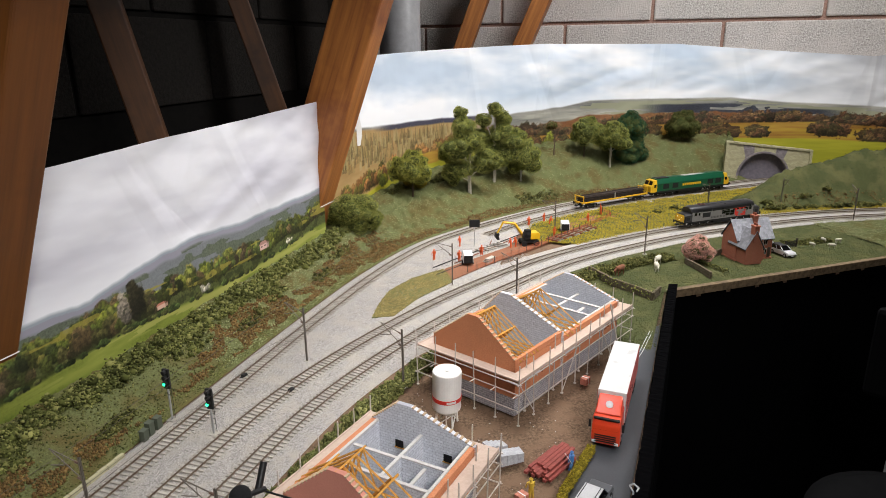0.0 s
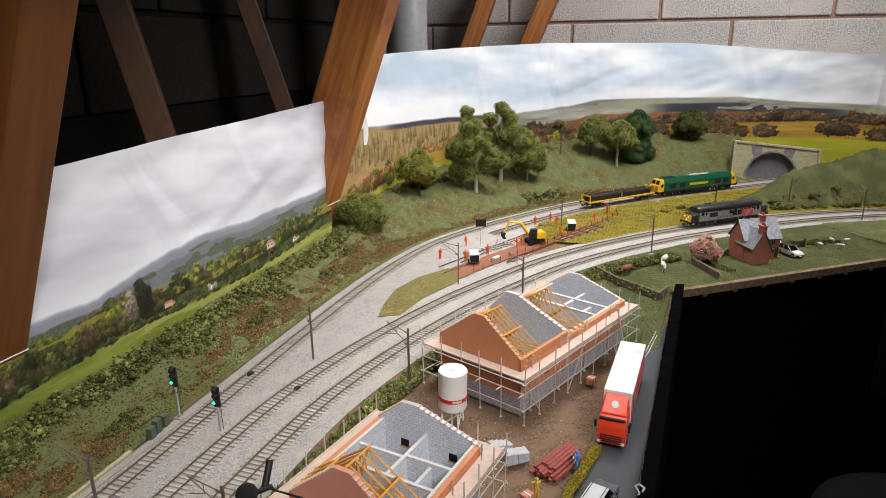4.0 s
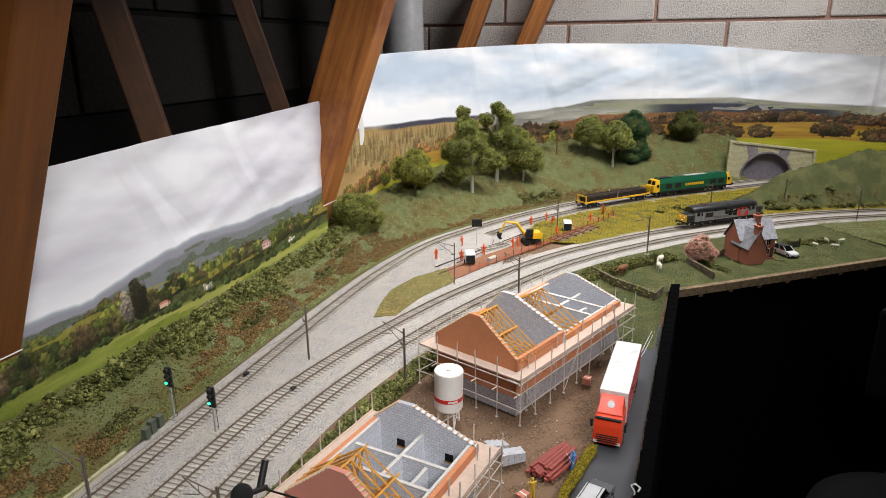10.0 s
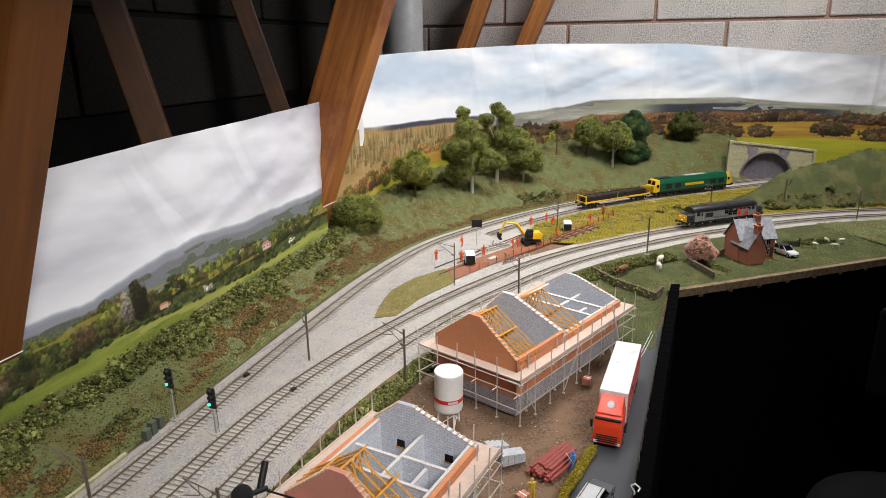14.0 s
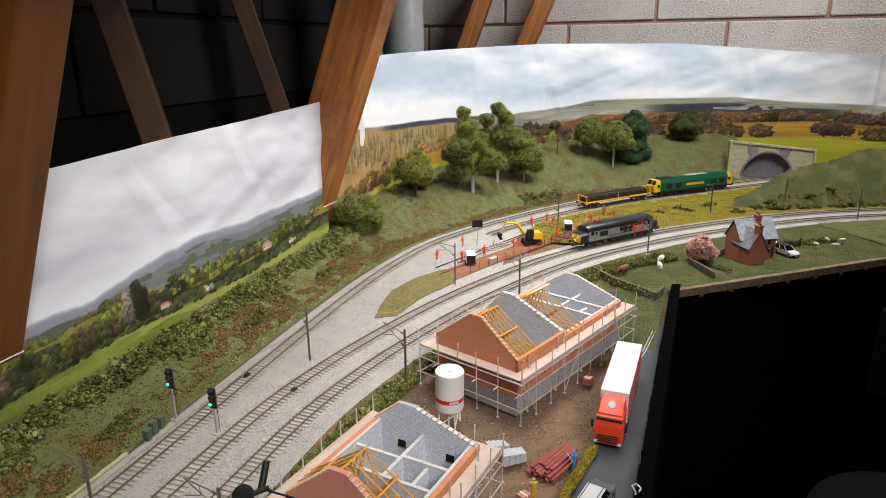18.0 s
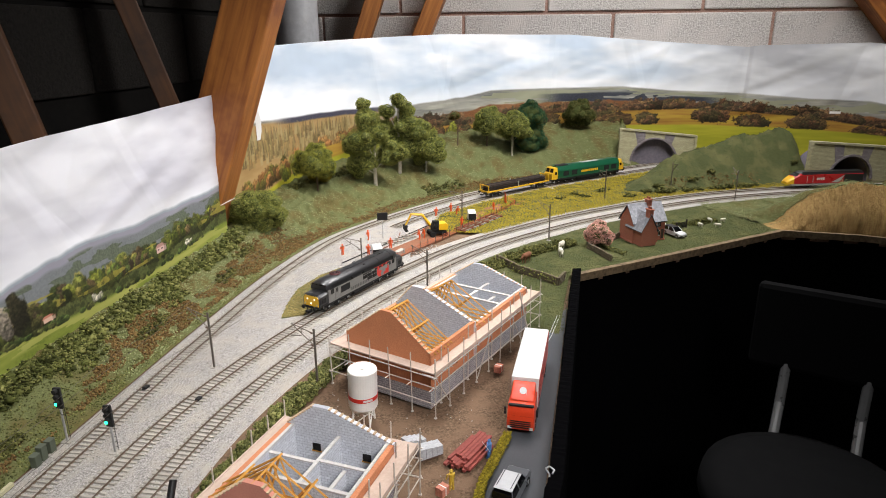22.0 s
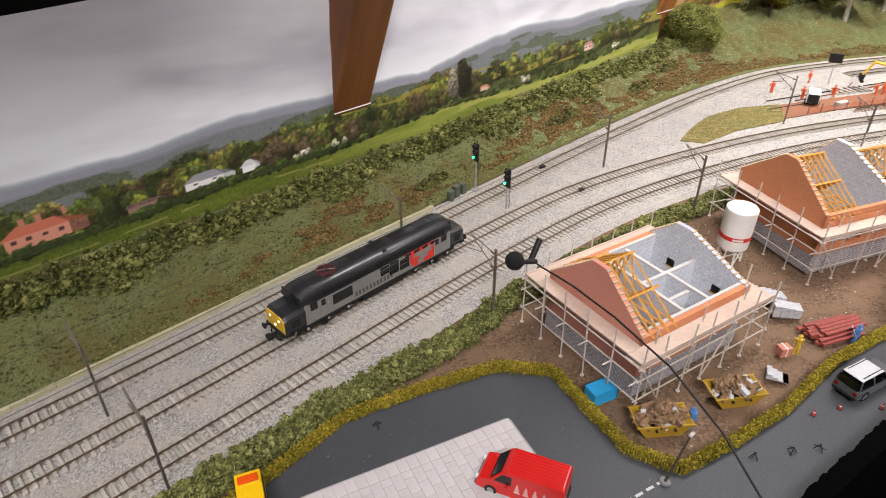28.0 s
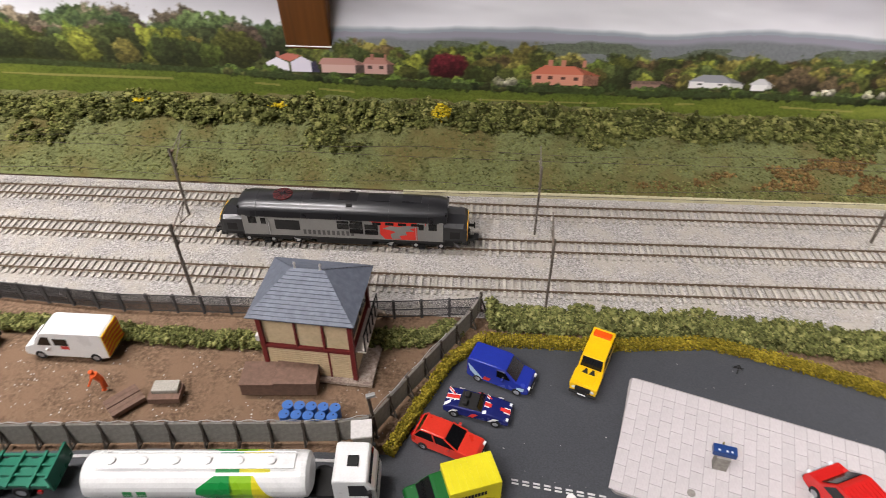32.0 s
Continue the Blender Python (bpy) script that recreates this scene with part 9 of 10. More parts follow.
part("box_side", box(-7.05, 3.62, 1.25, 1.265, 1.1, 3.85), TR_RED, tr)
part("chassis", box(-7.0, 6.6, -0.6, 0.6, 0.6, 1.05), UNDER, tr)
cab = part("cab", hull([(4.0, 0.75), (4.0, 3.0), (6.2, 2.85), (6.6, 2.2), (6.75, 1.3), (6.7, 0.5), (4.2, 0.5)], 1.22, 0.05, 0.10), TR_RED, tr, "orange-red cab")
part("wind_deflector", hull([(4.0, 2.95), (4.05, 3.95), (4.6, 3.8), (5.9, 2.95)], 1.1, 0.1, 0.1), TR_RED, cab)
pane_on(cab, [(6.28, -1.02, 2.72), (6.28, 1.02, 2.72), (6.64, 1.08, 1.85), (6.64, -1.08, 1.85)], "dark windscreen")
part("sun_visor", box(6.25, 6.5, -1.1, 1.1, 2.72, 2.86, 0.03), UNDER, cab)
lettering(cab, 5.2, 5.4, 0.3, 3.3, 3.6, 1, FLAG_WHITE)
part("emblem", bar((5.10, 0, 3.5), (5.2, 0, 3.58), 0.32, 14), FLAG_WHITE, cab)
for k in range(4):
    part("grille_bar", box(6.66, 6.79, -0.9, 0.9, 0.75 + k * 0.2, 0.83 + k * 0.2), UNDER, cab)
for s in (-1, 1):
    part("headlamp", box(6.62, 6.78, s * 0.95 - 0.18, s * 0.95 + 0.18, 0.6, 0.85, 0.03), LENS_CLEAR, cab)
    part("mirror", box(6.3, 6.45, s * 1.4 - 0.1, s * 1.4 + 0.1, 1.8, 2.5, 0.03), UNDER, cab)
wheels(tr, (-5.4, -4.1, 2.4, 5.3), 1.24, 0.5, 0.3)

# green low trailer
GREEN = paint("trailer_green", (24, 108, 84), 0.35)
gt = thing("plant_trailer", "dark green low trailer with black tyres on the road", "trailer", pose(0.168, -0.282, -0.0006, 0, 0, 4))
part("frame", box(-2.4, 2.1, -0.95, 0.95, 0.7, 0.9, 0.03), GREEN, gt)
for y in (-0.9, -0.3, 0.3, 0.9):
    part("rail", box(-2.4, 2.2, y - 0.07, y + 0.07, 0.9, 1.08), GREEN, gt)
for x in (-1.6, -0.4, 0.8, 1.9):
    part("cross_member", box(x - 0.08, x + 0.08, -1.1, 1.1, 0.95, 1.15), GREEN, gt)
part("headboard", box(2.0, 2.15, -1.1, 1.1, 0.8, 2.0, 0.03), GREEN, gt)
part("marker", bar((1.4, -1.12, 0.8), (1.4, -1.2, 0.8), 0.16, 10), LENS_RED, gt)
wheels(gt, (-1.4, 0.2), 1.05, 0.48, 0.3)

BLACK_PAINT = paint("taxi_black", (14, 14, 16), 0.2, coat=0.5)
car("black_car", "glossy black saloon car on the road by the forecourt", heading((6.30, -2.99), (5.72, -2.80)), BLACK_PAINT, HATCH_BODY, HATCH_CABIN, 0.84, (-1.25, 1.25), 0.30)
bt = thing("box_van", "plain white box van with a dark roof hatch", "van", heading((7.02, -3.29), (6.53, -3.235)))
part("body", hull([(-2.0, 0.45), (-2.0, 2.55), (-1.92, 2.64), (1.2, 2.64), (1.3, 2.5), (1.3, 0.45)], 1.04, 0.02, 0.06), WHITE_VAN, bt, "plain white box body")
part("cab", hull([(1.32, 0.4), (1.32, 2.0), (1.6, 1.95), (2.0, 1.15), (2.1, 0.5)], 0.95, 0.08, 0.08), WHITE_VAN, bt)
part("roof_hatch", box(-0.2, 0.35, -0.35, 0.2, 2.62, 2.68, 0.02), GLASS_DARK, bt, "dark roof hatch")
wheels(bt, (-1.3, 1.5), 0.98, 0.36)
dc = thing("white_disc", "small white card disc lying on the tarmac", "disc", pose(0.551, -0.2683, -0.0006))
part("disc", turned([(0, 0), (0.28, 0), (0.28, 0.05), (0, 0.06)], 18), FLAG_WHITE, dc)
PANEL = mat("fence_panel", srgb(150, 146, 138), srgb(124, 120, 112), 0.85, grain=260, each=0.12, bump=0.3)
wr = thing("wheel_trim", "tiny pale spoked wheel trim lying on the paving", "wheel", pose(0.634, -0.2592, 0.0022))
part("rim", turned([(0.19, 0), (0.22, 0), (0.22, 0.03), (0.19, 0.03)], 16), PANEL, wr)
for k in range(3):
    a = radians(60 * k)
    part("spoke", bar((0.18 * cos(a), 0.18 * sin(a), 0.02), (-0.18 * cos(a), -0.18 * sin(a), 0.02), 0.014, 4), PANEL, wr)

# ---- signal box in the yard ----
SB_CREAM = mat("signal_box_cream", srgb(206, 184, 148), srgb(190, 168, 134), 0.7, grain=300, bump=0.1)
SB_RED = paint("signal_box_maroon", (112, 38, 36), 0.5)
SB_SLATE = mat("signal_box_slate", srgb(108, 114, 126), srgb(88, 94, 106), 0.55, grain=200, stain=30, each=0.1)
sb = thing("signal_box", "cream model signal box with maroon frame and hipped slate roof", "signal box", pose(0.349, -0.1475, 0, 0, 0, -3))
lx, wy, hz = 0.36, 0.27, 0.70
part("lower_storey", box(-lx, lx, -wy, wy, 0, 0.32, 0.004), SB_CREAM, sb, "cream boarded lower storey", k=0.1)
part("upper_storey", box(-lx + 0.01, lx - 0.01, -wy + 0.01, wy - 0.01, 0.35, hz), SB_CREAM, sb, k=0.1)
for x in (-lx, lx):
    for y in (-wy, wy):
        part("corner_post", box(x - 0.018, x + 0.018, y - 0.018, y + 0.018, 0, hz), SB_RED, sb, k=0.1)
for s in (-1, 1):
    part("mid_rail", box(-lx, lx, s * wy - 0.014, s * wy + 0.014, 0.315, 0.345), SB_RED, sb, k=0.1)
    part("mid_rail", box(s * lx - 0.014, s * lx + 0.014, -wy, wy, 0.315, 0.345), SB_RED, sb, k=0.1)
for x in (-0.08, 0.14):
    part("mullion", box(x - 0.008, x + 0.008, -wy - 0.008, -wy + 0.01, 0.345, hz), SB_RED, sb, k=0.1)
part("door_edge", box(0.155, 0.170, -wy - 0.008, -wy + 0.01, 0, 0.32), SB_RED, sb, k=0.1)
for k in range(12):
    part("cladding_board", box(-lx + 0.02, lx - 0.02, -wy - 0.004, -wy + 0.002, 0.02 + k * 0.024, 0.040 + k * 0.024), SB_CREAM, sb, k=0.1)
for k in range(5):
    x = -0.28 + k * 0.14
    part("window", box(x - 0.06, x + 0.06, wy - 0.002, wy + 0.006, 0.44, 0.66), GLASS_DARK, sb, k=0.1)
for y in (-0.12, 0.12):
    part("window", box(lx - 0.006, lx + 0.006, y - 0.09, y + 0.09, 0.44, 0.66), GLASS_DARK, sb, k=0.1)
ox, oy, rx = lx + 0.06, wy + 0.08, 0.13
roof = part("roof", loft(bmesh.new(), [[(-ox, -oy, hz), (ox, -oy, hz), (ox, oy, hz), (-ox, oy, hz)], [(-rx, -0.004, hz + 0.235), (rx, -0.004, hz + 0.235), (rx, 0.004, hz + 0.235), (-rx, 0.004, hz + 0.235)]]), SB_SLATE, sb, "blue-grey hipped slate roof", k=0.1)
for k in range(13):
    q, q2 = k / 13, (k + 1) / 13
    for s in (-1, 1):
        bm = bmesh.new()
        def edge(t, lift):
            return [(-(ox + (rx - ox) * t), s * (oy * (1 - t) + 0.004), hz + 0.235 * t + lift), (ox + (rx - ox) * t, s * (oy * (1 - t) + 0.004), hz + 0.235 * t + lift)]
        a, b = edge(q, 0.010), edge(q2, 0.003)
        a0 = edge(q, 0.0)
        loft(bm, [[a[0], a[1]], [b[0], b[1]]], closed=False, caps=False)
        loft(bm, [[a0[0], a0[1]], [a[0], a[1]]], closed=False, caps=False)
        part("slate_course", bm, SB_SLATE, roof, k=0.1)
for x in (-0.10, 0.10):
    part("finial", turned([(0.0, 0.0), (0.012, 0.0), (0.006, 0.03), (0.012, 0.05), (0.0, 0.07)], 8, at=(x, 0, hz + 0.23)), CREAM_EDGE, sb, k=0.1)
part("balcony", box(lx + 0.01, lx + 0.10, -0.24, 0.24, 0.30, 0.325), POLE, sb, "narrow side balcony", k=0.1)
for k in range(6):
    y = -0.24 + k * 0.096
    part("baluster", bar((lx + 0.095, y, 0.32), (lx + 0.095, y, 0.50), 0.006, 5), UNDER, sb, k=0.1)
part("handrail", bar((lx + 0.095, -0.24, 0.50), (lx + 0.095, 0.24, 0.50), 0.007, 5), UNDER, sb, k=0.1)
for k in range(8):
    part("step", box(lx + 0.02, lx + 0.10, 0.25 + k * 0.03, 0.28 + k * 0.03, 0.26 - k * 0.033, 0.275 - k * 0.033), POLE, sb, k=0.1)
part("porch", box(-lx - 0.09, -lx - 0.01, -0.22, -0.02, 0.30, 0.36, 0.004), CREAM_EDGE, sb, k=0.1)
part("foundation", box(-lx - 0.02, lx + 0.14, -wy - 0.05, wy + 0.02, -0.02, 0.012), mat("rubble_base", srgb(186, 172, 160), srgb(120, 100, 88), 0.95, grain=400, bump=0.6), sb, "pale crumbly plinth", k=0.1)

# ---- yard things ----
WOOD_BROWN = mat("crate_brown", srgb(116, 90, 76), srgb(96, 74, 62), 0.8, grain=260, bump=0.2)
for x, y, w, d, h, a in ((0.308, -0.186, 0.27, 0.23, 0.135, 4), (0.338, -0.183, 0.33, 0.25, 0.15, 4)):
    c = thing("storage_crate", "brown lidded storage box beside the signal box", "crate", pose(x, y, 0, 0, 0, a), "storage boxes")
    part("body", box(-w / 2, w / 2, -d / 2, d / 2, 0, h - 0.02), WOOD_BROWN, c, k=0.1)
    part("lid", box(-w / 2 - 0.006, w / 2 + 0.006, -d / 2 - 0.006, d / 2 + 0.006, h - 0.02, h, 0.004), WOOD_BROWN, c, k=0.1)
BARREL = paint("barrel_blue", (60, 104, 170), 0.4)
b0 = None
for r in range(2):
    for k in range(5):
        m2 = pose(0.338 + k * 0.0092 - r * 0.0006, -0.2135 - r * 0.0085, 0, 0, 0, 17 * k)
        if b0 is None:
            b0 = thing("oil_drum", "bright blue plastic drum in a double row", "drum", m2, "blue drums")
            part("body", turned([(0, 0), (0.30, 0), (0.31, 0.05), (0.30, 0.3), (0.315, 0.32), (0.30, 0.34), (0.30, 0.6), (0.315, 0.62), (0.30, 0.64), (0.30, 0.9), (0.27, 0.92), (0, 0.90)], 18), BARREL, b0)
            part("bung", bar((0.14, 0, 0.9), (0.14, 0, 0.95), 0.05, 8), UNDER, b0)
            part("rim", turned([(0.28, 0.88), (0.32, 0.88), (0.32, 0.94), (0.28, 0.94)], 18), BARREL, b0)
        else:
            copy_thing(b0, m2)
gb = thing("concrete_pad", "grey concrete cover on a brown timber frame", "cover", pose(0.236, -0.2035, 0, 0, 0, 6))
part("frame", box(-0.95, 0.95, -0.6, 0.6, 0, 0.45, 0.03), WOOD_BROWN, gb)
part("cover", box(-0.75, 0.8, -0.2, 0.62, 0.45, 0.75, 0.04), SLEEPER, gb)
tb = thing("timber_stack", "brown board stack lying on the yard", "timber", pose(0.205, -0.212, 0, 0, 0, 48))
for k in range(4):
    part("board", box(-1.0, 1.0, -0.75 + k * 0.38, -0.42 + k * 0.38, 0, 0.28 - 0.03 * (k % 2)), WOOD_BROWN, tb)

# fences: concrete posts and panels on the road side, mesh behind the yard
FENCE_POST = mat("fence_post_dark", srgb(74, 66, 58), None, 0.85, grain=300)
MESH_DARK = mat("fence_mesh", srgb(78, 76, 76), srgb(60, 58, 58), 0.8, grain=200)


def fence(pts, step, post_h, panel_h, post_mat, panel_mat, label, mesh=False):
    f = thing("fence", label, "fence")
    p = even(np.array(pts), step)
    first_post, first_panel = None, None
    for i, (x, y) in enumerate(p):
        a = math.degrees(atan2(*(p[min(i + 1, len(p) - 1)] - p[max(i - 1, 0)])[::-1]))
        m2 = pose(x, y, 0, 0, 0, a)
        if first_post is None:
            bm = box(-0.0011, 0.0011, -0.0011, 0.0011, 0, post_h)
            if not mesh:
                bx(bm, -0.0009, 0.0009, -0.006, 0.0, 0, 0.0015)
                rod(bm, (0, -0.006, 0.001), (0, 0, post_h * 0.8), 0.0008, 5)
            first_post = part("post", bm, post_mat, f, k=1)
            first_post.matrix_basis = m2
        else:
            again(first_post, m2)
        if i + 1 < len(p):
            q = p[i + 1]
            m3 = pose((x + q[0]) / 2, (y + q[1]) / 2, 0, 0, 0, math.degrees(atan2(q[1] - y, q[0] - x)))
            if first_panel is None:
                n = hypot(q[0] - x, q[1] - y)
                bm = bmesh.new()
                if mesh:
                    for k in range(24):
                        u = -n / 2 + n * (k + 0.5) / 24
                        bx(bm, u - 0.00025, u + 0.00025, -0.0002, 0.0002, 0.001, panel_h)
                    for z in (0.002, panel_h * 0.5, panel_h):
                        bx(bm, -n / 2, n / 2, -0.0003, 0.0003, z - 0.0004, z + 0.0004)
                else:
                    bx(bm, -n / 2 + 0.0006, n / 2 - 0.0006, -0.0006, 0.0006, 0.0005, panel_h)
                    bx(bm, -n / 2, n / 2, -0.001, 0.001, panel_h - 0.001, panel_h)
                first_panel = part("panel", bm, panel_mat, f, k=1)
                first_panel.matrix_basis = m3
            else:
                again(first_panel, m3)
    return f


fence([(-0.85, -0.272), (0.13, -0.2555), (0.255, -0.2445), (0.38, -0.2345), (0.405, -0.2275)], 0.0245, 0.0245, 0.0235, FENCE_POST, PANEL, "grey panel fence on dark posts along the road")
fence([(0.405, -0.2275), (0.427, -0.189), (0.478, -0.104), (0.482, -0.090)], 0.0235, 0.0225, 0.0215, FENCE_POST, PANEL, "grey panel fence beside the golden hedge")
fence([(-0.85, -0.095), (0.04, -0.106), (0.158, -0.114), (0.276, -0.110), (0.398, -0.106), (0.479, -0.096)], 0.0245, 0.022, 0.021, MESH_DARK, MESH_DARK, "dark mesh fence between the yard and the tracks", True)
# barbed coils on the road fence
bm = bmesh.new()
p = even(np.array([(0.0, -0.2575), (0.13, -0.2545), (0.255, -0.2435), (0.38, -0.2335), (0.405, -0.2265), (0.427, -0.189), (0.455, -0.142)]), 0.004)
for (x, y), (x1, y1) in zip(p, p[1:]):
    rod(bm, (x, y, 0.0246 + 0.001 * sin(x * 400)), (x1, y1, 0.0246 + 0.001 * sin(x1 * 400)), 0.0004, 4, caps=False)
tagged(part("fence_wire", bm, SILVER, None, k=1), "loose pale wire along the top of the fence", "wire")
hut = thing("kiosk", "small grey kiosk with a pale lid at the fence corner", "kiosk", pose(0.401, -0.2405, 0, 0, 0, 10))
part("body", box(-0.5, 0.5, -0.5, 0.5, 0, 1.9, 0.03), PANEL, hut)
part("lid", box(-0.58, 0.58, -0.58, 0.58, 1.9, 2.05, 0.04), CREAM_EDGE, hut)
lp = thing("lamp_post", "thin dark lamp post leaning at the fence corner", "lamp post", pose(0.4075, -0.2245, 0, 0, -4, 20))
part("pole", bar((0, 0, 0), (0, 0, 3.4), 0.10, 6), FENCE_POST, lp)
part("head", box(-0.12, 0.4, -0.12, 0.12, 3.3, 3.5, 0.03), SILVER, lp)

# forecourt pump
pm = thing("parking_meter", "blue-topped grey pay machine on the forecourt", "machine", pose(0.6585, -0.236, 0.0018, 0, 0, -12) @ Matrix.Scale(0.82, 4))
part("cabinet", box(-0.45, 0.45, -0.35, 0.35, 0, 1.3, 0.04), PANEL, pm)
part("display", box(-0.75, 0.75, -0.18, 0.5, 1.3, 1.75, 0.05), paint("pump_blue", (30, 62, 118), 0.3), pm, "dark blue top")
for dx in (-0.4, 0.1, 0.4):
    part("button", box(dx - 0.06, dx + 0.06, -0.05, 0.06, 1.75, 1.79), FLAG_WHITE, pm)
part("flower", bar((0.15, 1.3, 0), (0.15, 1.3, 0.9), 0.06, 6), GOLD_LEAF, pm, "yellow post behind the machine")

# ---- figures: plain little statues ----
ORANGE = paint("hi_vis_orange", (232, 96, 40), 0.6)
BLUE_COAT = paint("figure_blue", (80, 130, 190), 0.6)
YELLOW_COAT = paint("figure_yellow", (206, 170, 60), 0.6)


def figure(x, y, z, a, colour, label, bend=0.0):
    bm = bmesh.new()
    for s in (-1, 1):
        rod(bm, (0.04 * s, s * 0.12, 0), (0, s * 0.10, 0.85), 0.09, 7, 0.12)
        rod(bm, (0.05 + bend * 0.6, s * 0.28, 1.38), (0.18 + bend, s * 0.34, 0.85), 0.07, 6, 0.055)
        bx(bm, -0.08, 0.2, s * 0.12 - 0.06, s * 0.12 + 0.06, 0, 0.08)
    rod(bm, (0, 0, 0.8), (bend * 0.5, 0, 1.42), 0.19, 9, 0.23)
    rod(bm, (bend * 0.5, 0, 1.42), (bend * 0.62, 0, 1.52), 0.10, 7, 0.07)
    bmesh.ops.create_icosphere(bm, subdivisions=2, radius=0.14, matrix=Matrix.Translation((bend * 0.68, 0, 1.64)))
    rod(bm, (bend * 0.68, 0, 1.69), (bend * 0.68, 0, 1.80), 0.16, 9, 0.06)
    ob = part("figurine", bm, colour, None)
    ob.matrix_basis = pose(x, y, z, 0, 0, a)
    return tagged(ob, label, "figurine", "model workers")


for x, y, a, bend in ((1.753, -0.015, 40, 0), (1.864, -0.041, 120, 0.1), (1.761, -0.069, 10, 0), (1.812, -0.105, 200, 0), (1.880, -0.156, 90, 0.2), (1.892, -0.165, 100, 0.2), (2.086, -0.160, 30, 0), (2.136, -0.191, 60, 0), (2.104, -0.2105, 270, 0.4), (2.0, -0.237, 0, 0.4), (2.160, -0.3015, 80, 0.1)):
    figure(x, y, 0.001, a, ORANGE, "tiny painted track worker in orange on the ballast", bend)
figure(0.1835, -0.2, 0, 200, ORANGE, "tiny stooping worker in orange in the yard", 0.5)
figure(1.045, -0.349, 0, 30, YELLOW_COAT, "tiny bricklayer figure in yellow by the bricks", 0.1)
figure(1.103, -0.382, 0, 80, BLUE_COAT, "tiny site manager figure in blue holding a plan", 0.0)
figure(0.889, -0.327, 0, 120, BLUE_COAT, "tiny workman figure in blue beside the skip", 0.2)
bd = thing("site_plan", "small white paper plan by the blue figure", "paper", pose(1.1035, -0.3785, 0.013, 60, 0, 30))
part("sheet", box(-0.45, 0.45, -0.3, 0.3, 0, 0.03), FLAG_WHITE, bd)

# ---- track works ----
EXC = paint("digger_yellow", (236, 186, 30), 0.35)
ex = thing("excavator", "yellow wheeled excavator with a raised jointed arm", "excavator", pose(1.918, -0.190, 0.001, 0, 0, 118))
part("chassis", box(-1.5, 1.5, -0.9, 0.9, 0.55, 1.0, 0.05), UNDER, ex)
wheels(ex, (-1.1, 1.1), 1.2, 0.5, 0.35, UNDER)
part("turntable", bar((0, 0, 1.0), (0, 0, 1.2), 0.7, 16), UNDER, ex)
part("engine_cover", hull([(-1.7, 1.2), (-1.75, 2.1), (-1.4, 2.35), (0.0, 2.3), (0.0, 1.2)], 1.1, 0.1, 0.08), EXC, ex, "yellow engine housing")
cb = part("operator_cab", hull([(0.0, 1.2), (-0.1, 2.9), (0.9, 2.9), (1.25, 2.0), (1.2, 1.2)], 0.5, 0.05, 0.05), UNDER, ex, "black cab frame")
cb.location = (0, 0.55 * P, 0)
for s in (-1, 1):
    pane_on(cb, [(0.05, s * 0.48, 2.75), (0.85, s * 0.48, 2.75), (1.1, s * 0.5, 1.6), (0.05, s * 0.5, 1.6)])
bm = bmesh.new()
rod(bm, (0.9, -0.4, 1.6), (2.6, -0.4, 3.9), 0.24, 4, 0.26)
rod(bm, (2.6, -0.4, 3.9), (4.6, -0.4, 4.2), 0.26, 4, 0.2)
part("boom", bm, EXC, ex)
part("dipper", bar((4.5, -0.4, 4.3), (5.6, -0.4, 2.3), 0.20, 4, 0.14), EXC, ex)
part("ram", bar((1.6, -0.4, 1.9), (2.5, -0.4, 3.5), 0.09, 8), SILVER, ex)
part("ram", bar((2.9, -0.4, 4.25), (4.4, -0.4, 4.6), 0.09, 8), SILVER, ex)
part("bucket", prism([(5.3, 2.3), (5.9, 2.35), (6.0, 1.7), (5.7, 1.2), (5.2, 1.3), (5.45, 1.7)], -0.9, 0.1), UNDER, ex, "black bucket")


def generator(x, y, a, tall):
    g = thing("generator", "white and black towed generator box", "generator", pose(x, y, 0.001, 0, 0, a), "generators")
    part("housing", hull([(-1.3, 0.5), (-1.3, 1.5 * tall), (-1.1, 1.65 * tall), (1.1, 1.65 * tall), (1.3, 1.5 * tall), (1.3, 0.5)], 0.8, 0.06, 0.06), WHITE_VAN, g)
    part("end_grille", box(-1.34, -1.28, -0.7, 0.7, 0.55, 1.45 * tall), UNDER, g)
    part("side_grille", side_panel(-0.9, 0.9, 0.55, 0.95, -0.79), UNDER, g)
    part("drawbar", bar((1.2, 0, 0.5), (2.3, 0, 0.4), 0.08, 6), UNDER, g)
    wheels(g, (0.0,), 0.95, 0.33, 0.2)


generator(1.745, -0.092, 20, 1.2)
generator(2.052, -0.255, 12, 1.2)
tl = thing("lighting_tower", "black floodlight panel on a thin mast", "floodlight", pose(1.888, -0.069, 0, 0, 0, 200))
part("mast", bar((0, 0, 0), (0, 0, 3.4), 0.06, 6), SILVER, tl)
part("lamp_panel", box(-0.25, 0.25, -0.9, 0.9, 3.2, 4.5, 0.05), UNDER, tl, "black lamp panel")
part("leg", bar((-0.5, 0, 0), (0, 0, 0.8), 0.05, 5), SILVER, tl)
part("leg", bar((0.5, 0, 0), (0, 0, 0.8), 0.05, 5), SILVER, tl)
RUST = mat("rusty_rail", srgb(134, 82, 58), srgb(108, 64, 46), 0.8, grain=400)
tp = thing("spare_track", "rusty spare track length lying beside the works", "track", pose(2.03, -0.276, 0.0018, 0, 0, -28))
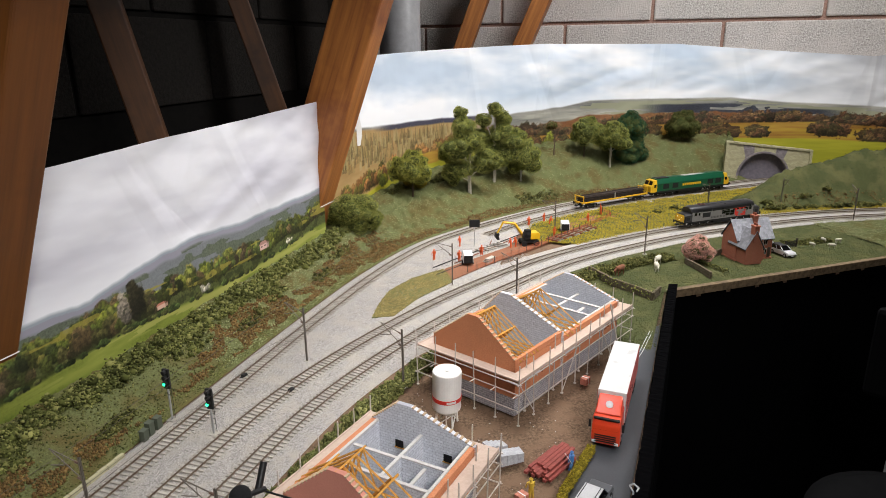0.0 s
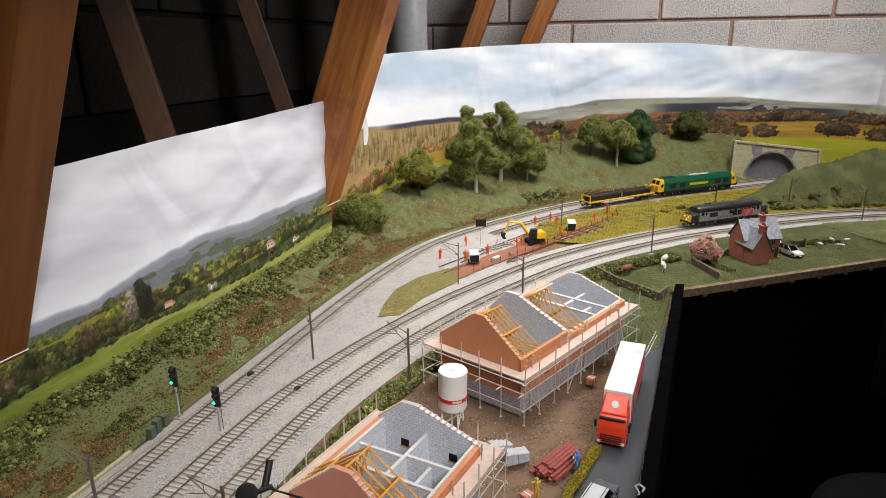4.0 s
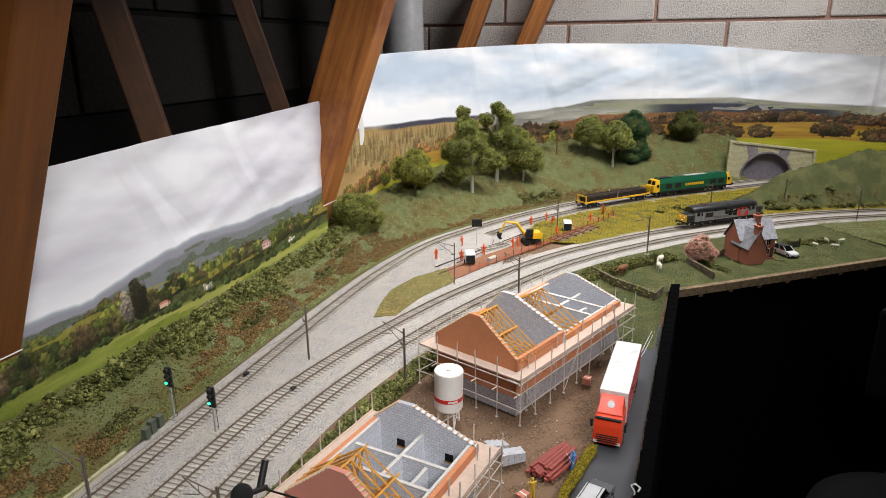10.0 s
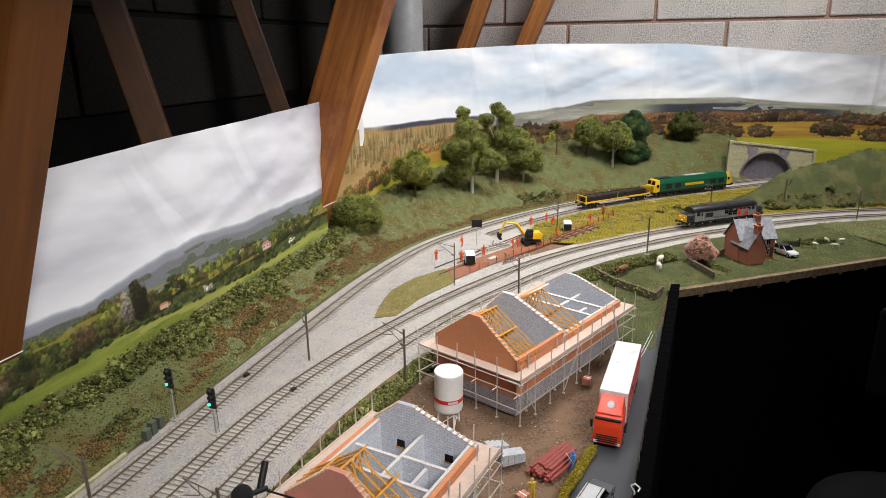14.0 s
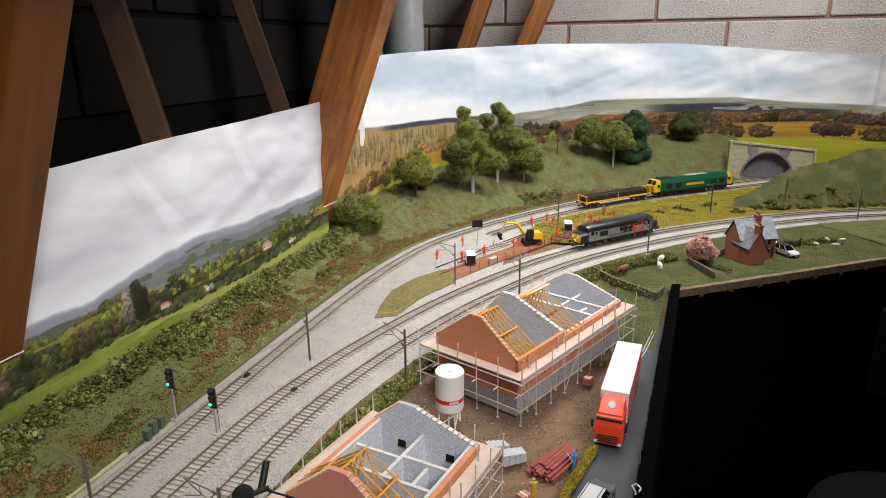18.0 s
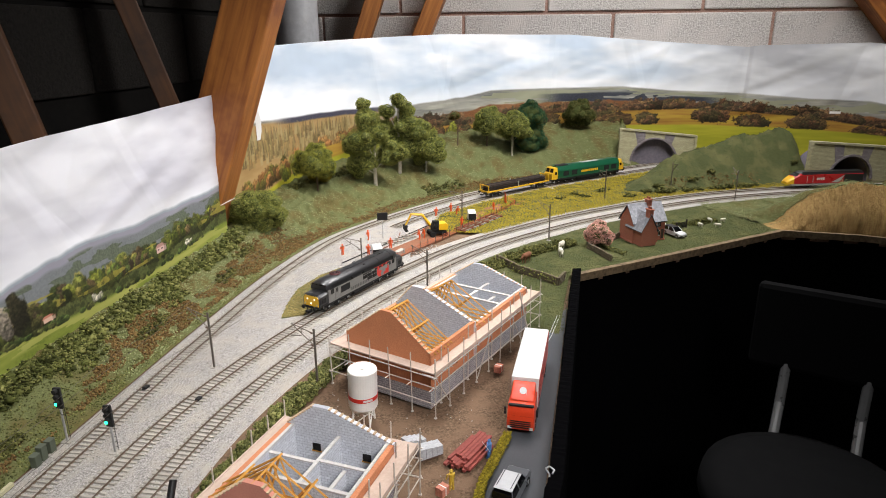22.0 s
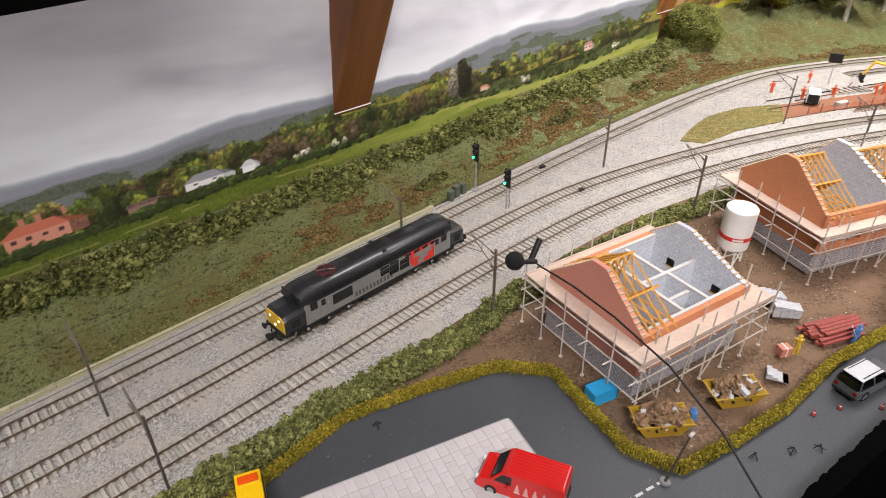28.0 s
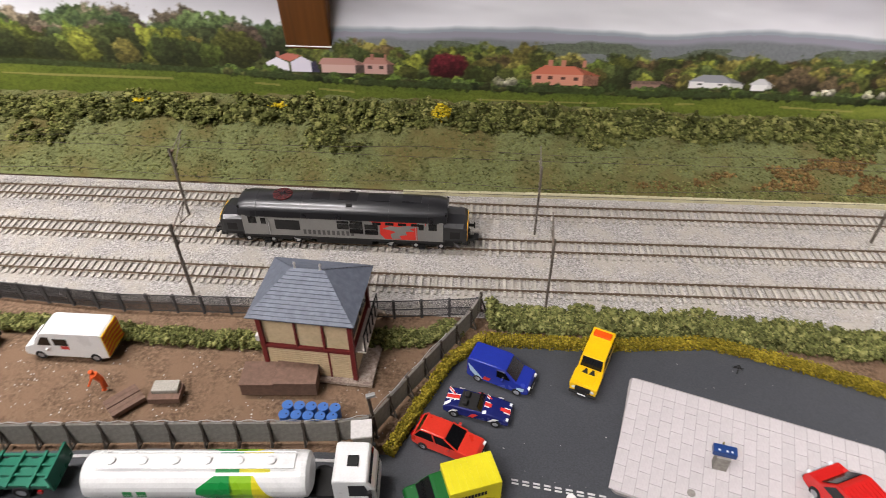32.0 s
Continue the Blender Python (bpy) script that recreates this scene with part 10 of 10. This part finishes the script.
for y in (-0.9, 0.0, 0.9):
    part("rail", box(-6.5, 6.5, y - 0.07, y + 0.07, 0.25, 0.45), RUST, tp)
for k in range(16):
    part("sleeper", box(-6.3 + k * 0.82, -6.05 + k * 0.82, -1.3, 1.3, 0.0, 0.25), SLEEPER if k % 3 else RUST, tp)
for k, (x0, y0, x1, y1) in enumerate(((1.70, -0.03, 2.02, -0.165), (1.74, -0.065, 2.04, -0.18), (1.66, -0.05, 1.76, -0.095), (1.85, -0.11, 1.93, -0.10))):
    r = thing("loose_rail", "single dark rail lying on the ballast", "rail", None, "loose rails")
    part("bar", bar((x0, y0, 0.0015), (x1, y1, 0.0015), 0.0011, 5), RUST if k % 2 else UNDER, r, k=1)
for k in range(7):
    r = thing("loose_sleeper", "pale concrete sleeper lying on the ballast", "sleeper", pose(1.84 + k * 0.011, -0.095 - k * 0.006, 0.0012, 0, 0, 60 + 6 * (k % 3)), "loose sleepers")
    part("block", box(-1.2, 1.2, -0.13, 0.13, 0, 0.2), SLEEPER, r)
pl = thing("slab_pile", "flat grey concrete slabs stacked on dirt", "slabs", pose(1.772, -0.132, 0.0016, 0, 0, -20))
for k in range(3):
    part("slab", box(-1.1 + 0.15 * k, 1.1, -0.5, 0.5 - 0.1 * k, 0.22 * k, 0.22 * k + 0.2), SLEEPER, pl)
NET = mat("orange_netting", srgb(206, 112, 76), srgb(180, 92, 60), 0.8, grain=300)
nt_f = thing("safety_netting", "sagging orange safety netting on thin stakes round the works", "netting")
pts_n = even(np.array([(1.69, -0.107), (1.80, -0.162), (1.95, -0.235), (2.12, -0.31), (2.24, -0.36), (2.27, -0.33)]), 0.028)
for i, (x, y) in enumerate(pts_n):
    part("stake", bar((x, y, 0), (x, y, 0.017), 0.0007, 5), FENCE_POST, nt_f, k=1)
    if i + 1 < len(pts_n):
        q = pts_n[i + 1]
        bm = bmesh.new()
        for z in (0.004, 0.008, 0.012):
            rod(bm, (x, y, z), (q[0], q[1], z - 0.001), 0.0004, 3, caps=False)
        for k in range(1, 8):
            u = k / 8
            rod(bm, (x + (q[0] - x) * u, y + (q[1] - y) * u, 0.003), (x + (q[0] - x) * u, y + (q[1] - y) * u, 0.012), 0.0003, 3, caps=False)
        part("net", bm, NET, nt_f, k=1)
fl = thing("warning_flag", "orange warning flags hung on the netting", "flag", pose(2.235, -0.33, 0, 0, 0, 20))
part("flag", prism([(0, 0.3), (1.4, 0.2), (1.2, 2.4), (0.2, 1.8)], -0.04, 0.04), ORANGE, fl)

# ---- building site clutter ----
TILE_RED = mat("red_timber_stack", srgb(164, 84, 74), srgb(138, 66, 60), 0.75, grain=260, each=0.15)
ts = thing("plank_stack", "stack of dark red planks on the building site", "planks", pose(1.104, -0.3585, 0, 0, 0, 156 + 180))
first = None
for row, n in ((0, 7), (1, 6), (2, 4)):
    for k in range(n):
        m2 = pose((R1.uniform(-0.3, 0.3) + (0.5 if row == 2 else 0)) * P, (-1.15 + k * 0.34 + row * 0.2) * P, row * 0.26 * P, 0, 0, R1.uniform(-1.5, 1.5))
        if first is None:
            first = part("plank", box(-1.95, 1.95, -0.15, 0.15, 0, 0.24, 0.02), TILE_RED, ts)
            first.matrix_basis = m2
        else:
            again(first, m2)
CONC = mat("pale_block", srgb(190, 191, 194), srgb(160, 161, 165), 0.85, grain=400)
for x, y, a, w, h in ((1.115, -0.296, -40, 1.0, 0.9), (1.098, -0.317, -52, 1.05, 1.1), (1.001, -0.351, -65, 0.75, 0.5), (1.375, -0.415, -20, 0.8, 0.5)):
    s = thing("block_stack", "pallet of pale concrete blocks stepped at one end", "blocks", pose(x, y, 0, 0, 0, a), "block pallets")
    for k in range(4):
        part("block", box(-w + k * w / 2, -w + (k + 1) * w / 2 - 0.03, -0.5, 0.5, 0.1, h - 0.16 * (k % 4) * (1 if h < 1 else 0.35)), CONC, s)
    part("pallet", box(-w, w, -0.5, 0.5, 0, 0.1), WOOD_BROWN, s)
PINK_BRICK = mat("pink_brick_pack", srgb(206, 138, 116), srgb(180, 112, 92), 0.85, grain=300)
for x, y, a in ((1.036, -0.341, -30), (1.296, -0.378, -20)):
    s = thing("brick_pack", "strapped pack of pink bricks on the site", "bricks", pose(x, y, 0, 0, 0, a) @ Matrix.Scale(0.78, 4), "brick packs")
    for k in range(2):
        part("pack", box(-0.55, 0.55, -0.45 + 0.46 * k, -0.02 + 0.46 * k, 0.08, 1.0), PINK_BRICK, s)
    part("strap", box(-0.06, 0.06, -0.47, 0.47, 0.06, 1.02), FLAG_WHITE, s)
SKIP = paint("skip_yellow", (172, 136, 40), 0.6, stain=120)
RUBBLE = mat("rubble", srgb(158, 126, 92), srgb(100, 76, 58), 0.9, grain=300, each=0.3)


def skip(x, y, a, seed):
    s = thing("skip", "dented yellow skip heaped with rubble and timber", "skip", pose(x, y, 0, 0, 0, a), "rubble skips")
    bm = bmesh.new()
    lo = [(-1.1, -0.8, 0.1), (1.1, -0.8, 0.1), (1.1, 0.8, 0.1), (-1.1, 0.8, 0.1)]
    hi = [(-1.85, -0.92, 1.15), (1.85, -0.92, 1.15), (1.85, 0.92, 1.15), (-1.85, 0.92, 1.15)]
    inn = [(x0 * 0.95, y0 * 0.92, z) for x0, y0, z in hi]
    low = [(x0 * 0.9, y0 * 0.9, 0.4) for x0, y0, z in lo]
    loft(bm, [lo, hi, inn, low])
    bmesh.ops.recalc_face_normals(bm, faces=bm.faces)
    part("tub", bm, SKIP, s)
    for sd in (-1, 1):
        for xx in (-0.6, 0.6):
            part("lug", bar((xx, sd * 0.9, 0.85), (xx, sd * 1.05, 0.85), 0.08, 8), UNDER, s)
        part("rim", box(-1.88, 1.88, sd * 0.92 - 0.05, sd * 0.92 + 0.05, 1.1, 1.2), SKIP, s)
    rr = random.Random(seed)
    for k in range(84):
        w, d, h = rr.uniform(0.12, 0.5), rr.uniform(0.1, 0.22), rr.uniform(0.05, 0.16)
        ob = part("rubble_piece", box(-w, w, -d, d, -h, h), RUBBLE if k % 14 else CONC, s)
        px, py = rr.gauss(0, 0.75), rr.gauss(0, 0.36)
        px, py = max(-1.5, min(1.5, px)), max(-0.7, min(0.7, py))
        ob.matrix_basis = pose(px * P, py * P, (0.95 + 0.75 * max(0, 1 - abs(px) / 1.7) * rr.random() + 0.1) * P, rr.uniform(-40, 40), rr.uniform(-40, 40), rr.uniform(0, 180))
    return s


skip(0.868, -0.308, -38, 1)
skip(0.944, -0.335, -34, 2)
BLUE_BOX = paint("container_blue", (40, 160, 212), 0.45)
bb = thing("chemical_toilet", "bright blue plastic site toilet lying by the scaffold", "container", pose(0.862, -0.2535, 0, 0, 0, -18) @ Matrix.Scale(0.84, 4))
part("body", box(-1.15, 1.05, -0.68, 0.68, 0.0, 1.25, 0.05), BLUE_BOX, bb)
part("end_cap", box(1.05, 1.15, -0.72, 0.72, 0.0, 1.3, 0.04), paint("container_dark", (40, 120, 160), 0.5), bb)
for k in range(5):
    part("rib", box(-0.95 + k * 0.42, -0.85 + k * 0.42, -0.70, 0.70, 0.05, 1.28), BLUE_BOX, bb)
lm = thing("street_lamp", "broken dark street lamp leaning from its base", "street lamp", pose(0.8235, -0.3405, 0, 6, 12, 0))
part("pole", bar((0, 0, 0), (0, 0, 3.9), 0.10, 6, 0.07), FENCE_POST, lm)
part("lamp_head", box(-0.1, 0.35, -0.1, 0.1, 3.8, 3.98, 0.04), CREAM_EDGE, lm)
part("base", bar((0, 0, 0), (0, 0, 0.14), 0.34, 10), SILVER, lm)
for x, y, a in ((0.897, -0.377, 20), (0.925, -0.396, 70), (0.944, -0.410, 120), (0.697, -0.143, 10)):
    t = thing("broken_tripod", "small broken black stand on the tarmac", "debris", pose(x, y, -0.0006, 0, 0, a) @ Matrix.Scale(0.62, 4), "broken stands")
    for k in range(3):
        g = radians(120 * k)
        part("leg", bar((0, 0, 0.8), (0.5 * cos(g), 0.5 * sin(g), 0), 0.05, 5), UNDER, t)
    part("crossbar", bar((-0.5, 0.2, 0.35), (0.5, -0.2, 0.4), 0.05, 5), UNDER, t)
for x, y in ((0.979, -0.392), (1.003, -0.405), (1.03, -0.43)):
    t = thing("traffic_cone", "tiny red and white road cone on the lane", "cone", pose(x, y, -0.0006) @ Matrix.Scale(0.75, 4), "road cones")
    part("cone", turned([(0.0, 0), (0.16, 0), (0.10, 0.3), (0.03, 0.7), (0, 0.7)], 10), SIGNAL_RED, t)
    part("collar", turned([(0.105, 0.3), (0.112, 0.3), (0.085, 0.42), (0.08, 0.42)], 10), FLAG_WHITE, t)
    part("foot", box(-0.2, 0.2, -0.2, 0.2, 0, 0.05), UNDER, t)
flecks = []
for _ in range(150):
    x = R1.uniform(0.5, 1.1)
    y = R1.uniform(-0.40, -0.14)
    if x < 0.82 or y < -0.395 + 0.04 * (x > 1.0):
        flecks.append((x, y, -0.0006, R1.uniform(.0002, .0006)))
for _ in range(260):
    flecks.append((R1.uniform(0.05, 0.44), R1.uniform(-0.23, -0.15), -0.0038, R1.uniform(.0003, .0009)))
for _ in range(260):
    flecks.append((R1.uniform(0.87, 1.3), R1.uniform(-0.36, -0.13), -0.0038, R1.uniform(.0003, .0010)))
stuff("litter_flecks", clumps(flecks, 61, 0, 0.5, 0.4), CREAM_EDGE, "pale grit and litter flecks on the ground", "litter")

# ---- paddock: animals, walls, blossom tree, car ----
SHEEP = mat("sheep_wool", srgb(224, 218, 200), srgb(190, 184, 166), 0.95, grain=500, bump=0.5)
COW = mat("cow_brown", srgb(130, 82, 56), srgb(104, 64, 44), 0.8, grain=300)


def beast(name, x, y, a, size, coat, label, cat):
    b = thing(name, label, cat, pose(x, y, 0.0005, 0, 0, a), "grazing animals")
    s = size
    part("body", shell([(-0.9 * s, [(0.26 * s * cos(t), 0.95 * s + 0.28 * s * sin(t)) for t in [2 * pi * k / 10 for k in range(10)]]), (-0.5 * s, [(0.36 * s * cos(t), 0.95 * s + 0.38 * s * sin(t)) for t in [2 * pi * k / 10 for k in range(10)]]), (0.5 * s, [(0.36 * s * cos(t), 0.95 * s + 0.36 * s * sin(t)) for t in [2 * pi * k / 10 for k in range(10)]]), (0.85 * s, [(0.22 * s * cos(t), 1.05 * s + 0.24 * s * sin(t)) for t in [2 * pi * k / 10 for k in range(10)]])]), coat, b)
    part("head", bar((0.8 * s, 0, 1.1 * s), (1.25 * s, 0, 0.75 * s), 0.16 * s, 8, 0.11 * s), coat, b)
    for lx2 in (-0.6, 0.6):
        for ly2 in (-0.2, 0.2):
            part("leg", bar((lx2 * s, ly2 * s, 0.7 * s), (lx2 * s, ly2 * s, 0), 0.08 * s, 6, 0.06 * s), coat, b)
    part("tail", bar((-0.9 * s, 0, 1.1 * s), (-1.0 * s, 0, 0.6 * s), 0.04 * s, 5), coat, b)
    return b


beast("cow", 1.761, -0.400, 150, 1.15, COW, "brown cow figure standing in the paddock", "cow")
beast("pony", 1.852, -0.472, 160, 1.05, SHEEP, "cream pony figure standing in the paddock", "pony")
beast("pony", 1.806, -0.470, 190, 1.0, SHEEP, "cream pony figure grazing in the paddock", "pony")
for x, y, a in ((2.069, -0.803, 30), (2.117, -0.835, 200), (2.071, -0.843, 80), (2.120, -0.866, 300)):
    beast("sheep", x, y, a, 0.62, SHEEP, "white sheep figure grazing beyond the cottage", "sheep")
px_tree((1.886, -0.551, 0.0), 0.00074, [(0, 42, 30), (-22, 32, 22), (22, 34, 22), (0, 62, 18), (-10, 24, 18), (12, 24, 18)], PINK_LEAF, BARK, "small tree smothered in pink blossom by the cottage", count=330, size=0.0018)
WALL_STONE = mat("dry_stone", srgb(118, 106, 84), srgb(84, 76, 60), 0.95, grain=300, each=0.35, bump=0.5)


def dry_wall(pts, h, seed):
    w = thing("dry_stone_wall", "mossy low dry stone wall round the paddock", "wall", None, "paddock walls")
    p = even(np.array(pts), 0.0055)
    rr = random.Random(seed)
    first = None
    for (x, y), (x1, y1) in zip(p, p[1:]):
        for r in range(3):
            m2 = pose((x + x1) / 2 + rr.uniform(-.0006, .0006), (y + y1) / 2 + rr.uniform(-.0006, .0006), r * h / 3, rr.uniform(-6, 6), rr.uniform(-6, 6), math.degrees(atan2(y1 - y, x1 - x)) + rr.uniform(-8, 8))
            if first is None:
                first = part("stone", box(-0.0029, 0.0029, -0.0022, 0.0022, -0.0006, h / 3 + 0.0002, 0.0004), WALL_STONE, w, k=1)
                first.matrix_basis = m2
            else:
                again(first, m2)


dry_wall([(1.756, -0.341), (1.695, -0.390), (1.663, -0.434), (1.637, -0.463)], 0.015, 1)
dry_wall([(1.637, -0.463), (1.675, -0.476)], 0.015, 2)
dry_wall([(1.869, -0.528), (1.822, -0.555), (1.787, -0.571)], 0.013, 3)
dry_wall([(1.93, -0.585), (1.985, -0.615)], 0.012, 4)
hedge("wall_ivy", [(1.758, -0.339), (1.697, -0.388), (1.665, -0.432), (1.640, -0.460)], 0.005, 0.017, 0.0013, 3, OLIVE_LEAF, "ivy and moss over the paddock wall", 71)
hedge("blossom_scrub", [(1.915, -0.54), (1.87, -0.566), (1.83, -0.605)], 0.005, 0.010, 0.0014, 4, DARK_LEAF, "scrub along the cottage wall", 72)
car("estate_car", "silver estate car parked behind the cottage", heading((20.12, -7.17), (19.72, -7.43)), JEEP, [(-2.2, 0.4), (-2.22, 0.95), (-2.1, 1.05), (0.9, 1.02), (1.9, 0.9), (2.15, 0.62), (2.1, 0.4), (1.7, 0.3), (-1.7, 0.3)], [(-2.05, 1.0), (-1.8, 1.55), (0.1, 1.6), (0.95, 1.0)], 0.88, (-1.35, 1.4), 0.36, k_roof=UNDER)
gt2 = thing("field_gate", "dark five-bar gate behind the parked car", "gate", pose(2.045, -0.755, 0, 0, 0, 140))
for k in range(5):
    part("bar", box(-1.6, 1.6, -0.04, 0.04, 0.2 + k * 0.24, 0.3 + k * 0.24), UNDER, gt2)
for x in (-1.7, 1.7):
    part("post", box(x - 0.1, x + 0.1, -0.1, 0.1, 0, 1.6), FENCE_POST, gt2)
part("brace", bar((-1.5, 0, 0.2), (1.5, 0, 1.2), 0.05, 5), UNDER, gt2)
gz = thing("gas_tank", "white rounded garden tank beside the cottage", "tank", pose(2.014, -0.706, 0, 0, 0, 30))
part("drum", turned([(0, 0.1), (0.5, 0.1), (0.75, 0.5), (0.75, 1.4), (0.45, 1.8), (0, 1.85)], 16), WHITE_VAN, gz)
part("foot", box(-0.5, 0.5, -0.4, 0.4, 0, 0.2), PANEL, gz)

# ---- real-size things: microphone on its stalk, hook, and the chair in the well ----
MIC_BLACK = mat("microphone_foam", srgb(18, 18, 19), srgb(10, 10, 11), 0.95, grain=700, bump=0.8)
CABLE = mat("black_cable", srgb(20, 20, 21), None, 0.5)
mic = thing("microphone", "black foam-capped microphone clipped on a thin bent stalk", "microphone", pose(0, 0, 0))
bm = bmesh.new()
bmesh.ops.create_icosphere(bm, subdivisions=3, radius=0.0090, matrix=Matrix.Translation((0.866, -0.142, 0.090)))
part("foam_cap", bm, MIC_BLACK, mic, k=1, smooth=True)
part("clip_body", bar((0.8825, -0.1475, 0.085), (0.8955, -0.1465, 0.1035), 0.0030, 14), CABLE, mic, k=1)
part("neck", bar((0.874, -0.146, 0.087), (0.886, -0.152, 0.085), 0.0024, 10), CABLE, mic, k=1)
part("stalk", tube([(0.884, -0.154, 0.084), (0.878, -0.20, 0.086), (0.868, -0.25, 0.086), (0.855, -0.31, 0.080), (0.842, -0.365, 0.060), (0.835, -0.405, 0.030), (0.832, -0.418, 0.012)], 0.0009, 8), CABLE, mic, "thin black stalk", k=1)
hk = thing("wall_hook", "small bent steel hook on the felt panel", "hook", pose(1.06, -0.4465, 0.018))
part("loop", tube([(0, 0, 0), (0.006, 0.004, 0.002), (0.010, 0, 0.002), (0.006, -0.005, 0.001), (0.001, -0.003, 0)], 0.0009, 6), SILVER, hk, k=1)
part("shank", bar((0, 0, 0), (-0.004, 0, -0.006), 0.001, 6), SILVER, hk, k=1)
CHAIR = mat("black_leatherette", srgb(9, 9, 10), srgb(6, 6, 7), 0.85, spec=0.12, grain=300, bump=0.2)
ch = thing("bar_stool", "black padded stool chair with chrome back tubes", "chair", pose(1.52, -0.90, -0.355, 0, 0, 247) @ Matrix.Scale(0.93, 4))
part("seat", turned([(0, 0), (0.17, 0), (0.19, 0.02), (0.185, 0.05), (0.15, 0.065), (0, 0.07)], 32), CHAIR, ch, k=1, smooth=True)
part("backrest", box(-0.15, 0.15, 0.22, 0.245, 0.17, 0.36, 0.012), CHAIR, ch, k=1)
for x in (-0.075, 0.075):
    part("back_tube", tube([(x, 0.16, 0.03), (x, 0.215, 0.10), (x, 0.235, 0.22)], 0.010, 10), SILVER, ch, "chrome back tube", k=1)
part("column", bar((0, 0, -0.5), (0, 0, 0.0), 0.025, 12), SILVER, ch, k=1)
part("foot", turned([(0, -0.58), (0.22, -0.58), (0.21, -0.555), (0.03, -0.53), (0, -0.53)], 28), SILVER, ch, k=1)

scrap = thing("paper_scrap", "torn curl of white paper at the end of the backdrop", "paper", pose(1.908, 0.2235, 0.215))
loops = [[(0.0, 0.0, z), (0.010 + 0.004 * sin(z * 60), -0.003 - 0.004 * sin(z * 40), z), (0.020, 0.001, z + 0.004)] for z in (0.0, 0.02, 0.04, 0.06, 0.085)]
bm = bmesh.new()
loft(bm, [a + [(x, y + 0.0008, z) for x, y, z in a[::-1]] for a in loops])
bmesh.ops.recalc_face_normals(bm, faces=bm.faces)
part("sheet", bm, FLAG_WHITE, scrap, k=1)


# ---- what moves ----
def motions():
    # the front of the locomotive along its line: seconds, x, y
    nose = [(15.55, 2.154, -0.516), (16.0, 2.118, -0.480), (16.5, 2.054, -0.424), (17.0, 2.002, -0.377), (18.0, 1.903, -0.290), (19.0, 1.800, -0.219), (20.0, 1.683, -0.165), (21.0, 1.562, -0.109), (22.0, 1.435, -0.065), (23.0, 1.311, -0.028), (24.0, 1.186, 0.001), (25.5, 0.996, 0.010), (27.0, 0.810, 0.010), (28.0, 0.691, 0.005), (29.0, 0.574, 0.0), (30.0, 0.456, 0.0), (31.0, 0.339, 0.0), (32.0, 0.218, 0.0)]
    times = [n[0] for n in nose]
    lead = [B.near(n[1], n[2]) for n in nose]
    half = 9.1 * P * 1.03
    rows = [(0.0, on_line(B, lead[0] + half, 0.0052, -1)), (15.3, on_line(B, lead[0] + half, 0.0052, -1))]
    for t in np.arange(15.75, 32.01, 0.25):
        rows.append((float(t), on_line(B, float(np.interp(t, times, lead)) + half, 0.0052, -1)))
    walk(loco, rows)


motions()
